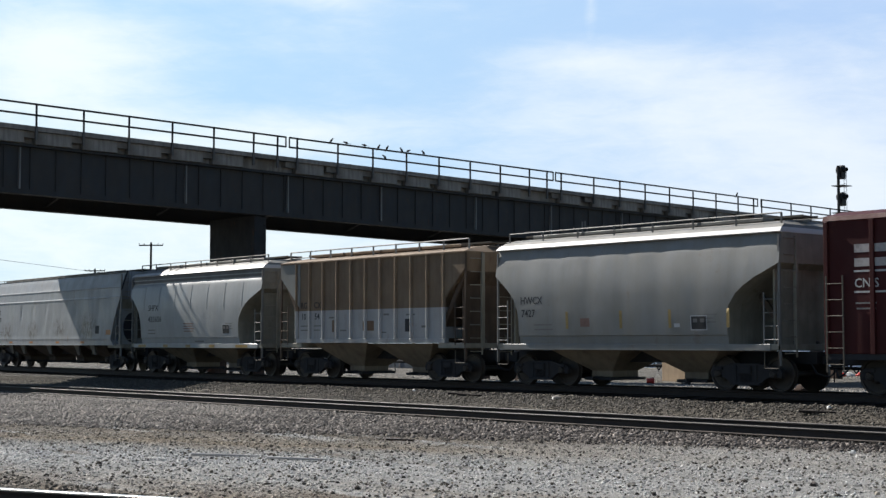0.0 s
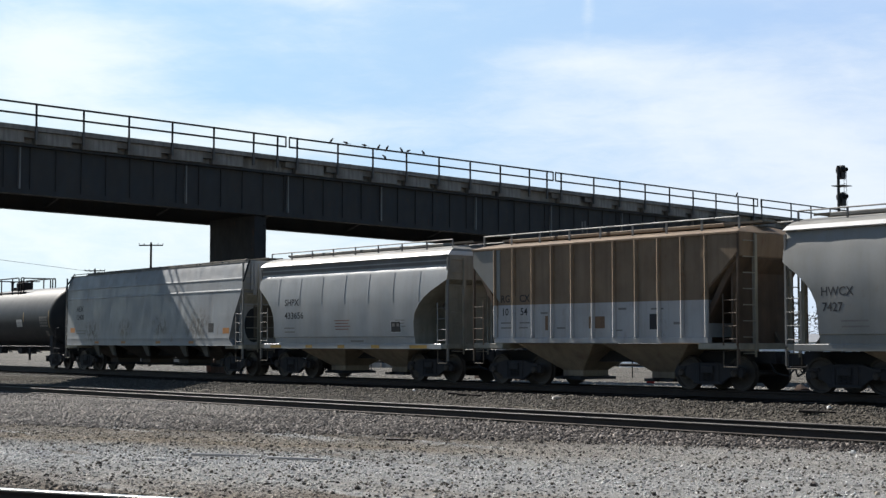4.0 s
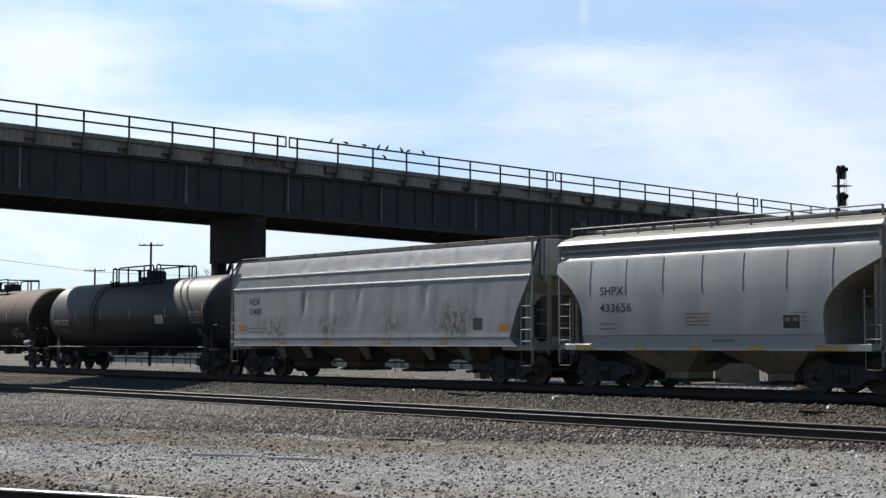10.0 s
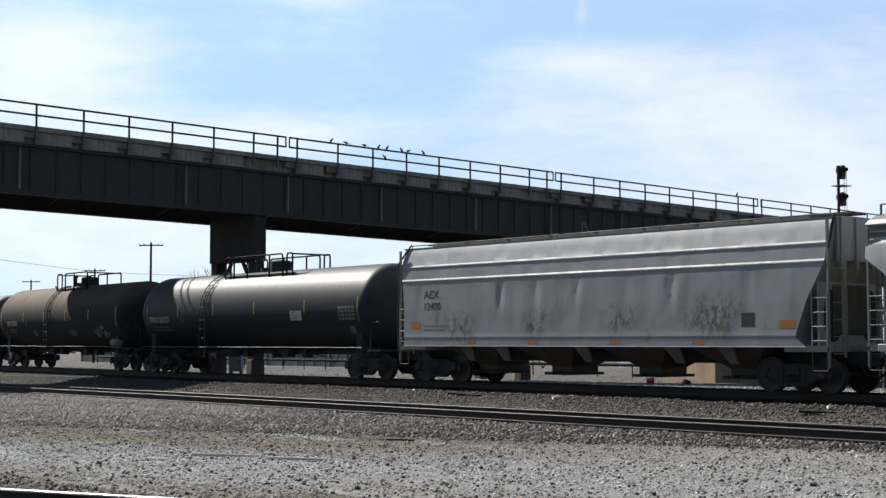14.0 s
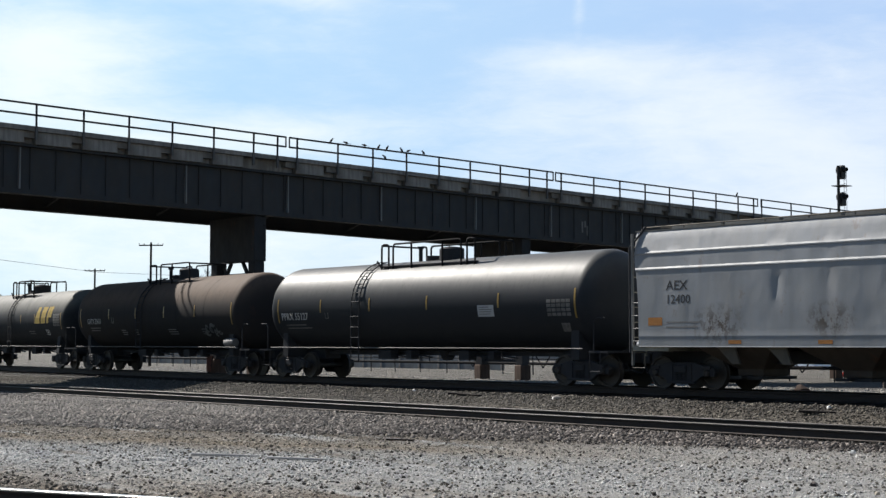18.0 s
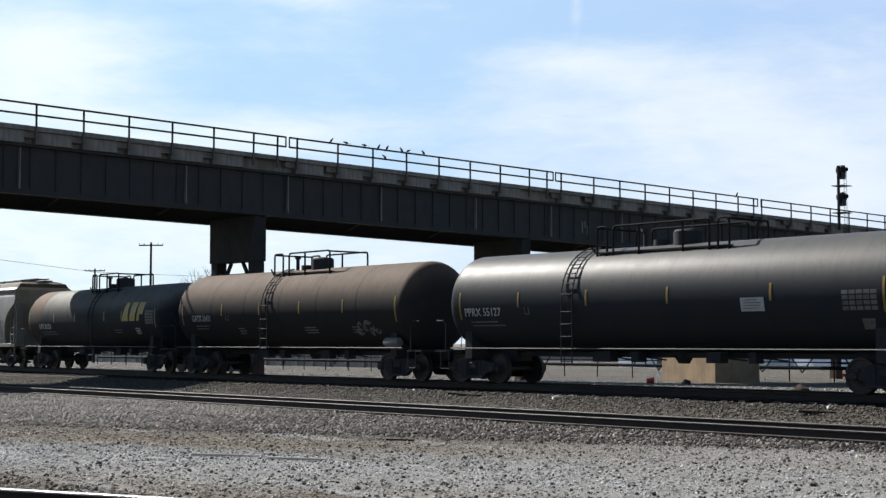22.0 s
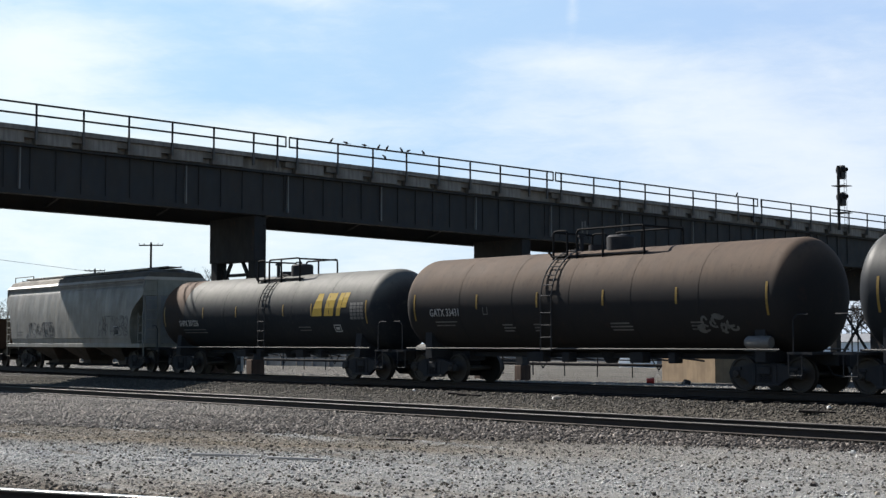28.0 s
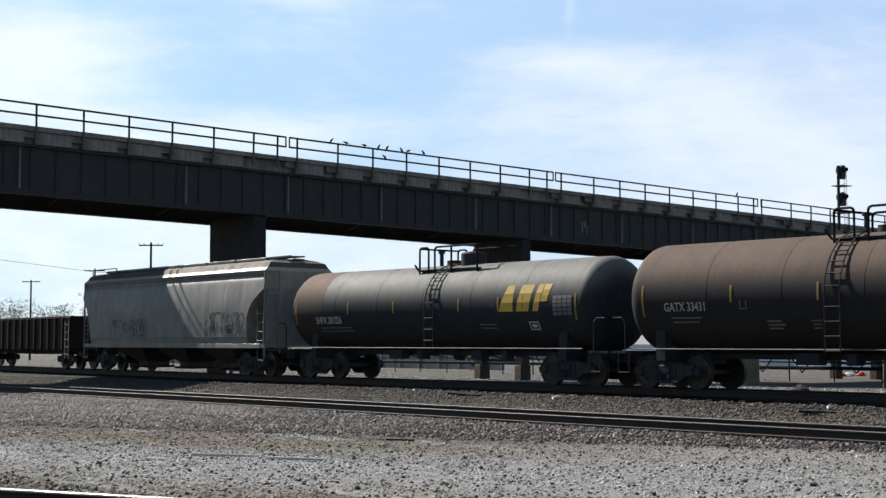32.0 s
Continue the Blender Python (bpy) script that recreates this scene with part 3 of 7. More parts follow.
def build_bridge():
    br = thing("railway_flyover", pose(BRIDGE_X, 0, 0), "dark steel girder flyover with concrete deck and pipe railing", "bridge")
    y0, y1, width, depth = -60.0, 230.0, 7.9, 3.08

    def sloped(bm, xa, xb, za, zb, ya=y0, yb=y1):
        vs = [bm.verts.new((x, y, deck_z(y) + z)) for x in (xa, xb) for y in (ya, yb) for z in (za, zb)]
        for f in ((0, 1, 3, 2), (4, 6, 7, 5), (0, 4, 5, 1), (2, 3, 7, 6), (0, 2, 6, 4), (1, 5, 7, 3)):
            bm.faces.new([vs[i] for i in f])

    def sheet(name, material, label, *size):
        bm = bmesh.new()
        sloped(bm, *size)
        return part(name, bm, material, br, label)
    sheet("deck", M_DECK, "stained concrete deck slab", -width, -0.5, -0.74, -0.02)
    sheet("deck_edge", M_DECK, "dark edge of the walkway slab", -0.5, 0.0, -0.20, 0.02)
    sheet("fascia_ledge", M_GIRDER, "dark plate under the fascia", -0.5, -0.30, -0.86, -0.79)
    for xa in (-0.55, -width + 0.6):
        sheet("girder_web", M_GIRDER, "black steel girder web", xa - 0.02, xa + 0.02, -depth + 0.05, -0.74)
        sheet("bottom_flange", M_GIRDER, "riveted bottom flange", xa - 0.27, xa + 0.27, -depth, -depth + 0.05)
        sheet("top_flange", M_GIRDER, "", xa - 0.27, xa + 0.27, -0.90, -0.862)
        sheet("flange_angle", M_GIRDER, "", xa - 0.09, xa + 0.09, -depth + 0.051, -depth + 0.24)
    # fascia blocks with dark pockets between, posts standing at each pocket
    made = {}

    def put(key, build, y, turn=0.0):
        m = pose(0, y, deck_z(y), turn, 0, 0)
        if key not in made:
            made[key] = build()
            made[key].matrix_basis = m
        else:
            again(made[key], m)

    def block():
        bm = bmesh.new()
        prism(bm, [(-0.5, -0.79), (-0.15, -0.79), (-0.17, -0.21), (-0.5, -0.21)], "y", 0.0, 1.80)
        return part("fascia_block", bm, M_DECK, br, "stained concrete fascia block", bevel=0.02)

    def lintel():
        bm = bmesh.new()
        box(bm, (-0.5, -0.56, -0.50), (-0.20, 0.056, -0.21))
        return part("fascia_lintel", bm, M_DECK, br, "stained concrete over a pocket")

    def stiff():
        bm = bmesh.new()
        box(bm, (-0.53, -0.012, -depth + 0.24), (-0.46, 0.012, -0.90))
        return part("stiffener", bm, M_GIRDER, br)

    def splice():
        bm = bmesh.new()
        box(bm, (-0.53, -0.03, -depth + 0.24), (-0.36, 0.03, -0.95))
        return part("splice_stiffener", bm, M_SPLICE, br, "paler steel stiffener")

    def post():
        bm = bmesh.new()
        rod(bm, (0.035, 0, -0.55), (0.035, 0, 1.02), 0.052, 8)
        return part("railing_post", bm, M_RAILING, br)

    def foot():
        bm = bmesh.new()
        box(bm, (-0.02, -0.055, -0.62), (0.095, 0.055, -0.02))
        return part("post_foot", bm, M_GIRDER_EDGE, br, "grey bracket at a post's foot")

    def tie_rod():
        bm = bmesh.new()
        rod(bm, (-0.05, 0, -0.6), (0.03, 0, -0.6), 0.025, 6)
        return part("post_bolt", bm, M_RAILING, br)
    rng = random.Random(2)
    spots = [28.7 - 2.345 * k for k in range(15, -6, -1)] + [41.88, 43.11] + [45.74 + 2.36 * k for k in range(7)] + [61.37, 62.58] + [65.46 + 2.385 * k for k in range(7)] + [81.49, 82.39] + [85.8 + 2.385 * k for k in range(16)]
    for i, y in enumerate(spots):
        gap = (spots[i + 1] - y) if i + 1 < len(spots) else 2.4
        if gap > 1.8:
            put("block", block, y + 0.06)
            put("lintel", lintel, y)
        put("post", post, y, rng.uniform(-0.5, 0.5))
        put("bolt", tie_rod, y)
        put("foot", foot, y)
    for i in range(-5, 56):
        put("stiff", stiff, 23.6 + i * 1.27)
    for y in (28.14, 36.79, 42.85, 49.03, 56.0, 62.15, 68.49, 75.47, 82.3, 88.8, 21.8, 15.2):
        put("splice", splice, y)
    for k, (dy, dz, hh) in enumerate(((-0.2, 0.1, 0.7), (0.05, 0.3, 0.4), (0.25, -0.1, 0.6))):
        bm = bmesh.new()
        box(bm, (-0.529, 65.2 + dy - 0.07, 8.5 + dz - hh / 2), (-0.522, 65.2 + dy + 0.07, 8.5 + dz + hh / 2))
        part("sprayed_mark", bm, M_GHOST, br, "faded grey sprayed mark")
    for a, b in ((-7.0, 42.40), (42.62, 61.9), (62.1, 81.94), (82.32, 124.0)):
        for z in (0.52, 1.02):
            bm = bmesh.new()
            rod(bm, (0.035, a, deck_z(a) + z), (0.035, b, deck_z(b) + z), 0.048, 8)
            part("handrail", bm, M_RAILING, br)
    for a in (42.40, 42.62, 61.9, 62.1, 81.94, 82.32):
        bm = bmesh.new()
        rod(bm, (0.035, a, deck_z(a) + 0.50), (0.035, a, deck_z(a) + 1.04), 0.04, 8)
        part("rail_end", bm, M_RAILING, br)
    for z in (0.52, 1.02):
        bm = bmesh.new()
        rod(bm, (-width + 0.05, -7, deck_z(-7) + z), (-width + 0.05, 124, deck_z(124) + z), 0.030, 6)
        part("handrail", bm, M_RAILING, br)

    def far_post():
        bm = bmesh.new()
        rod(bm, (-width + 0.05, 0, -0.1), (-width + 0.05, 0, 1.02), 0.03, 6)
        return part("railing_post", bm, M_RAILING, br)
    for i in range(55):
        put("farpost", far_post, -6.0 + 2.38 * i)

    def cross():
        bm = bmesh.new()
        bar(bm, (-0.6, 0, -depth + 0.3), (-width + 0.65, 0, -1.0), 0.12, 0.12)
        bar(bm, (-0.6, 0.02, -1.0), (-width + 0.65, 0.02, -depth + 0.3), 0.12, 0.12)
        return part("cross_frame", bm, M_GIRDER, br)
    for i in range(14):
        put("cross", cross, 20.0 + 6.35 * i)
    return br


def build_pier(y, base, label):
    """Two columns on concrete pedestals under a deep braced cap; the pedestals stand askew."""
    h = deck_z(y) - 3.085 - base
    pr = thing("bridge_pier", pose(BRIDGE_X - 0.45, y, base), label, "bridge pier", "piers under the flyover")
    bm = bmesh.new()
    box(bm, (-4.30, -0.36, h - 2.35), (0.0, 0.36, h - 0.02))
    part("pier_cap", bm, M_PIERSTEEL, pr, "deep rust brown cap", bevel=0.02)
    for xc in (-3.94, -0.36):
        bm = bmesh.new()
        box(bm, (xc - 0.30, -0.30, 0.9), (xc + 0.30, 0.30, h - 2.35))
        part("column", bm, M_PIERSTEEL, pr, "rust brown column", bevel=0.02)
        bm = bmesh.new()
        box(bm, (-0.36, -0.36, -0.5), (0.36, 0.36, 0.9))
        part("pedestal", bm, M_PEDESTAL, pr, "stained tan concrete pedestal", bevel=0.04, at=pose(xc, 0, 0, 0, 0, -10))
    for a, b in (((-3.65, 0.0, h - 3.7), (-2.7, 0.0, h - 2.36)), ((-0.66, 0.0, h - 3.7), (-1.6, 0.0, h - 2.36)), ((-3.65, 0.12, h - 3.0), (-0.66, 0.12, h - 3.0)), ((-3.65, 0, 1.4), (-0.66, 0, h - 2.5)), ((-0.66, 0.05, 1.4), (-3.65, 0.05, h - 2.5)), ((-3.65, 0, 1.15), (-0.66, 0, 1.15))):
        bm = bmesh.new()
        bar(bm, a, b, 0.14, 0.16)
        part("brace", bm, M_PIERSTEEL, pr, "steel brace")
    for k in range(6):
        for x in (-4.30, 0.0):
            bm = bmesh.new()
            rod(bm, (x - 0.16, 0.2, h - 2.2 + k * 0.42), (x + 0.16, 0.2, h - 2.2 + k * 0.42), 0.022, 5)
            part("climbing_peg", bm, M_PIERSTEEL, pr)
    return pr


def build_wall_pier():
    y = 80.6
    base = -1.28
    h = deck_z(y) - 3.085 - base
    pr = thing("wall_pier", pose(BRIDGE_X - 0.6, y, base, 0, 0, -18), "massive tan concrete wall pier under the flyover", "bridge pier", "piers under the flyover")
    bm = bmesh.new()
    box(bm, (-7.0, -2.0, -0.6), (0.0, 1.6, h - 1.2))
    part("pier_shaft", bm, M_PIER, pr, "tan board-marked concrete", bevel=0.06)
    bm = bmesh.new()
    box(bm, (-7.15, -2.15, h - 1.2), (0.15, 1.75, h - 0.02))
    part("pier_cap", bm, M_PIER, pr, bevel=0.05)
    return pr


# ---- rolling stock ----
SKIN = {}            # the side sheets of a car, to lay its markings on


def keep_skin(car, me):
    SKIN[car.name] = bvhtree.BVHTree.FromPolygons([v.co[:] for v in me.vertices], [p.vertices[:] for p in me.polygons])


def skin_y(car, x, z, y, lift):
    """Where the car's side towards the camera lies at (x, z), lift metres proud of it."""
    hit = SKIN[car.name].ray_cast(Vector((x, -4, z)), Vector((0, 1, 0)))[0] if car.name in SKIN else None
    return (hit.y if hit else y) - lift


def marking(car, x0, x1, z0, z1, y, material, name, label="", lift=0.003):
    """A painted patch that follows the side sheet."""
    bm = bmesh.new()
    nx, nz = max(1, round((x1 - x0) / 0.12)), max(1, round((z1 - z0) / 0.12))
    grid = [[bm.verts.new((x, skin_y(car, x, z, y, lift), z)) for x in [x0 + (x1 - x0) * i / nx for i in range(nx + 1)]] for z in [z0 + (z1 - z0) * j / nz for j in range(nz + 1)]]
    for j in range(nz):
        for i in range(nx):
            bm.faces.new((grid[j][i], grid[j][i + 1], grid[j + 1][i + 1], grid[j + 1][i]))
    return part(name, bm, material, car, label)


WHEEL_R = 0.457
WHEELSETS = []       # (wheelset, its place in the truck)
CARS = []            # (car, its place in the train)


def tread_outline():
    return [(-0.095, 0.0), (-0.095, WHEEL_R + 0.026), (-0.065, WHEEL_R + 0.02), (-0.055, WHEEL_R), (0.045, WHEEL_R - 0.004), (0.045, WHEEL_R - 0.06),
            (0.015, WHEEL_R - 0.075), (-0.005, 0.22), (0.03, 0.15), (0.055, 0.14), (0.055, 0.0)]


def build_truck():
    """One two-axle truck; its wheelsets roll."""
    ob = new("truck")
    for k in (-1, 1):
        bm = bmesh.new()
        y = k * 0.99
        outer = [(-1.12, 0.36), (-1.16, 0.50), (-1.10, 0.60), (-0.72, 0.66), (-0.45, 0.74), (0.45, 0.74), (0.72, 0.66), (1.10, 0.60), (1.16, 0.50), (1.12, 0.36),
                 (0.80, 0.40), (0.66, 0.36), (0.42, 0.17), (-0.42, 0.17), (-0.66, 0.36), (-0.80, 0.40)]
        prism(bm, outer, "y", y - 0.07, y + 0.07)
        boxc(bm, (0.33, y + k * 0.075, 0.45), (0.10, 0.05, 0.50))
        boxc(bm, (-0.33, y + k * 0.075, 0.45), (0.10, 0.05, 0.50))
        boxc(bm, (0, y + k * 0.06, 0.20), (0.95, 0.12, 0.07))
        part("side_frame", bm, M_DARK, ob, "cast steel side frame", bevel=0.012)
    bm = bmesh.new()
    box(bm, (-0.20, -1.12, 0.46), (0.20, 1.12, 0.66))
    lathe(bm, [(0.66, 0.0), (0.66, 0.2), (0.74, 0.2), (0.74, 0.0)], 16, "z")
    part("bolster", bm, M_DARK, ob, bevel=0.02)
    for k in (-1, 1):
        bm = bmesh.new()
        for dx in (-0.14, 0, 0.14):
            for dy in (-0.07, 0.07):
                turns = [(dx + 0.055 * math.cos(a), k * 0.99 + dy + 0.055 * math.sin(a), 0.24 + 0.22 * a / (2 * math.pi * 4)) for a in [i * math.pi / 3 for i in range(25)]]
                tube(bm, turns, 0.014, 4)
        part("spring_nest", bm, M_DARK, ob, "coil springs in the side frame")
    for ax in (-0.889, 0.889):
        bm = bmesh.new()
        for k in (-1, 1):
            pts = [(k * (GAUGE / 2 + 0.03 + a), r) for a, r in tread_outline()]
            lathe(bm, pts, 36, "y")
            lathe(bm, [(k * 0.93, 0.0), (k * 0.93, 0.10), (k * 1.10, 0.105), (k * 1.13, 0.08), (k * 1.13, 0.0)], 14, "y")
            for i in range(3):
                a = i * 2 * math.pi / 3
                boxc(bm, (0.055 * math.cos(a), k * 1.135, 0.055 * math.sin(a)), (0.03, 0.03, 0.03))
        rod(bm, (0, -1.0, 0), (0, 1.0, 0), 0.085, 12)
        part("wheelset", bm, M_WHEEL, ob, "steel wheels on an axle", smooth=35, at=pose(ax, 0, WHEEL_R))
    for ax in (-0.889, 0.889):
        for k in (-1, 1):
            bm = bmesh.new()
            boxc(bm, (ax, k * 1.03, 0.60), (0.30, 0.16, 0.09))
            part("bearing_adapter", bm, M_DARK, ob, bevel=0.01)
    return ob


TRUCK = build_truck()


def add_trucks(car, half):
    for x in (-half, half):
        t = copy_thing(TRUCK, pose(x, 0, 0))
        t.parent = car
        for o in t.children:
            if o.name.startswith("wheelset"):
                WHEELSETS.append((o, o.matrix_basis.translation.copy()))


def new_car(name, u, label, category):
    car = thing(name, car_pose(u), label, category, "cars of the freight train")
    CARS.append((car, u))
    return car


def add_couplers(car, end):
    for k in (-1, 1):
        bm = bmesh.new()
        box(bm, (min(k * (end - 0.6), k * (end + 0.42)), -0.09, 0.72), (max(k * (end - 0.6), k * (end + 0.42)), 0.09, 0.94))
        boxc(bm, (k * (end + 0.45), 0.05 * k, 0.83), (0.26, 0.30, 0.32))
        part("coupler", bm, M_DARK, car, "rusty black coupler", bevel=0.02)
        bm = bmesh.new()
        tube(bm, [(k * (end - 0.1), -0.3, 0.75), (k * (end + 0.12), -0.36, 0.48), (k * (end + 0.4), -0.2, 0.40), (k * (end + 0.55), -0.1, 0.6)], 0.025)
        part("brake_hose", bm, M_DARK, car)


def ladder(car, x0, x1, y, z0, z1, n, material, r=0.013, name="ladder", rails=True):
    bm = bmesh.new()
    if rails:
        for x in (x0, x1):
            bar(bm, (x, y, z0), (x, y, z1), 0.04, 0.02)
    for i in range(n):
        z = z0 + (i + 0.5) * (z1 - z0) / n
        rod(bm, (x0, y, z), (x1, y, z), r, 6)
    return part(name, bm, material, car)


def loft(levels, n, bulge=0.0):
    """Rectangles in plan, level by level: (z, half length left, half length right, half width, bulge weight).
    n panels along the sides swell outwards by bulge."""
    bm = bmesh.new()
    sub = 6 if bulge else 1
    rows = []
    full_a, full_b = max(v[1] for v in levels), max(v[2] for v in levels)
    pitch = (full_a + full_b) / n
    for z, la, lb, w, k in levels:
        ring = []
        m = n * sub
        for side in (-1, 1):
            for i in (range(m + 1) if side < 0 else range(m, -1, -1)):
                x = -la + (la + lb) * i / m
                swell = 0.0
                if bulge:
                    x = min(lb, max(-la, -full_a + (full_a + full_b) * i / m))
                    swell = bulge * k * abs(math.sin(math.pi * (x + full_a) / pitch)) ** 0.7
                ring.append(bm.verts.new((x, side * (w + swell), z)))
        rows.append(ring)
    for p, q in zip(rows[:-1], rows[1:]):
        c = len(p)
        for i in range(c):
            j = (i + 1) % c
            bm.faces.new((p[i], p[j], q[j], q[i]))
    half = len(rows[0]) // 2
    for ring, flip in ((rows[0], True), (rows[-1], False)):
        for i in range(half - 1):
            f = [ring[i], ring[i + 1], ring[-2 - i], ring[-1 - i]]
            bm.faces.new(f[::-1] if flip else f)
    if bulge:
        bmesh.ops.remove_doubles(bm, verts=bm.verts, dist=0.0005)
    return bm


def round_rib(bm, x, w, side, y, proud, z0, z1):
    """A half-round rib standing on a side wall."""
    prism(bm, [(x - w * math.cos(i * math.pi / 6), side * (y + proud * math.sin(i * math.pi / 6))) for i in range(7)], "z", z0, z1)


def roof_walk(car, half, z, material):
    """Running boards on the roof and the low rail along its edge."""
    bm = bmesh.new()
    n = int(2 * half / 0.3)
    for i in range(n):
        x = -half + (i + 0.5) * 2 * half / n
        boxc(bm, (x, 0, z + 0.10), (0.25, 0.62, 0.03))
    for y in (-0.31, 0.31):
        bar(bm, (-half, y, z + 0.10), (half, y, z + 0.10), 0.03, 0.06)
    part("running_board", bm, material, car, "grated roof walk")


def hatches(car, half, z, n, material):
    bm = bmesh.new()
    boxc(bm, (0, 0, 0.04), (2 * half / n - 0.12, 0.5, 0.10))
    one = part("roof_hatch", bm, material, car, "long loading hatch cover", bevel=0.015)
    for i in range(n):
        for s in (-1, 1):
            m = pose(-half + (i + 0.5) * 2 * half / n, s * 0.62, z)
            if i == 0 and s < 0:
                one.matrix_basis = m
            else:
                again(one, m)


def chutes(car, centres, top, length, material, bottom=0.28, gate=True):
    for c in centres:
        bm = bmesh.new()
        lv = [(top, length / 2, 1.35), (bottom + 0.18, 0.42, 0.55), (bottom, 0.42, 0.55)]
        rows = []
        for z, l, w in lv:
            rows.append([bm.verts.new((c + a * l, b * w, z)) for a, b in ((-1, -1), (1, -1), (1, 1), (-1, 1))])
        for p, q in zip(rows[:-1], rows[1:]):
            for i in range(4):
                j = (i + 1) % 4
                bm.faces.new((p[i], p[j], q[j], q[i]))
        bm.faces.new(rows[0])
        bm.faces.new(rows[-1])
        ch = part("discharge_chute", bm, material, car, "sloping discharge hopper", bevel=0.015)
        bm = bmesh.new()
        boxc(bm, (c, 0, bottom - 0.05), (1.05, 1.5, 0.08))
        rod(bm, (c, -1.0, bottom - 0.03), (c, 1.0, bottom - 0.03), 0.045, 8)
        part("gate", bm, M_DARK, ch, "sliding outlet gate")


def end_gear(car, half, w, zsill, ztop, material):
    """End posts, corner ladders, end platforms and the sloping sheet's struts at both ends."""
    for k in (-1, 1):
        pf = bmesh.new()
        x0, x1 = sorted((k * (half - 1.35), k * half))
        box(pf, (x0, -w, zsill - 0.16), (x1, w, zsill))
        part("end_platform", pf, M_ENDGRIME, car, bevel=0.012)
        for y in (-0.75, 0.75):
            bm = bmesh.new()
            bar(bm, (k * (half - 0.06), y, zsill), (k * (half - 0.06), y, ztop), 0.10, 0.10)
            part("end_post", bm, M_ENDGRIME, car)
        for s in (-1, 1):
            bm = bmesh.new()
            bar(bm, (k * (half - 0.04), s * (w - 0.03), zsill - 0.55), (k * (half - 0.04), s * (w - 0.03), ztop), 0.06, 0.06)
            part("corner_post", bm, material, car)
            xa, xb = k * (half - 0.06), k * (half - 0.50)
            ladder(car, min(xa, xb), max(xa, xb), s * (w + 0.01), zsill - 0.06, 2.55, 4, material)
            bm = bmesh.new()
            tube(bm, [(xa, s * w, zsill - 0.16), (xa, s * w, zsill - 0.62), (xb, s * w, zsill - 0.62), (xb, s * w, zsill - 0.16)], 0.014)
            part("sill_step", bm, M_CHUTE, car, "bent rod step under the sill")
        bm = bmesh.new()
        for z in [1.0 + 0.42 * i for i in range(8)]:
            rod(bm, (k * (half + 0.02), -1.35, z), (k * (half + 0.02), -0.85, z), 0.016, 6)
        bar(bm, (k * (half + 0.02), -0.85, 0.9), (k * (half + 0.02), -0.85, ztop), 0.04, 0.04)
        part("end_ladder", bm, M_ENDGRIME, car)


def bars_text(car, x, z, w, rows_n, y, material, h=0.06, gap=0.05, seed=1, name="small_print", label="small stencilled line"):
    rng = random.Random(seed)
    for i in range(rows_n):
        zz = z - i * (h + gap)
        marking(car, x + rng.uniform(0, 0.08) * w, x + w * rng.uniform(0.7, 1.0), zz, zz + h * 0.8, y, material, name, label)


def side_y(levels, z):
    """Half width of a lofted body at height z."""
    for a, b in zip(levels[:-1], levels[1:]):
        if a[0] <= z <= b[0]:
            return a[3] + (b[3] - a[3]) * (z - a[0]) / max(1e-6, b[0] - a[0]) + 0.012
    return levels[0][3]


def side_letters(text, size, material, car, x, y, z, label, squash=1.0):
    """Stencilled letters laid on the side sheet."""
    ob = letters(text, size, material, car, pose(0, 0, 0), label=label, squash=squash, depth=0.001)
    for v in ob.data.vertices:
        v.co = (x + v.co.x, skin_y(car, x + v.co.x, z + v.co.y, -y, 0.003 + v.co.z), z + v.co.y)
    return ob


def placard(car, x, z, w, h, y, material, name="placard", label=""):
    return marking(car, x - w / 2, x + w / 2, z - h / 2, z + h / 2, -y, material, name, label, 0.003 + 0.3 * min(0.02, max(0.0, y - 1.632)))


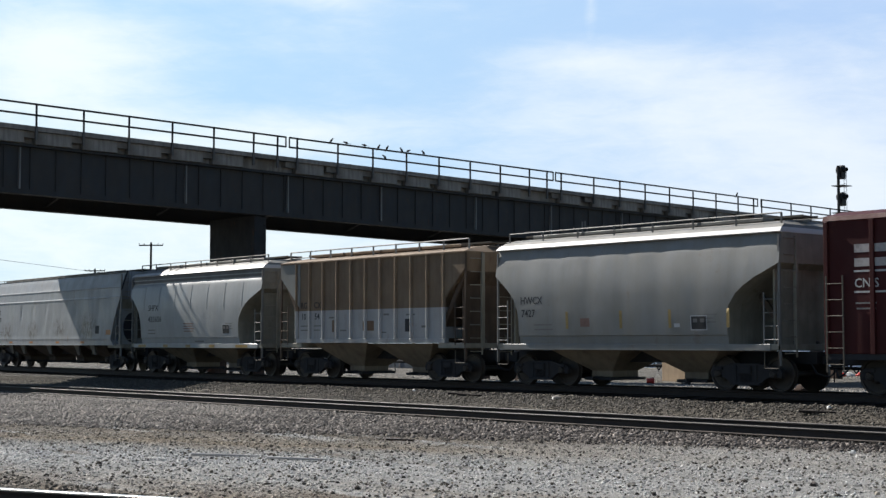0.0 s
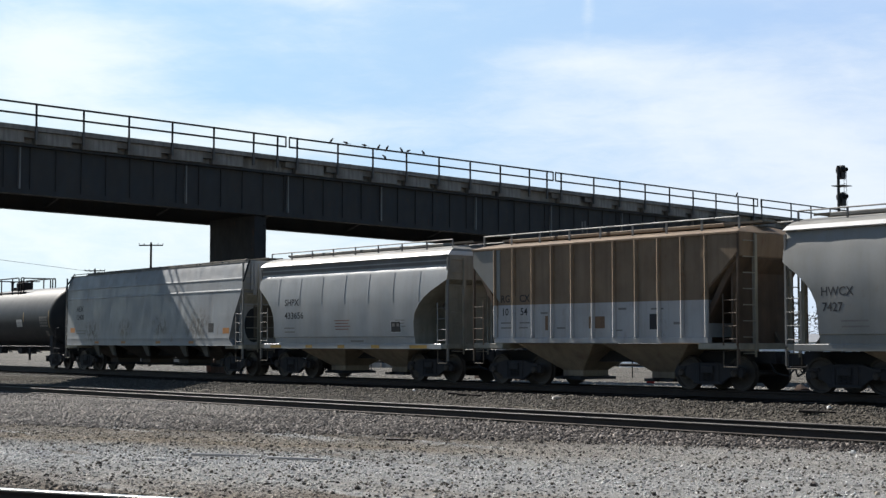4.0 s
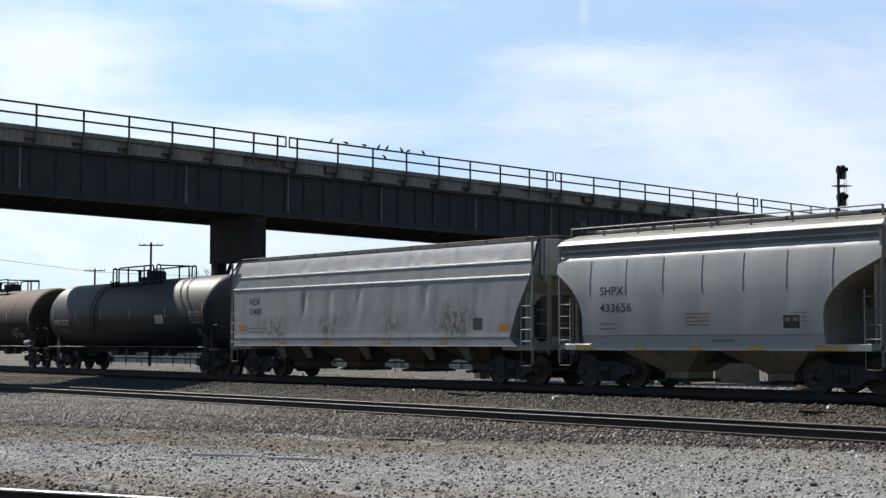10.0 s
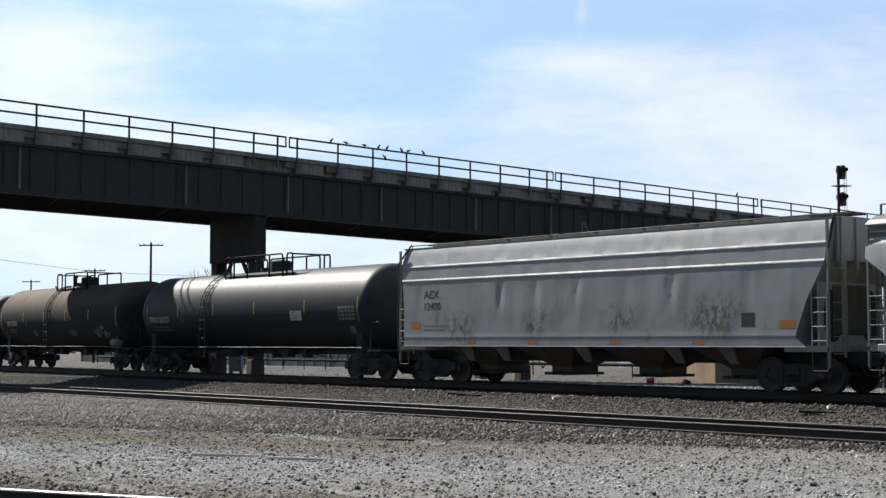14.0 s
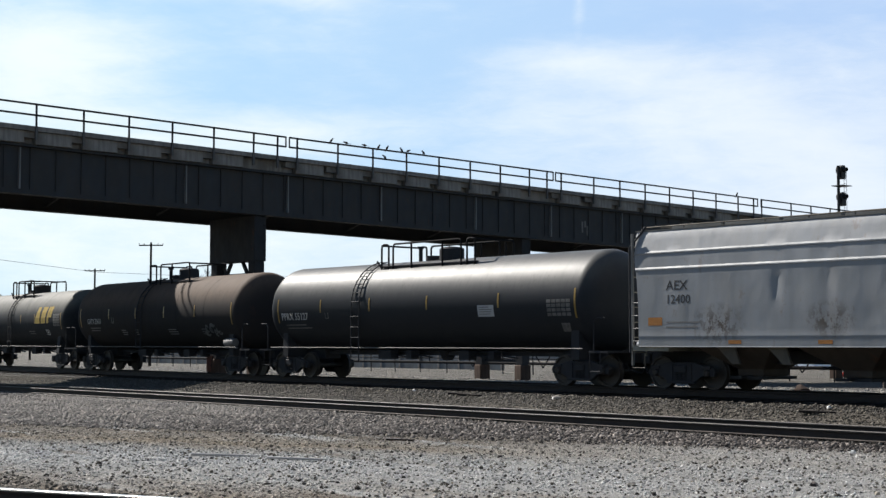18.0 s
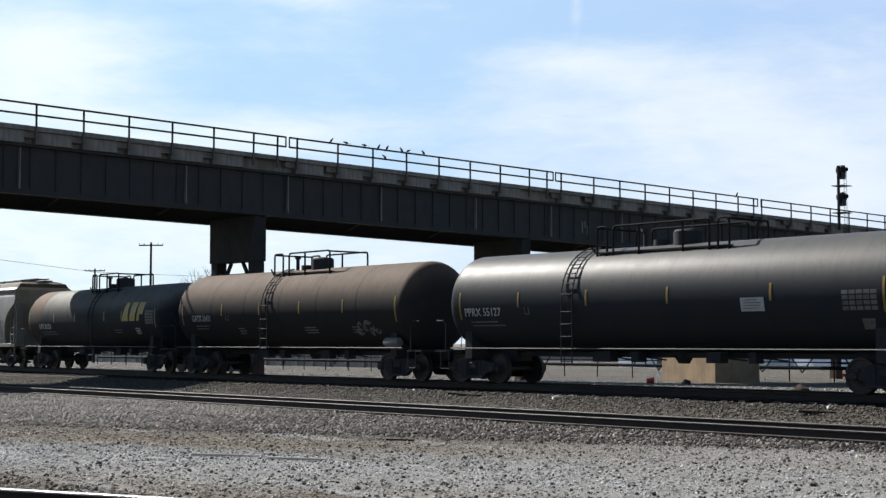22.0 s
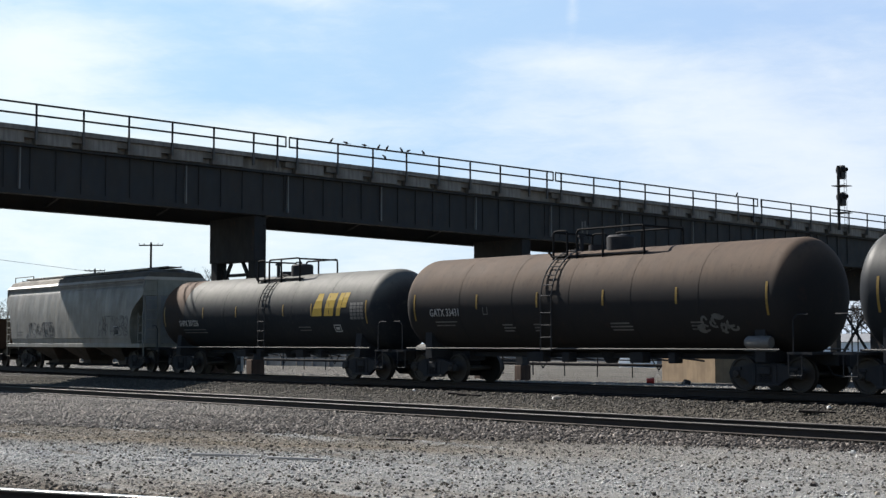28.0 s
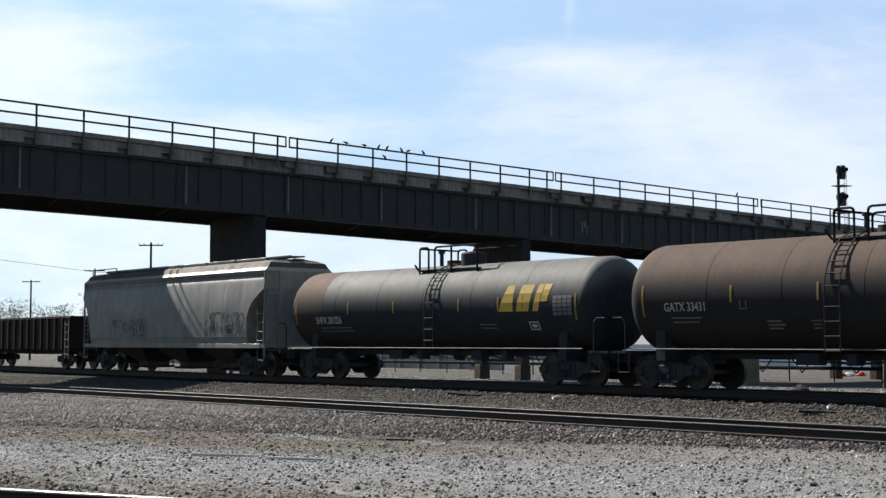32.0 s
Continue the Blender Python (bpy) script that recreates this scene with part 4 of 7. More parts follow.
def round_hopper(name, u, half, truck_half, body, label, seed, bays, panels, marks):
    """Covered hopper with swelling panels between seams and a bright eave strip."""
    car = new_car(name, u, label, "covered hopper")
    ca, cb, eave = (1.05, 1.62, 4.08) if half < 6 else (0.85, 1.2, 3.97)
    def cut(z):
        return 1 - min(1.0, max(0.0, (z - 1.95) / 1.32)) ** 2.2
    prof = [(1.22, 1.50, 0), (1.46, 1.53, 0), (1.48, 1.56, 0.2), (1.95, 1.59, 0.7), (2.25, 1.597, 0.9), (2.55, 1.60, 1.0), (2.75, 1.597, 1.0), (2.95, 1.585, 1.0), (3.15, 1.565, 1.0),
            (3.30, 1.545, 1.0), (3.45, 1.52, 1.0)]
    if body is M_GREY:
        prof += [(3.60, 1.495, 1.0), (3.75, 1.465, 1.0), (3.90, 1.43, 0.8), (eave, 1.385, 0.0)]
    else:
        prof += [(3.60, 1.495, 0.9), (3.70, 1.465, 0.5), (3.74, 1.425, 0.0), (eave, 1.415, 0.0)]
    lv = [(z, half - ca * cut(z), half - cb * cut(z), w, k) for z, w, k in prof]
    shell = part("body", loft(lv, panels, 0.010), body, car, "swelling side panels between weld seams", smooth=40)
    keep_skin(car, shell.data)
    shell.data.materials.append(M_ENDGRIME)
    for p in shell.data.polygons:
        p.material_index = int(abs(p.normal.x) > 0.35)
    # welded joints between the upper side sheets
    for s in (-1, 1):
        for i in range(1, panels) if body is M_PALE else ():
            bm = bmesh.new()
            x = -half + 2 * half * i / panels
            line = [(x, s * (side_y(lv, z) - 0.0145), z) for z in (2.62, 2.75, 2.95, 3.15, 3.30, 3.45, 3.60)]
            for p, q in zip(line[:-1], line[1:]):
                bar(bm, p, q, 0.012, 0.026)
            part("weld_seam", bm, body, car)
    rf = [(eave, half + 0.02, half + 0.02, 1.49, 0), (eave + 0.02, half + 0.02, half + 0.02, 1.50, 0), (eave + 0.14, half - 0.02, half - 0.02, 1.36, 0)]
    # The edge gets a paler paint that carries the sun on its slope.
    part("roof", loft(rf, 1), M_ROOF if half < 6 else M_ROOFTAN, car, "pale sloping roof edge, sun put into its paint", smooth=25)
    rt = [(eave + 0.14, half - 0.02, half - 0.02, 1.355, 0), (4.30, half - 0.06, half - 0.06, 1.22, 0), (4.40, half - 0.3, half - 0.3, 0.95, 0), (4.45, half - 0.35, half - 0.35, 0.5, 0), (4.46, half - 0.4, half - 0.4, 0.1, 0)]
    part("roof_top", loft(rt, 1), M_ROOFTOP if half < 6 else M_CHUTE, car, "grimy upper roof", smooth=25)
    hatches(car, half - 0.9, 4.44, 2 * len(bays), M_ROOFTOP)
    roof_walk(car, half - 0.1, 4.46, M_CHUTE)
    bm = bmesh.new()
    n = int(2 * half / 1.35)
    for s in (-1, 1):
        for i in range(n + 1) if half < 6 else ():
            x = -half + 0.2 + i * (2 * half - 0.4) / n
            bar(bm, (x, s * 1.12, 4.30), (x, s * 1.12, 4.60), 0.05, 0.03)
        if half < 6:
            rod(bm, (-half + 0.2, s * 1.12, 4.60), (half - 0.2, s * 1.12, 4.60), 0.022, 6)
        else:
            tube(bm, [(-half + 0.1, s * 1.12, 4.25), (-half + 0.1, s * 1.12, 4.60), (-half + 2.6, s * 1.12, 4.60), (-half + 2.6, s * 1.12, 4.40)], 0.022)
    part("roof_rail", bm, M_BRIGHT if half < 6 else M_CHUTE, car, "low bare steel roof rail")
    if half > 6:
        bm = bmesh.new()
        box(bm, (half - 0.10, -1.40, 1.25), (half - 0.02, 1.40, 4.0))
        part("end_sheet", bm, body, car, "dull grey end sheet")
    bm = bmesh.new()
    box(bm, (-half + 0.3, -1.53, 1.06), (half - 0.3, -1.38, 1.24))
    box(bm, (-half + 0.3, 1.38, 1.06), (half - 0.3, 1.53, 1.24))
    part("side_sill", bm, body, car, bevel=0.015)
    bm = bmesh.new()
    box(bm, (-half - 0.25, -0.32, 0.72), (half + 0.25, 0.32, 1.04))
    part("centre_sill", bm, M_DARK, car)
    for k in (-1, 1):
        bm = bmesh.new()
        for y in (-0.5, 0.5):
            bar(bm, (k * (half - 0.3), y, 1.2), (k * (half - 1.4), y, 2.6), 0.10, 0.14)
        boxc(bm, (k * (half - 0.75), 0.1, 1.55), (0.5, 0.6, 0.4))
        part("end_strut", bm, M_CHUTE, car, "struts and brake gear under the slope sheet")
        bm = bmesh.new()
        lathe(bm, [(k * (half + 0.06), 0.0), (k * (half + 0.06), 0.26), (k * (half + 0.09), 0.26), (k * (half + 0.09), 0.0)], 20, "x", (0, 0.7, 2.6))
        if k < 0:
            part("brake_wheel", bm, M_DARK, car)
        else:
            bm.free()
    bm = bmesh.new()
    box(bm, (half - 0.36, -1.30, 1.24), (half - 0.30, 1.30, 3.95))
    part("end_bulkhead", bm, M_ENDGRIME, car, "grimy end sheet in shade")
    end_gear(car, half, 1.50, 1.24, 4.0, M_LADDER)
    chutes(car, bays, 1.12, 3.0, M_CHUTETAN if half < 6 else M_CHUTEBROWN)
    # The grey strip paints in the eave's shade along the side.
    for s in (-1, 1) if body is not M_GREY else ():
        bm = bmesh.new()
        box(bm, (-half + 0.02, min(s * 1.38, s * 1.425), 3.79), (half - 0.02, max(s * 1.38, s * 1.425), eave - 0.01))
        part("eave_band", bm, M_EAVE_SHADE, car, "darker grey band painting the shade under the eave")
        bm = bmesh.new()
        box(bm, (-half + 0.02, min(s * 1.42, s * 1.46), 3.90), (half - 0.02, max(s * 1.42, s * 1.46), 3.94))
        part("eave_rib", bm, body, car, "thin rib along the eave band")
    add_trucks(car, truck_half)
    add_couplers(car, half + 0.15)
    for text, size, x, z, wide in marks:
        side_letters(text, size, M_BLACK, car, x, side_y(lv, z), z, "black stencilled mark", wide)
    bars_text(car, -half + 1.7, 1.78, 0.9, 2, -1.635, M_FAINT, 0.05, 0.09, seed)
    bars_text(car, half - 2.6, 2.0, 0.7, 3, -1.636, M_FAINT, 0.04, 0.06, seed + 3)
    xp = half - 2.55
    placard(car, xp, 1.80, 0.56, 0.40, 1.632, M_PLATE, "panel_border", "white panel border")
    placard(car, xp, 1.80, 0.50, 0.34, 1.642, M_BLACK, "data_panel", "black data panel with pale figures")
    for i in range(2):
        placard(car, xp - 0.12 + 0.24 * i, 1.86, 0.14, 0.10, 1.652, M_FAINT, "panel_figure")
    return car, lv


def build_ribbed_hopper(u, half, truck_half):
    car = new_car("ribbed_hopper_car", u, "tan and white ribbed covered hopper car", "covered hopper")
    c = 1.15
    lo = [(1.42, half - c, half - c, 1.50, 0), (2.41, half - c, half - c, 1.50, 0)]
    part("lower_side", loft(lo, 1), M_LOWWHITE, car, "white lower side sheets")
    hi = [(2.41, half - c, half - c, 1.50, 0), (2.55, half - c, half - c, 1.50, 0), (3.55, half - 0.08, half - 0.08, 1.50, 0), (4.12, half - 0.02, half - 0.02, 1.50, 0)]
    part("upper_side", loft(hi, 1), M_TAN, car, "tan upper side sheets streaked with rust")
    rf = [(4.12, half, half, 1.56, 0), (4.17, half, half, 1.56, 0), (4.28, half - 0.2, half - 0.2, 1.15, 0), (4.38, half - 0.4, half - 0.4, 0.5, 0), (4.39, half - 0.4, half - 0.4, 0.1, 0)]
    part("roof", loft(rf, 1), M_TAN, car, "tan roof", smooth=20)
    roof_walk(car, half - 0.1, 4.40, M_CHUTE)
    hatches(car, half - 0.9, 4.38, 4, M_TAN)
    bm = bmesh.new()
    for s in (-1, 1):
        for i in range(9):
            x = -half + 0.2 + i * (2 * half - 0.4) / 8
            bar(bm, (x, s * 1.2, 4.22), (x, s * 1.2, 4.58), 0.06, 0.03)
        rod(bm, (-half + 0.2, s * 1.2, 4.58), (half - 0.2, s * 1.2, 4.58), 0.024, 6)
    part("roof_rail", bm, M_LADDER, car, "low grey roof rail")
    n = 11
    for i in range(n):
        x = -half + c - 0.1 + i * (2 * half - 2 * c + 0.2) / (n - 1)
        for s in (-1, 1):
            bm = bmesh.new()
            round_rib(bm, x, 0.055, s, 1.495, 0.10, 1.42, 2.41)
            rib = part("side_rib", bm, M_LOWWHITE, car, "vertical pressed rib", smooth=50)
            bm = bmesh.new()
            round_rib(bm, x, 0.055, s, 1.495, 0.10, 2.41, 4.12)
            part("upper_rib", bm, M_TAN, car, smooth=50)
    for k in (-1, 1):
        for s in (-1, 1):
            bm = bmesh.new()
            prism(bm, [(k * (half - c - 0.1), 2.5), (k * (half - c - 0.1), 4.1), (k * (half - 0.04), 4.1), (k * (half - 0.04), 3.62)], "y", s * 1.515 - 0.012, s * 1.515 + 0.012)
            part("gusset_panel", bm, M_GREY if k < 0 else M_TAN, car, "corner gusset sheet")
    bm = bmesh.new()
    for s in (-1, 1):
        box(bm, (-half + c - 0.15, min(s * 1.36, s * 1.54), 1.26), (half - c + 0.15, max(s * 1.36, s * 1.54), 1.42))
    part("side_sill", bm, M_LOWWHITE, car, bevel=0.015)
    bm = bmesh.new()
    box(bm, (-half - 0.25, -0.32, 0.72), (half + 0.25, 0.32, 1.04))
    part("centre_sill", bm, M_DARK, car)
    for k in (-1, 1):
        bm = bmesh.new()
        for y in (-0.5, 0.5):
            bar(bm, (k * (half - 0.2), y, 1.2), (k * (half - 1.1), y, 2.7), 0.10, 0.14)
        boxc(bm, (k * (half - 0.6), 0.1, 1.6), (0.5, 0.6, 0.4))
        part("end_strut", bm, M_CHUTE, car, "struts and brake gear under the slope sheet")
    for k in (-1, 1):
        bm = bmesh.new()
        xi = half - c
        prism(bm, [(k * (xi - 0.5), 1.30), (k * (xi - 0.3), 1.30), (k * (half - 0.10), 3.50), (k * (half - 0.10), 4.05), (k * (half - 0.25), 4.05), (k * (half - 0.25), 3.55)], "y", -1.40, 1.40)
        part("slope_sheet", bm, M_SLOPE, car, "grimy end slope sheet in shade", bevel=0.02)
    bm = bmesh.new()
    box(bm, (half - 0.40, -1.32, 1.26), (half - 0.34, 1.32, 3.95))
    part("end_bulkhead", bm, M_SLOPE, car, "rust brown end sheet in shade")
    end_gear(car, half, 1.52, 1.26, 4.15, M_SLOPE)
    chutes(car, (-1.75, 1.75), 1.25, 3.2, M_CHUTETAN)
    add_trucks(car, truck_half)
    add_couplers(car, half + 0.15)
    xl = -half + c
    for text, x, z in (("RG", xl + 0.12, 2.50), ("CX", xl + 0.94, 2.50), ("10", xl + 0.16, 2.10), ("54", xl + 0.98, 2.10)):
        side_letters(text, 0.31, M_BLACK, car, x, 1.502, z, "black stencilled mark")
    for k in (0, 1):
        bars_text(car, xl + 0.1 + 0.82 * k, 1.85, 0.5, 2, -1.502, M_FAINT, 0.05, 0.10, 5 + k)
    placard(car, 0.12, 1.85, 0.62, 0.34, 1.502, M_RUSTPATCH, "rust_patch", "rust brown patch")
    placard(car, 2.3, 1.85, 0.40, 0.42, 1.502, M_BLACK, "data_panel", "black data panel with pale figures")
    for x, z, w, h in ((1.1, 2.22, 0.3, 0.06), (2.38, 2.2, 0.45, 0.05), (3.1, 1.80, 0.3, 0.07), (-1.3, 1.7, 0.35, 0.05), (-2.0, 2.15, 0.3, 0.05), (0.9, 1.62, 0.4, 0.04)):
        placard(car, x, z, w, h, 1.502, M_FAINT, "small_print", "faded stencilled line")
    placard(car, -1.9, 1.85, 0.12, 0.42, 1.502, M_RUSTPATCH, "rust_patch", "rust brown patch")
    return car


def build_flat_hopper(u, half, truck_half):
    """Long white four-bay hopper with ledges along its flat sides."""
    car = new_car("flat_sided_hopper_car", u, "dented white four-bay covered hopper, rust spotted", "covered hopper")
    a, b = half - 0.32, half - 0.95
    lv = [(1.16, a, b + 0.30, 1.558, 0), (1.185, a, b + 0.27, 1.552, 0), (1.40, a, b, 1.549, 0), (1.44, a, b, 1.556, 0), (1.46, a, b, 1.556, 0), (1.50, a, b, 1.55, 0), (2.3, a + 0.02, b + 0.30, 1.535, 0),
          (3.25, a + 0.12, b + 0.82, 1.50, 0), (3.265, half - 0.18, half - 0.12, 1.515, 0), (3.295, half - 0.18, half - 0.12, 1.513, 0), (3.34, half - 0.16, half - 0.11, 1.49, 0),
          (3.70, half - 0.10, half - 0.08, 1.455, 0), (3.715, half - 0.10, half - 0.08, 1.47, 0), (3.745, half - 0.10, half - 0.08, 1.468, 0), (3.79, half - 0.1, half - 0.06, 1.445, 0),
          (4.25, half - 0.05, half - 0.03, 1.315, 0), (4.36, half - 0.05, half - 0.03, 1.265, 0)]
    fine = []
    for a, b in zip(lv[:-1], lv[1:]):
        cuts = max(1, round((b[0] - a[0]) / 0.14))
        fine += [tuple(p + (q - p) * i / cuts for p, q in zip(a, b)) for i in range(cuts)]
    bm = loft(fine + [lv[-1]], 110)
    for v in bm.verts:
        if abs(v.co.y) > 1.1 and abs(v.co.x) < half - 1.0:
            s = 1 if v.co.y > 0 else -1
            up = min(1, max(0, (v.co.z - 1.64) / 0.25)) * min(1, max(0, (4.25 - v.co.z) / 0.25))
            up *= min(1, max(0, (abs(v.co.z - 3.31) - 0.07) / 0.2)) * min(1, max(0, (abs(v.co.z - 3.76) - 0.07) / 0.15))
            low = 1.0 if v.co.z < 3.1 else 0.45
            buckle = noise.noise((v.co.x * 1.05, s * 3.0, v.co.z * 0.42)) + 0.5 * noise.noise((v.co.x * 2.6, s * 7.0, v.co.z * 0.9))
            sharp = max(0.0, noise.noise((v.co.x * 0.7 + 4, s * 5.0, v.co.z * 0.5))) ** 0.7
            crease = sum(d * math.exp(-((v.co.x - cx) / 0.11) ** 2) for cx, d in ((-3.45, 0.034), (-1.9, 0.026), (-0.2, 0.022), (3.35, 0.026), (5.9, 0.014))) * min(1, max(0, (v.co.z - 2.0) / 0.7))
            v.co.y -= s * up * low * (0.007 * buckle + 0.018 * sharp * sharp + crease)
    shell = part("body", bm, M_WHITE, car, "dented white side sheets with rust spots", smooth=11)
    keep_skin(car, shell.data)
    rf = [(4.36, half, half, 1.29, 0), (4.385, half, half, 1.29, 0), (4.43, half - 0.1, half - 0.1, 0.7, 0), (4.44, half - 0.1, half - 0.1, 0.2, 0)]
    part("roof", loft(rf, 1), M_ROOFTOP, car, "grimy roof")
    roof_walk(car, half - 0.1, 4.44, M_CHUTE)
    hatches(car, half - 0.9, 4.42, 8, M_ROOFTOP)
    bm = bmesh.new()
    for s in (-1, 1):
        rod(bm, (-half + 0.3, s * 1.22, 4.47), (half - 0.2, s * 1.22, 4.47), 0.020, 6)
        for i in range(13):
            x = -half + 0.35 + i * (2 * half - 0.6) / 12
            rod(bm, (x, s * 1.22, 4.36), (x, s * 1.22, 4.47), 0.018, 5)
    part("roof_rail", bm, M_CHUTE, car, "low dark rail along the roof edge")
    bm = bmesh.new()
    box(bm, (-half - 0.25, -0.32, 0.72), (half + 0.25, 0.32, 1.04))
    part("centre_sill", bm, M_DARK, car)
    for k in (-1, 1):
        bm = bmesh.new()
        box(bm, (k * half - 0.03, -1.16, 3.3), (k * half + 0.03, 1.16, 4.40))
        for y in (-1.0, -0.35, 0.35, 1.0):
            box(bm, (min(k * half, k * (half + 0.09)), y - 0.05, 3.1), (max(k * half, k * (half + 0.09)), y + 0.05, 4.38))
        part("end_sheet", bm, M_WHITE, car, "ribbed end sheet")
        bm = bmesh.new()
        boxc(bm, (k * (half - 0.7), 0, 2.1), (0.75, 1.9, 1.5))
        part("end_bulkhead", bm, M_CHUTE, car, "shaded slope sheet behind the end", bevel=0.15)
    bm = bmesh.new()
    box(bm, (half - 0.42, -1.40, 1.2), (half - 0.36, 1.40, 2.78))
    part("end_plate", bm, M_PALE, car, "grey end plate behind two dark opening discs")
    bm = bmesh.new()
    prism(bm, [(half - 0.75, 2.78), (half - 0.36, 2.78), (half - 0.10, 3.32), (half - 0.45, 3.32)], "y", -1.40, 1.40)
    part("end_slope", bm, M_ENDGRIME, car, "grimy olive slope sheet")
    # The plate is not pierced: dark discs paint in two shaded oval holes.
    for y in (-0.80, 0.80):
        bm = bmesh.new()
        prism(bm, [(y + 0.42 * math.cos(i * math.pi / 12), 1.95 + 0.66 * math.sin(i * math.pi / 12)) for i in range(24)], "x", half - 0.37, half - 0.345)
        part("end_opening", bm, M_DARK, car, "dark oval disc painting a shaded opening")
    end_gear(car, half, 1.50, 1.20, 4.3, M_LADDER)
    bm = bmesh.new()
    rod(bm, (-half - 0.05, -1.48, 3.9), (-half + 0.35, -1.25, 4.50), 0.03, 8)
    rod(bm, (-half - 0.05, -1.48, 1.0), (-half - 0.05, -1.48, 3.9), 0.03, 8)
    part("corner_grab", bm, M_DARK, car, "dark corner grab rail")
    bm = bmesh.new()
    rod(bm, (half - 0.02, -1.48, 3.6), (half - 0.02, -1.20, 4.45), 0.035, 8)
    part("corner_grab", bm, M_DARK, car, "dark corner grab rail")
    chutes(car, (-5.0, -1.75, 1.75, 5.0), 1.18, 2.6, M_CHUTEBROWN, 0.40)
    for x in (-5.0, -3.4, -0.0, 3.4, 5.2):
        for s in (-1, 1):
            bm = bmesh.new()
            prism(bm, [(x - 0.45, 1.18), (x + 0.05, 0.72), (x + 0.30, 0.72), (x + 0.12, 1.18)], "y", s * 1.36 - 0.04, s * 1.36 + 0.04)
            part("sill_bracket", bm, M_CHUTE, car)
    add_trucks(car, truck_half)
    add_couplers(car, half + 0.15)
    side_letters("AEX", 0.36, M_BLACK, car, -half + 1.29, 1.53, 2.70, "black stencilled mark", 1.1)
    side_letters("12400", 0.34, M_BLACK, car, -half + 1.29, 1.53, 2.33, "black stencilled number")
    for x, z in ((-half + 0.92, 1.85), (half - 1.22, 1.74)):
        placard(car, x, z, 0.5, 0.22, 1.525, M_ORANGE, "orange_panel", "orange reflective panel")
    for x in (-4.73, -1.98, 1.37, 4.3):
        placard(car, x, 1.29, 0.42, 0.10, 1.508, M_ORANGE, "orange_panel", "orange reflective strip")
    bars_text(car, -half + 1.3, 1.80, 1.2, 2, -1.525, M_FAINT, 0.05, 0.08, 8)
    placard(car, half - 2.42, 1.86, 0.42, 0.36, 1.535, M_BLACK, "data_panel", "dark data panel")
    return car


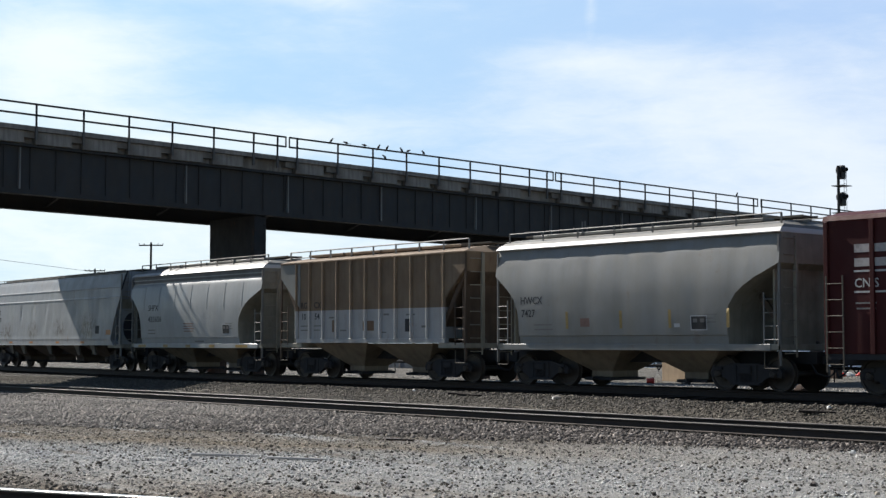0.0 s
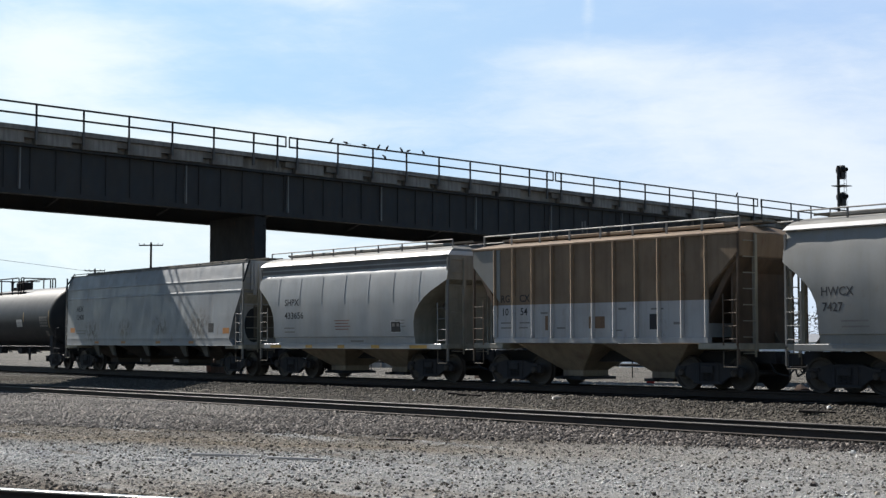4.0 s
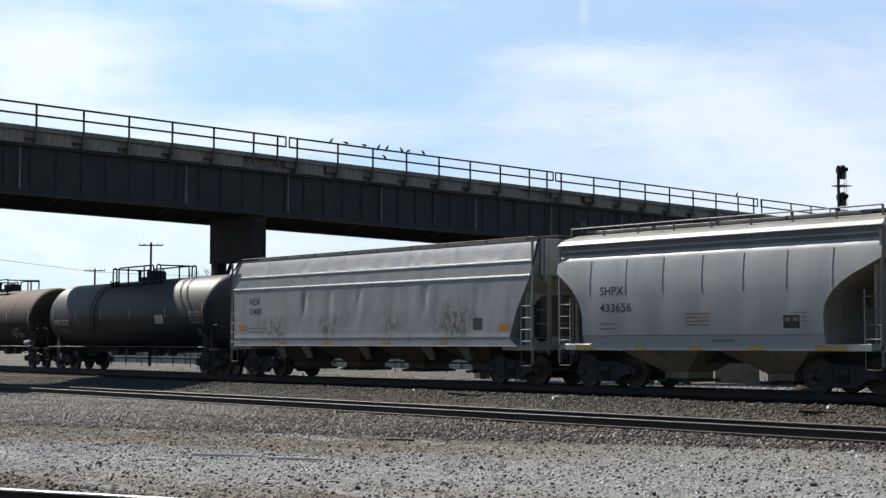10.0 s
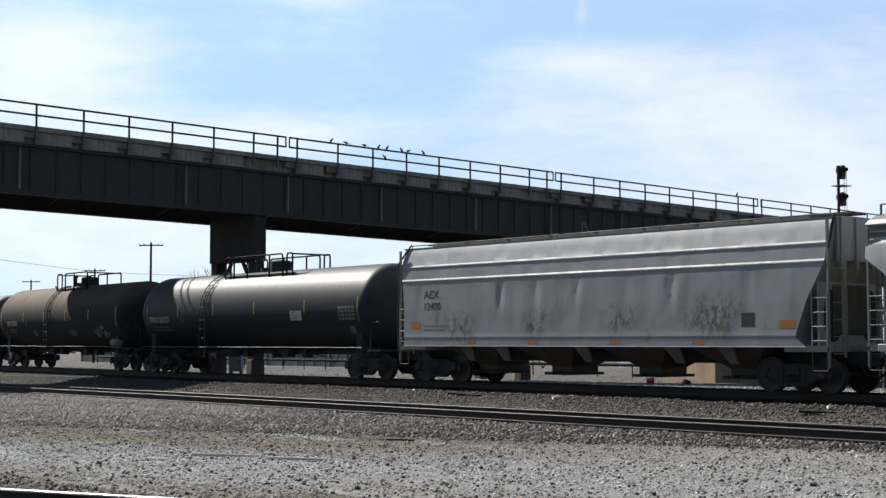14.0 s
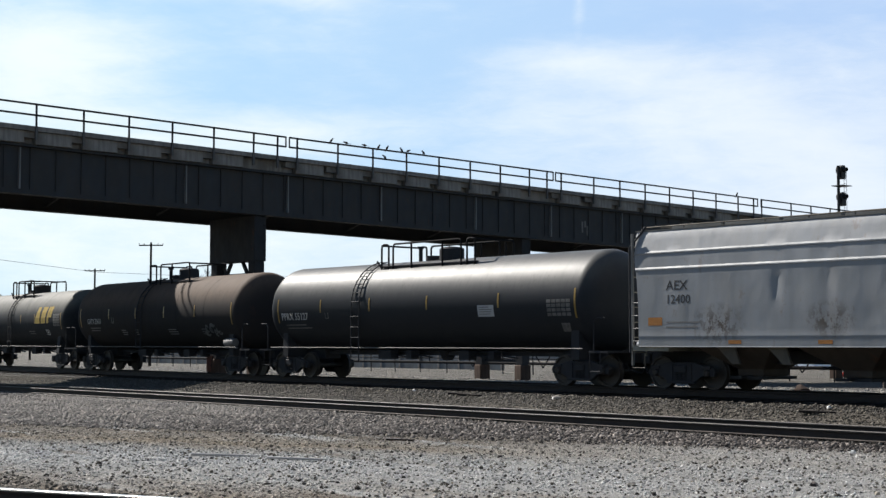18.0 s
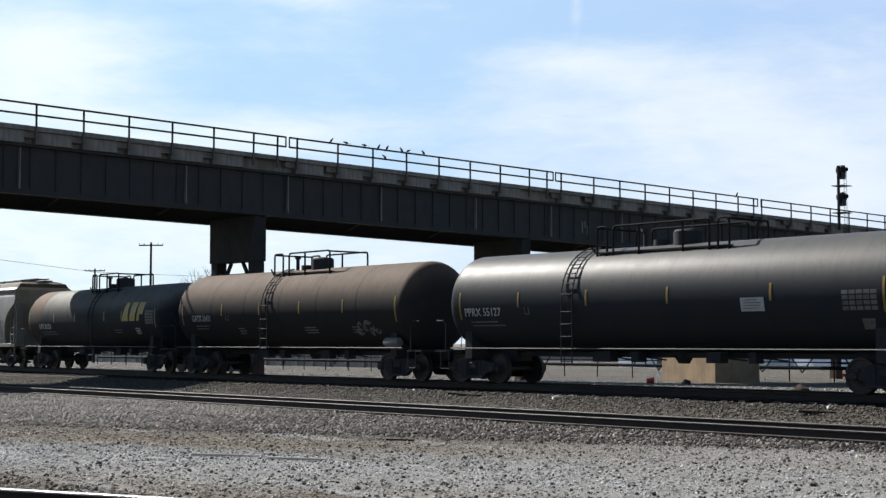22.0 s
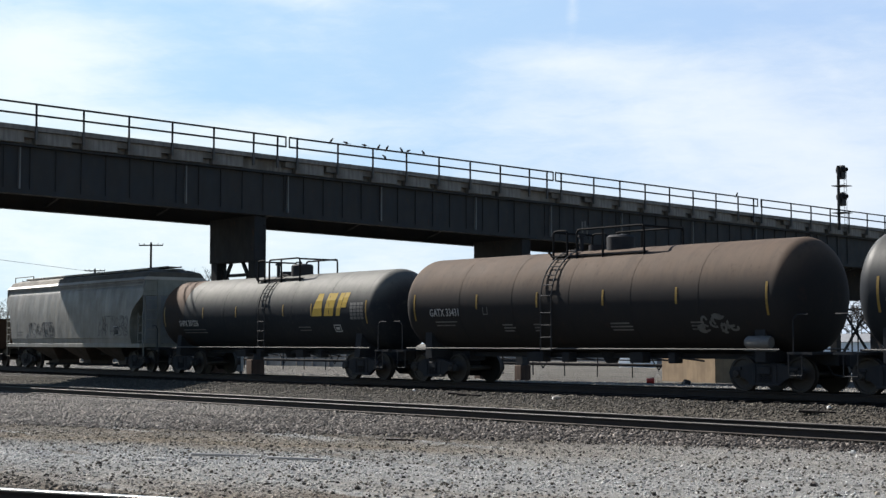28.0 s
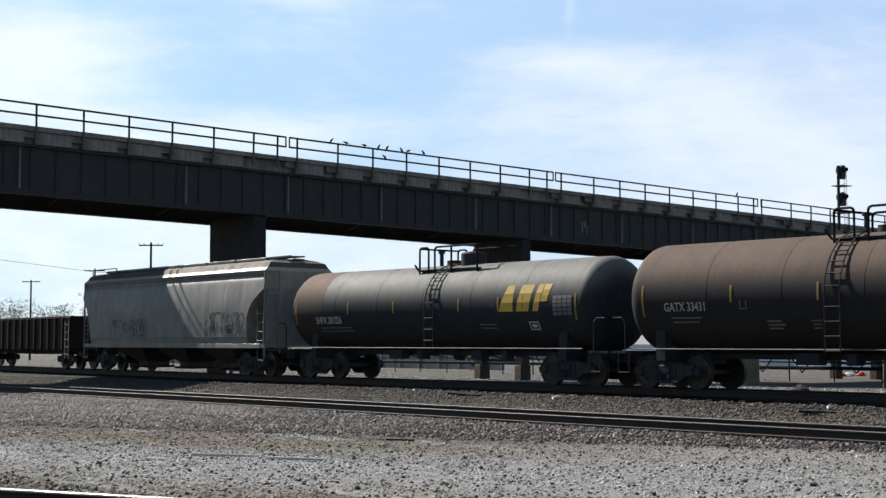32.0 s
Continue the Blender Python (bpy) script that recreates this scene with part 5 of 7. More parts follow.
def build_tank(name, u, half, truck_half, r, zc, body, label, style, ladder_x, dome_x, deck_x, strips):
    car = new_car(name, u, label, "tank car")
    hd = 0.62
    st = [(-half - hd, 0.0)]
    for i in range(1, 13):
        a = i / 12 * math.pi / 2
        st.append((-half - hd * math.cos(a), r * math.sin(a) ** 0.65))
    st.append((-half + 0.04, r))
    bands = 6
    for i in range(1, bands):
        x = -half + 2 * half * i / bands
        st.append((x, r))
    st.append((half - 0.04, r))
    for i in range(12, 0, -1):
        a = i / 12 * math.pi / 2
        st.append((half + hd * math.cos(a), r * math.sin(a) ** 0.65))
    st.append((half + hd, 0.0))
    bm = bmesh.new()
    lathe(bm, st, 72, "x", (0, 0, zc))
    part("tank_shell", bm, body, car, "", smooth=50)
    for i in range(1, bands if style != "black" else 1):
        x = -half + 2 * half * i / bands
        bm = bmesh.new()
        lathe(bm, [(x - 0.02, r - 0.004), (x - 0.012, r + 0.005), (x + 0.012, r + 0.005), (x + 0.02, r - 0.004)], 72, "x", (0, 0, zc))
        part("weld_ring", bm, body, car, smooth=30)
    # underframe ends, saddles and platforms
    for k in (-1, 1):
        bm = bmesh.new()
        xa, xb = sorted((k * (half - 1.6), k * (half + 1.15)))
        box(bm, (xa, -0.34, 0.70), (xb, 0.34, 1.04))
        part("stub_sill", bm, M_DARK, car)
        bm = bmesh.new()
        pts = [(-1.25, 0.78), (1.25, 0.78)] + [(r * 1.0 * math.sin(a), zc - r * math.cos(a) - 0.0) for a in [0.95 - 1.9 * i / 10 for i in range(11)]]
        prism(bm, pts, "x", k * truck_half - 0.16, k * truck_half + 0.16)
        part("saddle", bm, M_DARK, car, "bolster saddle under the tank")
        bm = bmesh.new()
        xa, xb = sorted((k * (half + 0.35), k * (half + 1.1)))
        box(bm, (xa, -1.42, 0.98), (xb, 1.42, 1.04))
        part("end_platform", bm, M_DARK, car, "end platform")
        for s in (-1, 1):
            bm = bmesh.new()
            x = k * (half + 0.55)
            tube(bm, [(x, s * 1.42, 1.04), (x, s * 1.42, 1.85), (x + k * 0.12, s * 1.42, 1.98), (x + k * 0.45, s * 1.42, 1.98)], 0.02)
            tube(bm, [(x - k * 0.15, s * 1.42, 0.98), (x - k * 0.15, s * 1.42, 0.45), (x + k * 0.25, s * 1.42, 0.45), (x + k * 0.25, s * 1.42, 0.98)], 0.016)
            part("handhold", bm, M_DARK, car, "bent handhold and sill step")
    # side running rail
    for s in (-1, 1):
        bm = bmesh.new()
        rod(bm, (-half - 0.2, s * 1.52, 1.10), (half + 0.2, s * 1.52, 1.10), 0.018, 8)
        for i in range(5):
            x = -half + 0.6 + i * (2 * half - 1.2) / 4
            rod(bm, (x, s * 1.52, 1.10), (x, s * (r * 0.8), 1.10), 0.018, 6)
        part("side_handrail", bm, M_BRIGHT, car, "bare steel rail along the tank's foot")
    # ladder round the flank
    for s in (-1, 1):
        bm = bmesh.new()
        for x in (ladder_x - 0.22, ladder_x + 0.22):
            pts = [(x, s * (r + 0.06) * math.cos(a), zc + (r + 0.06) * math.sin(a)) for a in [1.35 - 0.19 * i for i in range(8)]]
            pts += [(x, s * (r + 0.06), 1.1), (x, s * (r + 0.06), 0.62 if style == "black" else 1.02)]
            tube(bm, pts, 0.022)
        lad = part("ladder", bm, M_DARK, car, "curved side ladder")
        for i in range(7):
            a = 1.3 - 0.2 * i
            bm = bmesh.new()
            rod(bm, (ladder_x - 0.22, s * (r + 0.07) * math.cos(a), zc + (r + 0.07) * math.sin(a)), (ladder_x + 0.22, s * (r + 0.07) * math.cos(a), zc + (r + 0.07) * math.sin(a)), 0.018, 6)
            part("rung", bm, M_DARK, lad)
        for i in range(5 if style == "black" else 4):
            z = zc - 0.35 - 0.36 * i
            bm = bmesh.new()
            rod(bm, (ladder_x - 0.22, s * (r + 0.07), z), (ladder_x + 0.22, s * (r + 0.07), z), 0.018, 6)
            part("rung", bm, M_DARK, lad)
    # dome platform
    top = zc + r
    d0, d1 = deck_x
    bm = bmesh.new()
    for s in (-1, 1):
        box(bm, (d0, min(s * 0.45, s * 0.85), top - 0.20), (d1, max(s * 0.45, s * 0.85), top - 0.15))
    pf = part("dome_platform", bm, M_DARK, car, "grated platform on top")
    bm = bmesh.new()
    n_post = 7 if style == "black" else 5
    xs = [d0 + (d1 - d0) * i / (n_post - 1) for i in range(n_post)]
    span = d1 - d0
    for s in (-1, 1):
        y = s * 0.85
        # short bent frames at the ends, a long one with rounded corners between
        cuts = ((0.0, 0.08), (0.13, 0.86), (0.92, 1.0)) if style == "black" else ((0.0, 0.16), (0.27, 1.0))
        for x0, x1 in [(d0 + a * span, d0 + b * span) for a, b in cuts]:
            tube(bm, [(x0, y, top - 0.28), (x0, y, top + 0.47), (x0 + 0.03, y, top + 0.55), (x0 + 0.11, y, top + 0.58), (x1 - 0.11, y, top + 0.58), (x1 - 0.03, y, top + 0.55), (x1, y, top + 0.47), (x1, y, top - 0.28)], 0.034)
        for x in (xs[2], xs[4]) if style == "black" else (d0 + 0.56 * span,):
            pm = bmesh.new()
            rod(pm, (x, y, top - 0.30), (x, y, top + 0.58), 0.034, 6)
            part("rail_post", pm, M_FENCE, car)
        tube(bm, [(d0 - 0.25, y, top + 0.02), (d0 - 0.05, y, top - 0.18), (d0 + 0.5, y, top - 0.18)], 0.034)
    for x in (d0, d1):
        rod(bm, (x, -0.85, top + 0.55), (x, 0.85, top + 0.55), 0.034, 6)
    part("safety_rail", bm, M_FENCE, car, "pipe railing round the platform")
    bm = bmesh.new()
    lathe(bm, [(top - 0.1, 0.0), (top - 0.1, 0.42), (top + 0.34, 0.42), (top + 0.40, 0.36), (top + 0.44, 0.0)], 24, "z", (dome_x, 0, 0))
    part("valve_housing", bm, M_DARK, car, "valve bonnet", smooth=35)
    bm = bmesh.new()
    lathe(bm, [(top - 0.05, 0.0), (top - 0.05, 0.26), (top + 0.16, 0.26), (top + 0.16, 0.0)], 18, "z", (dome_x - 0.95, 0, 0))
    rod(bm, (dome_x - 1.5, -0.1, top - 0.05), (dome_x - 1.5, -0.1, top + 0.42), 0.07, 10)
    lathe(bm, [(top + 0.42, 0.0), (top + 0.42, 0.12), (top + 0.50, 0.12), (top + 0.50, 0.0)], 12, "z", (dome_x - 1.5, -0.1, 0))
    part("manway", bm, M_DARK, car, "manway lid and relief valve", smooth=35)
    bm = bmesh.new()
    lathe(bm, [(zc - r - 0.30, 0.0), (zc - r - 0.30, 0.16), (zc - r - 0.05, 0.30), (zc - r + 0.1, 0.40), (zc - r + 0.1, 0.0)], 18, "z", (0.3, 0, 0))
    part("bottom_outlet", bm, M_DARK, car)
    if style == "brown":
        air_tank(car, half)
    bm = bmesh.new()
    box(bm, (-half + 1.2, -0.16, zc - r - 0.14), (half - 1.2, 0.16, zc - r + 0.03))
    part("skid_beam", bm, M_DARK, car)
    for x, w in ((-2.2, 0.7), (-0.9, 0.3), (1.9, 0.5), (3.2, 0.25)):
        bm = bmesh.new()
        boxc(bm, (x, -0.55, zc - r - 0.12), (w, 0.35, 0.30))
        rod(bm, (x, -0.55, zc - r - 0.1), (x + 0.9, -0.4, zc - r - 0.2), 0.03, 6)
        part("brake_rigging", bm, M_DARK, car, bevel=0.02)
    # reflective tape
    for i, x in enumerate(strips):
        a0, a1 = (-0.35, 0.22) if i in (0, 5) else (-0.12, 0.18)
        seg = 6
        for s in (-1, 1):
            bm = bmesh.new()
            va = [[bm.verts.new((x + dx, s * (r + 0.008) * math.cos(a0 + (a1 - a0) * j / seg), zc + (r + 0.008) * math.sin(a0 + (a1 - a0) * j / seg))) for dx in (-0.035, 0.035)] for j in range(seg + 1)]
            for j in range(seg):
                bm.faces.new((va[j][0], va[j][1], va[j + 1][1], va[j + 1][0]))
            part("reflective_strip", bm, M_YELLOW, car, "yellow reflective strip")
    add_trucks(car, truck_half)
    add_couplers(car, half + 0.85)
    return car


def air_tank(car, half):
    bm = bmesh.new()
    lathe(bm, [(half - 1.0, 0.0), (half - 1.0, 0.14), (half - 0.94, 0.17), (half - 0.30, 0.17), (half - 0.24, 0.14), (half - 0.24, 0.0)], 18, "x", (0, -1.25, 1.28))
    rod(bm, (half - 1.1, -1.25, 1.08), (half - 0.1, -1.25, 1.08), 0.03, 6)
    part("air_reservoir", bm, M_FAINT, car, "grey brake air reservoir", smooth=35)


def curved_letters(text, size, material, car, x, z, r, zc, label="white stencilled mark", squash=1.0):
    """Letters bent onto the tank's flank."""
    ob = letters(text, size, material, car, pose(0, 0, 0), label=label, squash=squash)
    wrap(ob.data, x, z, r, zc)
    return ob


def wrap(me, x, z, r, zc):
    for v in me.vertices:
        a = math.asin(max(-0.95, min(0.95, (z - zc) / r))) + v.co.y / r
        d = r + 0.009 + v.co.z
        v.co = (x + v.co.x, -d * math.cos(a), zc + d * math.sin(a))


def curved_blocks(rects, material, car, x, z, r, zc, name, label):
    """Flat painted shapes (polygons in metres) laid on the tank's flank."""
    bm = bmesh.new()
    for poly in rects:
        vs = [bm.verts.new((p[0], p[1], 0)) for p in poly]
        bm.faces.new(vs)
    bmesh.ops.subdivide_edges(bm, edges=bm.edges[:], cuts=2, use_grid_fill=True)
    bmesh.ops.triangulate(bm, faces=bm.faces[:])
    ob = part(name, bm, material, car, label)
    wrap(ob.data, x, z, r, zc)
    return ob


def flank_lines(car, x, z, w, n, r, zc, material, seed, h=0.05, gap=0.06, name="small_print"):
    rng = random.Random(seed)
    for i in range(n):
        a, e = rng.uniform(0, 0.08) * w, w * rng.uniform(0.7, 1.0)
        curved_blocks([[(a, 0), (e, 0), (e, h * 0.8), (a, h * 0.8)]], material, car, x, z - i * (h + gap), r, zc, name, "small stencilled line")


def scribble(car, x0, x1, z0, z1, y, material, n, seed, label):
    """Loose sprayed strokes on a flat side."""
    rng = random.Random(seed)
    for _ in range(n):
        bm = bmesh.new()
        x, z = rng.uniform(x0, x1), rng.uniform(z0, z1)
        a, turn = rng.uniform(0, 6.28), rng.uniform(-0.9, 0.9)
        for _ in range(7):
            nx, nz = x + 0.10 * math.cos(a), min(z1, max(z0, z + 0.13 * math.sin(a)))
            if abs(nx - x) + abs(nz - z) > 0.02:
                bar(bm, (x, skin_y(car, x, z, -y, 0.003), z), (nx, skin_y(car, nx, nz, -y, 0.003), nz), 0.006, 0.03)
            x, z, a = nx, nz, a + turn
        part("sprayed_stroke", bm, material, car, label)


def build_boxcar(u):
    car = new_car("maroon_boxcar", u, "maroon steel boxcar with white lettering", "boxcar")
    half = 8.4
    bm = bmesh.new()
    box(bm, (-half, -1.52, 1.0), (half, 1.52, 4.25))
    part("body", bm, M_MAROON, car, "maroon steel body", bevel=0.02)
    bm = bmesh.new()
    prism(bm, [(-1.56, 4.24), (1.56, 4.24), (1.5, 4.36), (0.7, 4.52), (-0.7, 4.52), (-1.5, 4.36)], "x", -half - 0.03, half + 0.03)
    part("roof", bm, M_MAROON, car, "shallow pitched roof")
    for i in range(14):
        for s in (-1, 1):
            bm = bmesh.new()
            x = -half + 0.06 + i * (2 * half - 0.12) / 13
            box(bm, (x - 0.06, min(s * 1.51, s * 1.58), 1.0), (x + 0.06, max(s * 1.51, s * 1.58), 4.22))
            part("side_rib", bm, M_MAROON, car, bevel=0.01)
    for k in (-1, 1):
        bm = bmesh.new()
        for i in range(7):
            z = 1.35 + i * 0.42
            rod(bm, (k * (half + 0.0), -1.40, z), (k * (half + 0.0), 1.40, z), 0.08, 8)
        part("end_corrugation", bm, M_MAROON, car, "corrugated end sheet", smooth=40)
        xa, xb = sorted((k * (half - 0.08), k * (half - 0.55)))
        for s in (-1, 1):
            ladder(car, xa, xb, s * 1.60, 0.55, 2.9, 6, M_CHUTE)
    bm = bmesh.new()
    box(bm, (-half, -1.50, 0.86), (half, 1.50, 1.0))
    box(bm, (-half - 0.3, -0.3, 0.7), (half + 0.3, 0.3, 0.92))
    part("underframe", bm, M_DARK, car)
    # white painted lines stand in for the owner's name; the mark is lettered
    xl = -half + 0.83
    for j, (w, z) in enumerate(((1.02, 3.42), (1.02, 3.08))):
        placard(car, xl + 0.52, z + 0.12, w, 0.20, 1.522, M_OLDWHITE, "name_bar", "worn white painted bar")
    placard(car, xl + 2.1, 3.54, 0.9, 0.20, 1.522, M_OLDWHITE, "name_bar", "worn white painted bar")
    side_letters("CNIS", 0.31, M_STENCIL, car, xl, 1.522, 2.60, "white stencilled mark")
    for z in (2.99, 2.49):
        placard(car, xl + 0.52, z, 1.05, 0.045, 1.522, M_STENCIL, "white_rule", "white painted rule")
    bars_text(car, xl, 2.2, 0.7, 2, -1.522, M_FAINT, 0.05, 0.08, 11)
    add_trucks(car, 6.6)
    add_couplers(car, half + 0.15)
    return car


def build_gondola(u, half):
    car = new_car("gondola_car", u, "dark rusty ribbed steel gondola car", "gondola")
    bm = bmesh.new()
    w, z0, z1 = 1.5, 0.95, 2.42
    for s in (-1, 1):
        box(bm, (-half, min(s * w, s * (w - 0.06)), z0), (half, max(s * w, s * (w - 0.06)), z1))
    for k in (-1, 1):
        box(bm, (min(k * half, k * (half - 0.06)), -w + 0.06, z0), (max(k * half, k * (half - 0.06)), w - 0.06, z1))
    box(bm, (-half, -w + 0.06, z0), (half, w - 0.06, z0 + 0.08))
    part("body", bm, M_GONDOLA, car, "open steel body")
    bm = bmesh.new()
    for s in (-1, 1):
        box(bm, (-half - 0.04, s * w - 0.07, z1), (half + 0.04, s * w + 0.07, z1 + 0.11))
    for k in (-1, 1):
        box(bm, (k * half - 0.07, -w, z1), (k * half + 0.07, w, z1 + 0.11))
    part("top_chord", bm, M_GONDOLA, car, bevel=0.015)
    n = 19
    for i in range(n):
        x = -half + 0.1 + i * (2 * half - 0.2) / (n - 1)
        for s in (-1, 1):
            bm = bmesh.new()
            box(bm, (x - 0.06, min(s * w, s * (w + 0.1)), z0), (x + 0.06, max(s * w, s * (w + 0.1)), z1))
            part("side_rib", bm, M_GONDOLA, car, bevel=0.012)
    for k in (-1, 1):
        xa, xb = sorted((k * (half - 0.08), k * (half - 0.5)))
        for s in (-1, 1):
            ladder(car, xa, xb, s * (w + 0.12), 0.55, 2.3, 5, M_ENDGRIME)
    bm = bmesh.new()
    box(bm, (-half - 0.3, -0.3, 0.7), (half + 0.3, 0.3, 0.95))
    part("centre_sill", bm, M_DARK, car)
    add_trucks(car, half - 1.6)
    add_couplers(car, half + 0.15)
    return car


# ---- loose stones ----
def scatter(name, label, n, y_range, size, material, seed, power=1.0, sink=0.3, keep=None):
    """Many angular stones in one mesh, spread over a strip of ground that widens away from the camera."""
    rng = np.random.RandomState(seed)
    base = np.array([(1, 0, 0), (-1, 0, 0), (0, 1, 0), (0, -1, 0), (0, 0, 1), (0, 0, -1)], float)
    tri = np.array([(0, 2, 4), (2, 1, 4), (1, 3, 4), (3, 0, 4), (2, 0, 5), (1, 2, 5), (3, 1, 5), (0, 3, 5)])
    a, b = y_range
    u = rng.rand(n)
    ys = np.sqrt(a * a + u * (b * b - a * a)) if power == 1.0 else a + (b - a) * u ** power
    xs = -ys * (0.585 + 1.76 * rng.rand(n))
    if keep is not None:
        d = -0.402 * xs + 0.916 * ys - LEAD_D + 1.2 * (rng.rand(n) - 0.5)
        ok = (d < 13.4) if keep == "road" else (d > 13.0)
        xs, ys = xs[ok], ys[ok]
        n = len(xs)
    zs = np.array([ground_z(x, y) for x, y in zip(xs, ys)])
    s = size[0] + (size[1] - size[0]) * rng.rand(n) ** 2.2
    v = base[None] * (0.65 + 0.7 * rng.rand(n, 6, 1)) + 0.25 * (rng.rand(n, 6, 3) - 0.5)
    ang = rng.rand(n) * 6.283
    tip = (rng.rand(n) - 0.5) * 1.6
    c, d = np.cos(ang), np.sin(ang)
    v = v * np.stack([s * (0.8 + 0.5 * rng.rand(n)), s, s * (0.55 + 0.35 * rng.rand(n))], 1)[:, None, :]
    y1 = v[:, :, 1] * np.cos(tip)[:, None] - v[:, :, 2] * np.sin(tip)[:, None]
    z1 = v[:, :, 1] * np.sin(tip)[:, None] + v[:, :, 2] * np.cos(tip)[:, None]
    x1 = v[:, :, 0] * c[:, None] - y1 * d[:, None]
    y2 = v[:, :, 0] * d[:, None] + y1 * c[:, None]
    co = np.stack([x1 + xs[:, None], y2 + ys[:, None], z1 + (zs + s * sink)[:, None]], 2).reshape(-1, 3)
    idx = (tri[None] + 6 * np.arange(n)[:, None, None]).reshape(-1)
    me = bpy.data.meshes.new(name)
    me.vertices.add(6 * n)
    me.vertices.foreach_set("co", co.ravel())
    me.loops.add(24 * n)
    me.loops.foreach_set("vertex_index", idx.astype(np.int32))
    me.polygons.add(8 * n)
    me.polygons.foreach_set("loop_start", np.arange(0, 24 * n, 3, dtype=np.int32))
    me.update(calc_edges=True)
    me.materials.append(material)
    return tagged(new(name, me), label, "gravel", kind="stuff")


# ---- far things ----
def bare_tree(at, height, seed, label, spread=0.55, fork=3):
    rng = random.Random(seed)
    tr = thing("bare_tree", at, label, "tree", "bare trees behind the yard")
    trunk, crown = bmesh.new(), bmesh.new()
    rod(trunk, (0, 0, -0.3), (0, 0, height * 0.3), height * 0.028, 8, height * 0.02)

    def grow(p, d, length, r, level):
        q = p + d * length
        rod(crown if level else trunk, p, q, r, 5, r * 0.65)
        if level >= 5 or r < 0.005:
            return
        for _ in range(fork if level < 4 else 2):
            t = Vector((rng.uniform(-1, 1), rng.uniform(-1, 1), rng.uniform(-0.25, 0.9)))
            grow(q, (d + t * spread * 1.5).normalized(), length * rng.uniform(0.6, 0.85), r * 0.62, level + 1)
    for _ in range(4):
        d = Vector((rng.uniform(-0.6, 0.6), rng.uniform(-0.6, 0.6), 1)).normalized()
        grow(Vector((0, 0, height * 0.28)), d, height * 0.2, height * 0.014, 0)
    part("trunk", trunk, M_BARK, tr, "grey brown trunk")
    part("crown", crown, M_TWIG, tr, "leafless twigs")
    return tr


def utility_pole(x, y, top, arms, label):
    base = ground_z(x, y)
    po = thing("utility_pole", pose(x, y, base), label, "utility pole", "utility poles behind the yard")
    h = top - base
    bm = bmesh.new()
    rod(bm, (0, 0, -0.5), (0, 0, h), 0.19, 10, 0.12)
    part("pole", bm, M_WOOD, po, "weathered timber pole", smooth=40)
    for z in arms:
        bm = bmesh.new()
        bar(bm, (-0.95, -1.05, h - z), (0.95, 1.05, h - z), 0.12, 0.14)
        arm = part("crossarm", bm, M_WOOD, po)
        for k in (-0.95, -0.55, 0.55, 0.95):
            bm = bmesh.new()
            lathe(bm, [(h - z + 0.07, 0.0), (h - z + 0.07, 0.045), (h - z + 0.20, 0.06), (h - z + 0.24, 0.0)], 8, "z", (k, k * 1.105, 0))
            part("insulator", bm, M_GIRDER_EDGE, arm)
    return po


def sagging_wire(points, sag, r=0.02):
    wi = bmesh.new()
    for a, b in zip(points[:-1], points[1:]):
        a, b = Vector(a), Vector(b)
        pts = [a.lerp(b, i / 10) - Vector((0, 0, sag * 4 * (i / 10) * (1 - i / 10))) for i in range(11)]
        tube(wi, pts, r, 5)
    me = finish(wi, "overhead_wire", M_WIRE)
    tagged(new("overhead_wire", me), "thin sagging overhead wire", "wire", "overhead wires")


def signal_mast():
    y = 91.6
    z = deck_z(y)
    sg = thing("signal_mast", pose(BRIDGE_X + 0.25, y, z - 0.5), "black two-head railway signal on a ladder mast", "railway signal")
    bm = bmesh.new()
    rod(bm, (0, -0.25, 0), (0, -0.25, 4.75), 0.11, 10)
    part("mast", bm, M_RAILING, sg, smooth=40)
    for zc in (4.35, 2.35):
        bm = bmesh.new()
        box(bm, (-0.20, -0.12, zc - 0.55), (0.20, 0.42, zc + 0.35))
        lathe(bm, [(-0.22, 0.0), (-0.22, 0.36), (0.22, 0.36), (0.22, 0.0)], 20, "x", (0, 0.12, zc + 0.1))
        head = part("signal_head", bm, M_RAILING, sg, "black signal head")
        bm = bmesh.new()
        lathe(bm, [(0.22, 0.16), (0.50, 0.16), (0.50, 0.14), (0.22, 0.14)], 16, "x", (0, 0.12, zc + 0.12))
        part("hood", bm, M_RAILING, head)
        bm = bmesh.new()
        lathe(bm, [(0.23, 0.0), (0.25, 0.11), (0.22, 0.13)], 14, "x", (0, 0.12, zc + 0.12))
        part("lens", bm, M_LENS, head, "unlit dark lens")
    for zz in (3.25, 1.25):
        bm = bmesh.new()
        box(bm, (-0.5, -0.45, zz), (0.5, 0.75, zz + 0.05))
        part("service_platform", bm, M_RAILING, sg)
    bm = bmesh.new()
    for dy in (0.62, 0.95):
        rod(bm, (-0.1, dy, 0), (-0.1, dy, 4.6), 0.018, 6)
    for i in range(15):
        rod(bm, (-0.1, 0.62, 0.2 + 0.3 * i), (-0.1, 0.95, 0.2 + 0.3 * i), 0.014, 5)
    part("ladder", bm, M_GIRDER_EDGE, sg, "thin steel ladder")


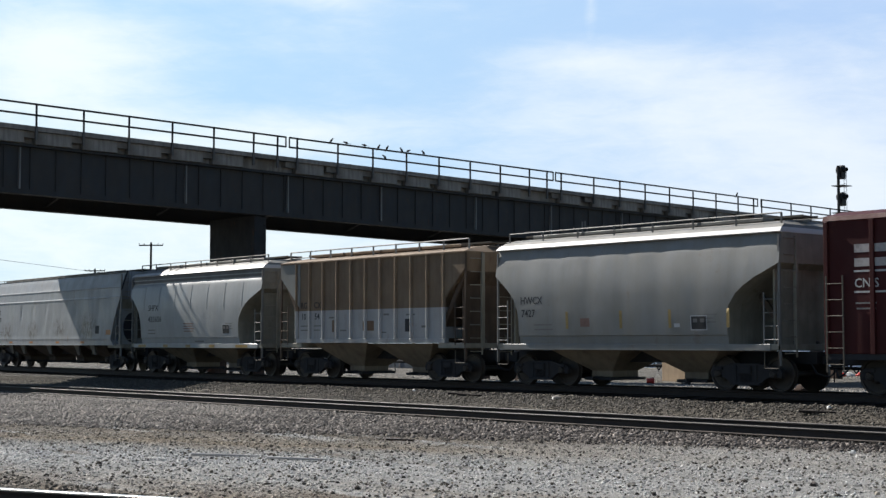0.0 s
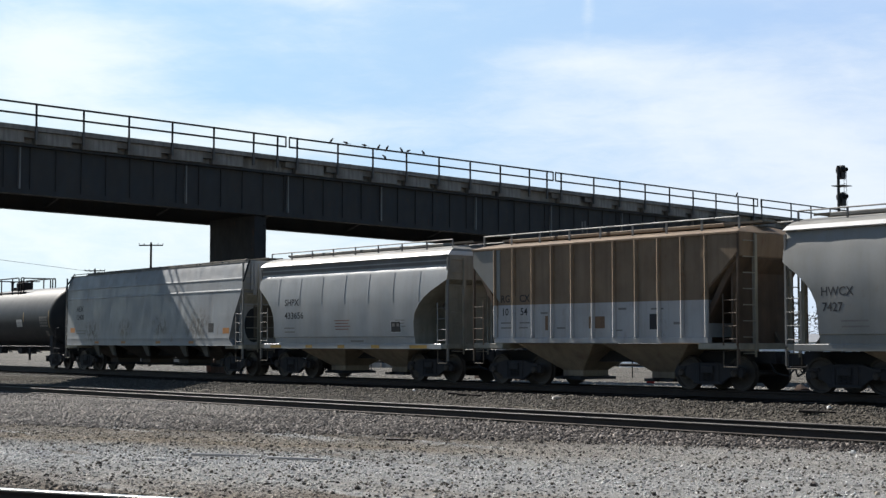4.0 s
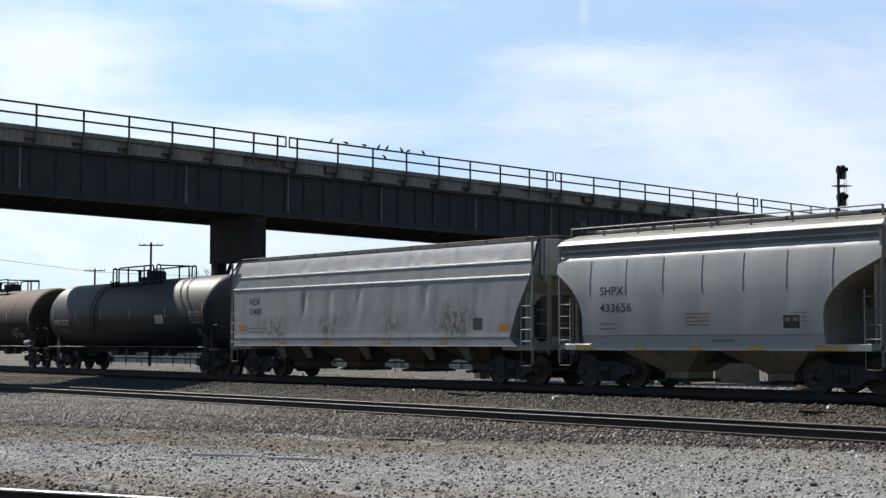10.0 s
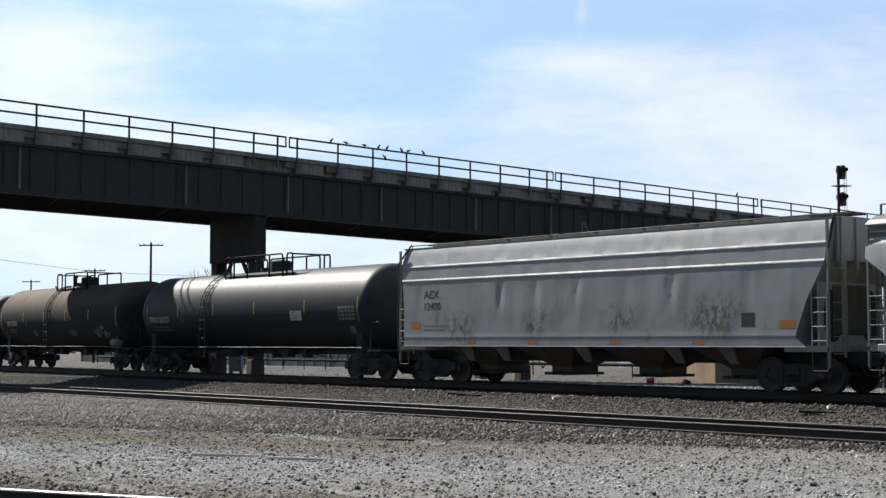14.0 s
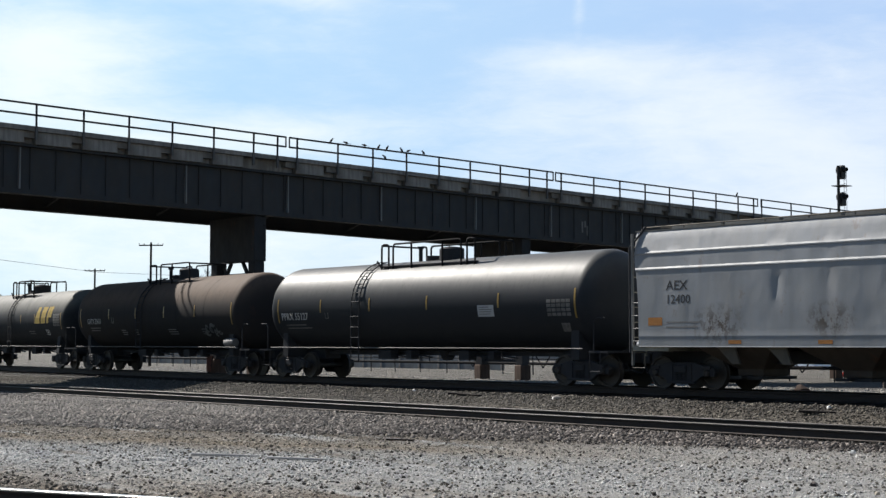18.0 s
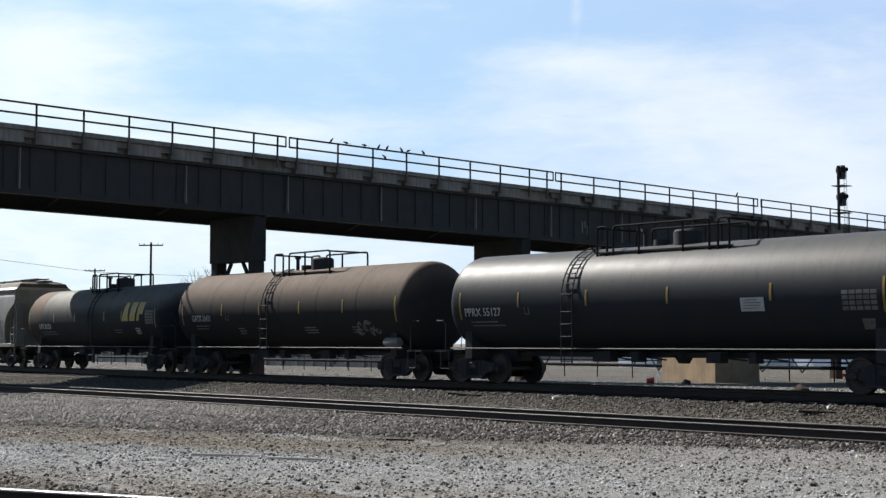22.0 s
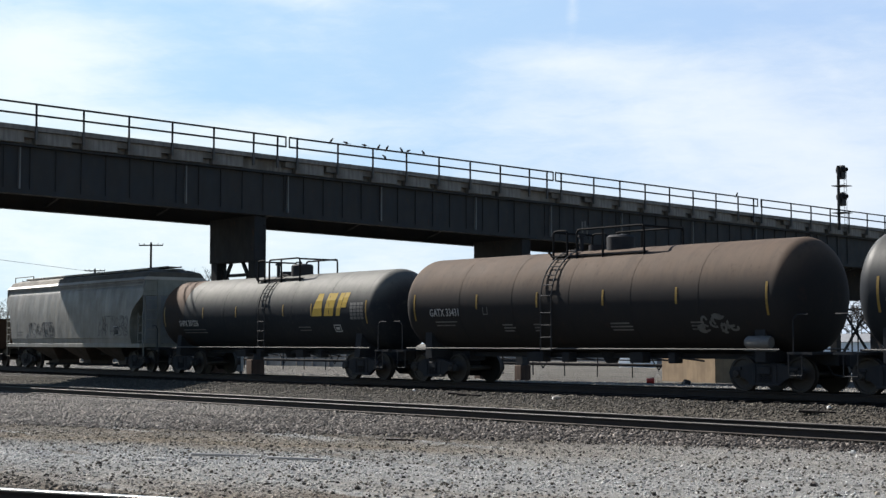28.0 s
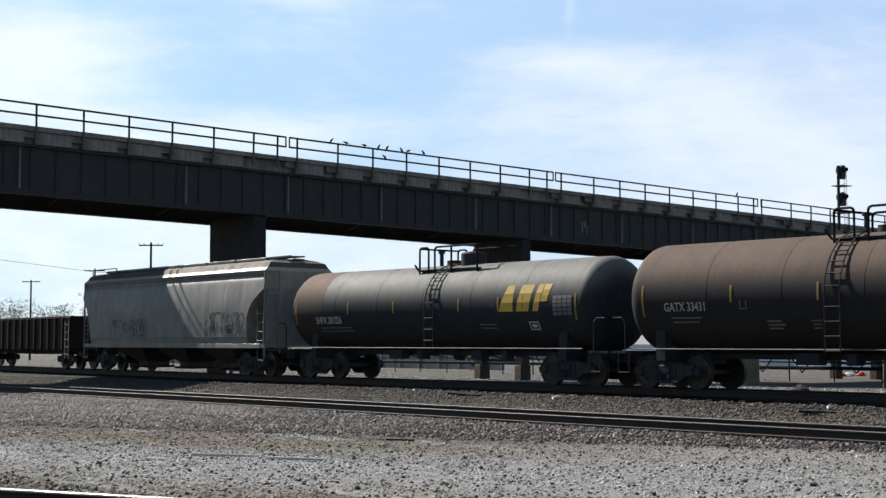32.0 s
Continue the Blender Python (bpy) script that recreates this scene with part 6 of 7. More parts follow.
def bird(y, on_top, turn, lean):
    z = deck_z(y) + (1.045 if on_top else 0.545)
    bd = thing("perched_bird", pose(BRIDGE_X + 0.035, y, z, 0, 0, turn), "small black bird perched on the railing", "bird", "birds on the railing")
    bd.scale = (0.8, 0.8, 0.8)
    bm = bmesh.new()
    lathe(bm, [(-0.13, 0.0), (-0.10, 0.05), (0.0, 0.085), (0.10, 0.06), (0.15, 0.0)], 10, "x")
    part("body", bm, M_BIRD, bd, "", smooth=60, at=pose(0, 0, 0.12, 0, -lean, 0))
    c = Vector((math.cos(radians(lean)), 0, math.sin(radians(lean))))
    bm = bmesh.new()
    lathe(bm, [(-0.06, 0.0), (-0.04, 0.045), (0.02, 0.05), (0.055, 0.02), (0.10, 0.0)], 8, "x")
    part("head", bm, M_BIRD, bd, "", smooth=60, at=pose(c.x * 0.17, 0, 0.12 + c.z * 0.17))
    bm = bmesh.new()
    prism(bm, [(-0.10, 0.015), (-0.10, -0.015), (-0.30, -0.03), (-0.30, 0.03)], "z", -0.008, 0.008)
    part("tail", bm, M_BIRD, bd, "", at=pose(0, 0, 0.12, 0, -lean, 0))
    bm = bmesh.new()
    for dy in (-0.025, 0.025):
        rod(bm, (0, dy, -0.03), (0, dy, 0.07), 0.008, 5)
    part("legs", bm, M_BIRD, bd)


def relay_cabinet(x, y, w, h, label, material):
    """A trackside cabinet on legs, with a door and a vented cap."""
    z = ground_z(x, y)
    cb = thing("relay_cabinet", pose(x, y, z, 0, 0, 40), label, "cabinet", "cabinets by the pier")
    bm = bmesh.new()
    box(bm, (-w / 2, -0.22, 0.25), (w / 2, 0.22, h))
    part("cabinet_body", bm, material, cb, bevel=0.015)
    bm = bmesh.new()
    box(bm, (-w / 2 + 0.05, -0.245, 0.32), (w / 2 - 0.05, -0.22, h - 0.08))
    door = part("cabinet_door", bm, material, cb, bevel=0.008)
    bm = bmesh.new()
    box(bm, (w / 2 - 0.16, -0.27, h * 0.5), (w / 2 - 0.10, -0.245, h * 0.5 + 0.16))
    part("handle", bm, M_DARK, door)
    bm = bmesh.new()
    prism(bm, [(-w / 2 - 0.06, h), (w / 2 + 0.06, h), (w / 2, h + 0.09), (-w / 2, h + 0.09)], "y", -0.28, 0.28)
    part("cabinet_cap", bm, material, cb)
    for k in (-1, 1):
        bm = bmesh.new()
        box(bm, (k * w * 0.38 - 0.04, -0.18, -0.1), (k * w * 0.38 + 0.04, 0.18, 0.25))
        part("leg", bm, M_DARK, cb)


def pipe_fence():
    fe = thing("pipe_fence", pose(0, 88.0, -1.2), "dark pipe fence at the yard's far side", "fence")
    bm = bmesh.new()
    rod(bm, (0, 0, -0.2), (0, 0, 1.7), 0.05, 7)
    one = part("post", bm, M_FENCE, fe)
    one.matrix_basis = pose(-170, 0, 0)
    rng = random.Random(4)
    for i in range(1, 40):
        again(one, pose(-170 + i * 3.8, rng.uniform(-0.05, 0.05), 0, rng.uniform(-2, 2), rng.uniform(-2, 2), 0))
    for z, r in ((0.85, 0.13), (1.25, 0.05), (1.65, 0.05)):
        bm = bmesh.new()
        rod(bm, (-170, 0, z), (-20, 0, z), r, 7)
        part("fence_rail", bm, M_FENCE, fe)
    for x in (-128, -119, -98, -89, -76, -70, -66, -62.5, -58, -54):
        for dx in (-1.0, 1.0):
            bm = bmesh.new()
            rod(bm, (x, 0, 0.5), (x + dx, 0, 1.65), 0.05, 6)
            part("brace", bm, M_FENCE, fe)


def low_wall(x0, x1, y):
    """A low stained wall in panels beyond the fence."""
    wl = thing("low_wall", pose(0, y, -1.25), "low blue grey stained wall beyond the fence", "wall")
    n = int((x1 - x0) / 3.2)
    w = (x1 - x0) / n
    bm = bmesh.new()
    box(bm, (0.03, -0.12, -0.3), (w - 0.03, 0.12, 1.45))
    one = part("panel", bm, M_BARRIER, wl, bevel=0.02)
    one.matrix_basis = pose(x0, 0, 0)
    for i in range(1, n):
        again(one, pose(x0 + i * w, 0, 0))
    bm = bmesh.new()
    box(bm, (-0.14, -0.17, -0.3), (0.14, 0.17, 1.55))
    post = part("post", bm, M_DECK, wl, bevel=0.02)
    post.matrix_basis = pose(x0, 0, 0)
    for i in range(1, n + 1):
        again(post, pose(x0 + i * w, 0, 0))


def shed(x, y, w, d, h, label, wall, roof):
    base = ground_z(x, y)
    sh = thing("yard_shed", pose(x, y, base), label, "shed", "low sheds beyond the fence")
    bm = bmesh.new()
    box(bm, (-w / 2, -d / 2, -0.3), (w / 2, d / 2, h))
    part("wall", bm, wall, sh)
    bm = bmesh.new()
    prism(bm, [(-d / 2 - 0.3, h), (d / 2 + 0.3, h), (0, h + d * 0.12)], "x", -w / 2 - 0.3, w / 2 + 0.3)
    part("roof", bm, roof, sh)
    n = max(2, int(w / 6))
    for i in range(n):
        bm = bmesh.new()
        xx = -w / 2 + (i + 0.5) * w / n
        box(bm, (xx - 0.9, -d / 2 - 0.05, h * 0.35), (xx + 0.9, -d / 2 + 0.02, h * 0.7))
        part("window", bm, M_LENS, sh, "dark strip window")
        bm = bmesh.new()
        box(bm, (xx + w / n * 0.42 - 0.35, -d / 2 - 0.04, -0.2), (xx + w / n * 0.42 + 0.35, -d / 2 + 0.02, h * 0.85))
        part("door", bm, M_SHED_ROOF, sh, "dark narrow door")


def far_woods():
    """A hazy belt of bare scrub and low trees beyond everything."""
    rng = random.Random(9)
    bm = bmesh.new()
    for i in range(330):
        x = -620 + i * 1.95 + rng.uniform(-2, 2)
        y = 175 + (x + 620) * 0.22 + rng.uniform(0, 40)
        h = rng.uniform(8.5, 13.0) * (1 + 0.15 * math.sin(x * 0.07)) * (1.45 if x < -330 else 1.0)
        rod(bm, (x, y, -1.5), (x, y, h * 0.6), 0.2, 3, 0.08)
        for _ in range(70):
            c = Vector((x + rng.gauss(0, 2.2), y + rng.gauss(0, 1.5), h * (0.25 + 0.7 * rng.random() ** 0.65)))
            rod(bm, c, c + Vector((rng.uniform(-1.6, 1.6), rng.uniform(-0.6, 0.6), rng.uniform(-0.2, 0.9))), 0.14, 3, 0.04)
    me = finish(bm, "far_woods", M_BANK)
    tagged(new("far_woods", me), "hazy belt of bare trees far off", "woods", kind="stuff")


def lumpy(name, at, size, material, label, category, seed):
    rng = random.Random(seed)
    bm = bmesh.new()
    bmesh.ops.create_icosphere(bm, subdivisions=2, radius=1.0)
    for v in bm.verts:
        k = 1 + 0.35 * noise.noise(v.co * 1.6 + Vector((seed, 0, 0)))
        v.co = Vector((v.co.x * size[0] * k, v.co.y * size[1] * k, max(-0.4, v.co.z) * size[2] * k))
    me = finish(bm, name, material, smooth=25)
    ob = new(name, me)
    ob.matrix_basis = at
    tagged(ob, label, category, "litter and lumps by the track")


def crumpled_can(at, r, h, label):
    th = thing("crushed_can", at, label, "litter", "litter and lumps by the track")
    bm = bmesh.new()
    lathe(bm, [(-h / 2, 0.0), (-h / 2, r), (-h * 0.1, r * 0.85), (h * 0.2, r * 1.05), (h / 2, r), (h / 2, 0.0)], 12, "x", (0, 0, r))
    part("can_body", bm, M_BRICKRED, th, "red can body", smooth=40)
    bm = bmesh.new()
    lathe(bm, [(-h / 2 - 0.012, 0.0), (-h / 2 - 0.012, r * 0.85), (-h / 2 - 0.001, r * 0.95)], 12, "x", (0, 0, r))
    part("can_end", bm, M_LITTER, th, "pale can end")


def cloud_sheet():
    """High thin cloud on a far piece of sky dome; it drifts slowly."""
    m = bpy.data.materials.new("thin high cloud")
    m.use_nodes = True
    nt = m.node_tree
    nt.nodes.remove(nt.nodes["Principled BSDF"])
    tc = nt.nodes.new("ShaderNodeTexCoord")
    sc = nt.nodes.new("ShaderNodeVectorMath")
    sc.operation = "SCALE"
    sc.inputs["Scale"].default_value = 1 / 3600.0
    nt.links.new(tc.outputs["Object"], sc.inputs[0])

    def calc(op, a, b=None, c=None):
        n = nt.nodes.new("ShaderNodeMath")
        n.operation = op
        n.use_clamp = False
        for k, v in enumerate((a, b, c)):
            if v is None:
                continue
            if isinstance(v, (int, float)):
                n.inputs[k].default_value = v
            else:
                nt.links.new(v, n.inputs[k])
        return n.outputs[0]

    def wisps(scale, stretch, detail, rough, off):
        mp = nt.nodes.new("ShaderNodeMapping")
        mp.inputs["Scale"].default_value, mp.inputs["Location"].default_value = stretch, off
        mp.inputs["Rotation"].default_value = (0, radians(8), 0)
        nt.links.new(sc.outputs[0], mp.inputs[0])
        n = nt.nodes.new("ShaderNodeTexNoise")
        n.inputs["Scale"].default_value, n.inputs["Detail"].default_value, n.inputs["Roughness"].default_value = scale, detail, rough
        n.inputs["Distortion"].default_value = 0.4
        nt.links.new(mp.outputs[0], n.inputs["Vector"])
        return n.outputs[0]

    def bank(cx, cz, rx, rz):
        mp = nt.nodes.new("ShaderNodeMapping")
        mp.vector_type = "POINT"
        mp.inputs["Location"].default_value = (-cx / rx, 0, -cz / rz)
        mp.inputs["Scale"].default_value = (1 / rx, 0, 1 / rz)
        nt.links.new(sc.outputs[0], mp.inputs[0])
        ln = nt.nodes.new("ShaderNodeVectorMath")
        ln.operation = "LENGTH"
        nt.links.new(mp.outputs[0], ln.inputs[0])
        return calc("MAXIMUM", calc("SUBTRACT", 1.0, ln.outputs["Value"]), 0.0)
    big = wisps(9, (1, 1, 2.2), 6, 0.55, (0.3, 0, 0.1))
    small = wisps(22, (1, 1, 4.0), 8, 0.68, (1.3, 0, 0.7))
    fog = calc("MULTIPLY_ADD", big, 0.55, calc("MULTIPLY", small, 0.36))
    total = fog
    for cx, cz, rx, rz, k in CLOUD_BANKS:
        total = calc("MULTIPLY_ADD", bank(cx, cz, rx, rz), k, total)
    r = nt.nodes.new("ShaderNodeMapRange")
    r.interpolation_type = "SMOOTHSTEP"
    r.inputs[1].default_value, r.inputs[2].default_value = 0.38, 1.04
    nt.links.new(total, r.inputs[0])
    em = nt.nodes.new("ShaderNodeEmission")
    em.inputs[1].default_value = 0.52
    sp = nt.nodes.new("ShaderNodeSeparateXYZ")
    nt.links.new(sc.outputs[0], sp.inputs[0])
    side = nt.nodes.new("ShaderNodeMapRange")
    side.inputs[1].default_value, side.inputs[2].default_value = -0.25, 0.25
    nt.links.new(sp.outputs[0], side.inputs[0])
    blue = tint(nt, (0.50, 0.76, 1.0), (0.48, 0.66, 0.96), side.outputs[0])
    white = tint(nt, (0.90, 0.99, 1.0), (0.82, 0.90, 0.99), side.outputs[0])
    nt.links.new(tint(nt, blue, white, r.outputs[0]), em.inputs[0])
    tr = nt.nodes.new("ShaderNodeBsdfTransparent")
    mix = nt.nodes.new("ShaderNodeMixShader")

    def fade(value, a, b):
        q = nt.nodes.new("ShaderNodeMapRange")
        q.interpolation_type = "SMOOTHSTEP"
        q.inputs[1].default_value, q.inputs[2].default_value = a, b
        nt.links.new(value, q.inputs[0])
        return q.outputs[0]
    dense = calc("MULTIPLY_ADD", r.outputs[0], 0.1, 0.88)
    dense = calc("MULTIPLY", dense, fade(sp.outputs[2], 0.38, 0.27))
    dense = calc("MULTIPLY", dense, fade(calc("ABSOLUTE", sp.outputs[0]), 0.95, 0.6))
    nt.links.new(dense, mix.inputs[0])
    nt.links.new(tr.outputs[0], mix.inputs[1])
    nt.links.new(em.outputs[0], mix.inputs[2])
    nt.links.new(mix.outputs[0], nt.nodes["Material Output"].inputs[0])
    n, k = 48, 24
    verts, faces = [], []
    for j in range(k + 1):
        el = radians(-1.5 + 24 * j / k)
        for i in range(n + 1):
            az = radians(-75 + 150 * i / n)
            verts.append((3600 * math.sin(az) * math.cos(el), 3600 * math.cos(az) * math.cos(el), 3600 * math.sin(el)))
    for j in range(k):
        for i in range(n):
            a = j * (n + 1) + i
            faces.append((a, a + 1, a + n + 2, a + n + 1))
    me = bpy.data.meshes.new("cloud_backdrop")
    me.from_pydata(verts, [], faces)
    me.materials.append(m)
    me.polygons.foreach_set("use_smooth", [True] * len(faces))
    ob = new("cloud_backdrop", me)
    ob.matrix_basis = CLOUD_AT
    ob.visible_shadow = False
    return tagged(ob, "thin white high cloud in a pale sky", "clouds", kind="structure")


YAW = math.degrees(math.atan2(AIM[1], AIM[0])) - 90
CLOUD_AT = pose(*EYE, 0, 0, YAW)
# centre and reach of the cloud banks, in sines of the angles right of and above the line of sight
CLOUD_BANKS = [(-0.26, 0.188, 0.13, 0.05, 0.58), (0.20, 0.165, 0.24, 0.055, 0.44), (0.10, 0.19, 0.10, 0.022, 0.35), (0.26, 0.235, 0.12, 0.02, 0.2), (-0.10, 0.145, 0.14, 0.022, 0.30),
               (0.0, 0.03, 0.9, 0.14, 0.44), (-0.16, 0.24, 0.12, 0.015, 0.2), (0.28, 0.105, 0.22, 0.06, 0.36), (0.100, 0.232, 0.006, 0.028, 0.26),
               (-0.25, 0.11, 0.22, 0.08, 0.28), (-0.07, 0.232, 0.05, 0.012, 0.22)]


SIDING_TURN = 0.4
# ---- put the place together ----
build_ground()
build_track("train_track", pose(0, TRACK_Y, 0), -260, 90, "main track with rusty rails on ballast", (-78, -12), M_RAIL, True)
build_track("siding_track", pose(-24, SIDING_Y, -0.315, 0, 0, SIDING_TURN), -260, 90, "empty siding with dark rails on ballast", (-26, 16), M_RAILTOP)
build_track("lead_track", pose(LEAD_X, LEAD_Y, -0.28, 0, 0, LEAD_TURN), -40, 30, "lead track with a polished rail head", (-6, 6), M_TREAD)
build_bridge()
for pier_y, pier_base in ((41.2, -0.3), (60.1, -0.78), (97.5, -1.3), (116.0, -1.3), (3.5, -0.2)):
    build_pier(pier_y, pier_base, "rust brown braced pier on tan pedestals")
build_wall_pier()
relay_cabinet(-67.6, 43.3, 0.72, 1.35, "dull blue trackside cabinet beside a pier", M_CABINET)
relay_cabinet(-66.4, 41.0, 0.42, 1.0, "small rust red trackside box beside a pier", M_PIERBOX)
signal_mast()
for by, top, turn, lean in ((45.29, True, 60, 55), (46.3, True, 250, 15), (47.55, True, 250, 12), (48.48, True, 80, 60), (49.07, True, 80, 60), (48.92, False, 250, 40), (50.11, True, 250, 55), (50.55, True, 90, 20), (51.69, True, 250, 55), (79.64, True, 80, 65)):
    bird(by, top, turn, lean)
utility_pole(-152.0, 85.4, 13.3, (0.35,), "weathered timber utility pole with one crossarm")
utility_pole(-187.0, 96.2, 11.9, (0.3,), "weathered timber utility pole with one crossarm")
utility_pole(-222.0, 102.9, 11.65, (0.3,), "weathered timber utility pole with one crossarm")
sagging_wire([(-141.1, 62.0, 9.89), (-145.5, 75.0, 9.20), (-145.7, 88.0, 9.16), (-141.2, 105.0, 9.51)], 0.0, 0.02)
pipe_fence()
low_wall(-200.0, -108.0, 101.0)
shed(-104, 128, 20, 6, 2.6, "pale blue shed beyond the fence", M_SHED, M_SHED_ROOF)
shed(-88, 150, 34, 8, 2.9, "long pale shed beyond the fence", M_SHED, M_SHED_ROOF)
shed(-60, 140, 14, 6, 2.7, "pale shed beyond the fence", M_SHED, M_SHED_ROOF)
shed(-150, 165, 46, 9, 3.1, "grey shed beyond the fence", M_SHED_ROOF, M_SHED_ROOF)
shed(-28, 130, 30, 7, 3.0, "pale shed beyond the fence", M_SHED, M_SHED_ROOF)
bare_tree(pose(-47.5, 75, ground_z(-47, 75)), 6.0, 3, "small leafless tree with dense twigs")
bare_tree(pose(-43.5, 77, ground_z(-43, 77)), 5.6, 5, "small leafless tree with dense twigs")
bare_tree(pose(-137.6, 84.7, ground_z(-138, 84)), 12.6, 7, "tall leafless tree behind a pole", fork=2)
far_woods()
cloud = cloud_sheet()
def lump(name, x, y, size, material, label, category, seed, turn=0):
    lumpy(name, pose(x, y, ground_z(x, y) + size[2] * 0.3, 0, 0, turn), size, material, label, category, seed)


def plank(x, y, length, turn, label, material=None, width=0.09):
    pl = thing("old_plank", pose(x, y, ground_z(x, y) + 0.03, 0, 2, turn), label, "plank", "planks on the ground")
    bm = bmesh.new()
    box(bm, (-length / 2, -width, -0.02), (length / 2, width, 0.015 if material else 0.04))
    part("board", bm, material or M_TIE, pl, bevel=0.01)


crumpled_can(pose(-56.7, 64.9, ground_z(-56.7, 64.9), 0, 0, 30), 0.16, 0.42, "crushed red and white can on gravel")
lump("rubble_lump", -54.9, 66.0, (0.3, 0.25, 0.25), M_STONE_DARK, "dark lump of rubble on gravel", "rubble", 2)
lump("concrete_lump", -32.6, 45.8, (0.30, 0.22, 0.27), M_PEDESTAL, "broken grey concrete lump beside the track", "rubble", 4, 20)
lump("white_stone", -13.72, 20.66, (0.05, 0.042, 0.045), M_LITTER, "white stone on gravel", "stone", 5)
lump("white_stone", -20.28, 29.6, (0.06, 0.055, 0.05), M_LITTER, "white stone on gravel", "stone", 6)
lump("white_stone", -35.9, 29.7, (0.06, 0.05, 0.05), M_LITTER, "white stone on gravel", "stone", 7)
lump("pale_stone", -29.2, 29.4, (0.15, 0.11, 0.08), M_STONE_PALE, "pale flat stone on gravel", "stone", 8)
lump("dark_stone", -11.0, 15.7, (0.055, 0.05, 0.05), M_STONE_DARK, "dark rock on gravel", "stone", 9)
lump("pale_stone", -13.2, 20.1, (0.08, 0.06, 0.035), M_STONE_PALE, "pale flat stone on gravel", "stone", 10)
lump("red_litter", -69.4, 103, (0.5, 0.35, 0.3), M_BRICKRED, "crumpled red plastic on gravel", "litter", 11)
lump("red_litter", -69.5, 106, (0.45, 0.35, 0.25), M_BRICKRED, "crumpled red plastic on gravel", "litter", 12)
lump("white_litter", -69.6, 104.5, (0.5, 0.4, 0.28), M_LITTER, "crumpled white plastic on gravel", "litter", 13)
plank(-20.15, 28.95, 0.85, 35, "dark old plank between the tracks")
plank(-20.92, 16.97, 0.52, 51, "dark old plank on the service road", M_TIE, 0.03)
# Two thin slabs added in place of pale chalky streaks on the ground.
plank(-19.93, 12.59, 1.1, 52, "thin pale slab standing in for a chalky streak on gravel", M_STRIP, 0.035)
plank(-18.43, 12.97, 1.0, 50, "thin pale slab standing in for a chalky streak on gravel", M_STRIP, 0.035)
plank(-33.0, 29.3, 1.3, 5, "dark old plank between the tracks")

car2, side2 = round_hopper("round_sided_hopper_car", -27.4, 5.25, 3.8, M_GREY, "grey two-bay covered hopper with swelling panels", 3, (-1.75, 1.75), 8,
                           [("HWCX", 0.31, -4.10, 2.42, 0.95), ("7427", 0.31, -4.06, 2.04, 0.95)])
for x in (-2.16, -0.07, 1.71, 3.7):
    placard(car2, x, 1.92, 0.10, 0.50, 1.625, M_OLDYELLOW, "reflective_strip", "faded yellow strip")
placard(car2, -1.45, 1.85, 0.36, 0.24, 1.63, M_REDPRINT, "red_stencil", "faded red stencil")
placard(car2, 1.95, 1.74, 0.20, 0.10, 1.62, M_PLATE, "white_tag")
build_ribbed_hopper(-39.2, 5.15, 3.75)
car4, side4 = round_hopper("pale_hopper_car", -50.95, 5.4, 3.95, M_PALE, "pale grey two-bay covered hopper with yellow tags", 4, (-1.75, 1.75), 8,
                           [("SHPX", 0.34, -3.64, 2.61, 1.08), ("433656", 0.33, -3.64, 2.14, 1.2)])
bars_text(car4, -0.58, 2.02, 0.95, 4, -1.632, M_REDPRINT, 0.05, 0.05, 21, "red_stencil", "faded red stencilled lines")
for x, w in ((-4.3, 0.7), (-2.2, 0.4), (-0.27, 0.4), (1.67, 0.45), (3.95, 0.9)):
    placard(car4, x, 1.14, w, 0.11, 1.535, M_YELLOW, "yellow_tag", "yellow reflective tag on the sill")
bars_text(car4, 0.2, 1.30, 1.1, 1, -1.535, M_FAINT, 0.07, 0.05, 22)
build_flat_hopper(-65.75, 8.35, 6.95)
build_boxcar(-12.4)

t6 = build_tank("black_tank_car", -83.9, 7.75, 7.4, 1.53, 2.52, M_BLACKTANK, "black tank car, dusty upper half painted sunlit, with top platform", "black", -2.75, 0.5, (-2.2, 2.6), (-7.5, -4.85, -2.04, 0.99, 4.4, 7.66))
curved_letters("PPRX 55127", 0.36, M_STENCIL, t6, -7.30, 2.10, 1.53, 2.52, squash=0.9)
flank_lines(t6, -7.1, 1.90, 1.7, 2, 1.53, 2.52, M_GHOST, 31)
curved_blocks([[(0, 0), (0.74, 0), (0.74, 0.36), (0, 0.36)]], M_PLATE, t6, 3.45, 2.08, 1.53, 2.52, "white_placard", "white printed placard")
flank_lines(t6, 3.52, 2.36, 0.6, 4, 1.537, 2.52, M_GHOST, 32, 0.025, 0.045)
for i in range(5):
    for j in range(4):
        curved_blocks([[(0, 0), (0.17, 0), (0.17, 0.10), (0, 0.10)]], M_GHOST, t6, 6.5 + 0.2 * i, 2.06 + 0.13 * j, 1.53, 2.52, "grid_cell", "worn printed data square")
curved_blocks([[(0, 0), (0.30, 0), (0.38, 0.30), (0.02, 0.30)], ], M_GHOST, t6, 6.95, 1.60, 1.53, 2.52, "pale_sign", "pale worn sign")
curved_blocks([[(0, -0.16), (0.16, 0), (0, 0.16), (-0.16, 0)]], M_REDPRINT, t6, 7.3, 1.42, 1.53, 2.52, "hazard_diamond", "faded red hazard diamond")
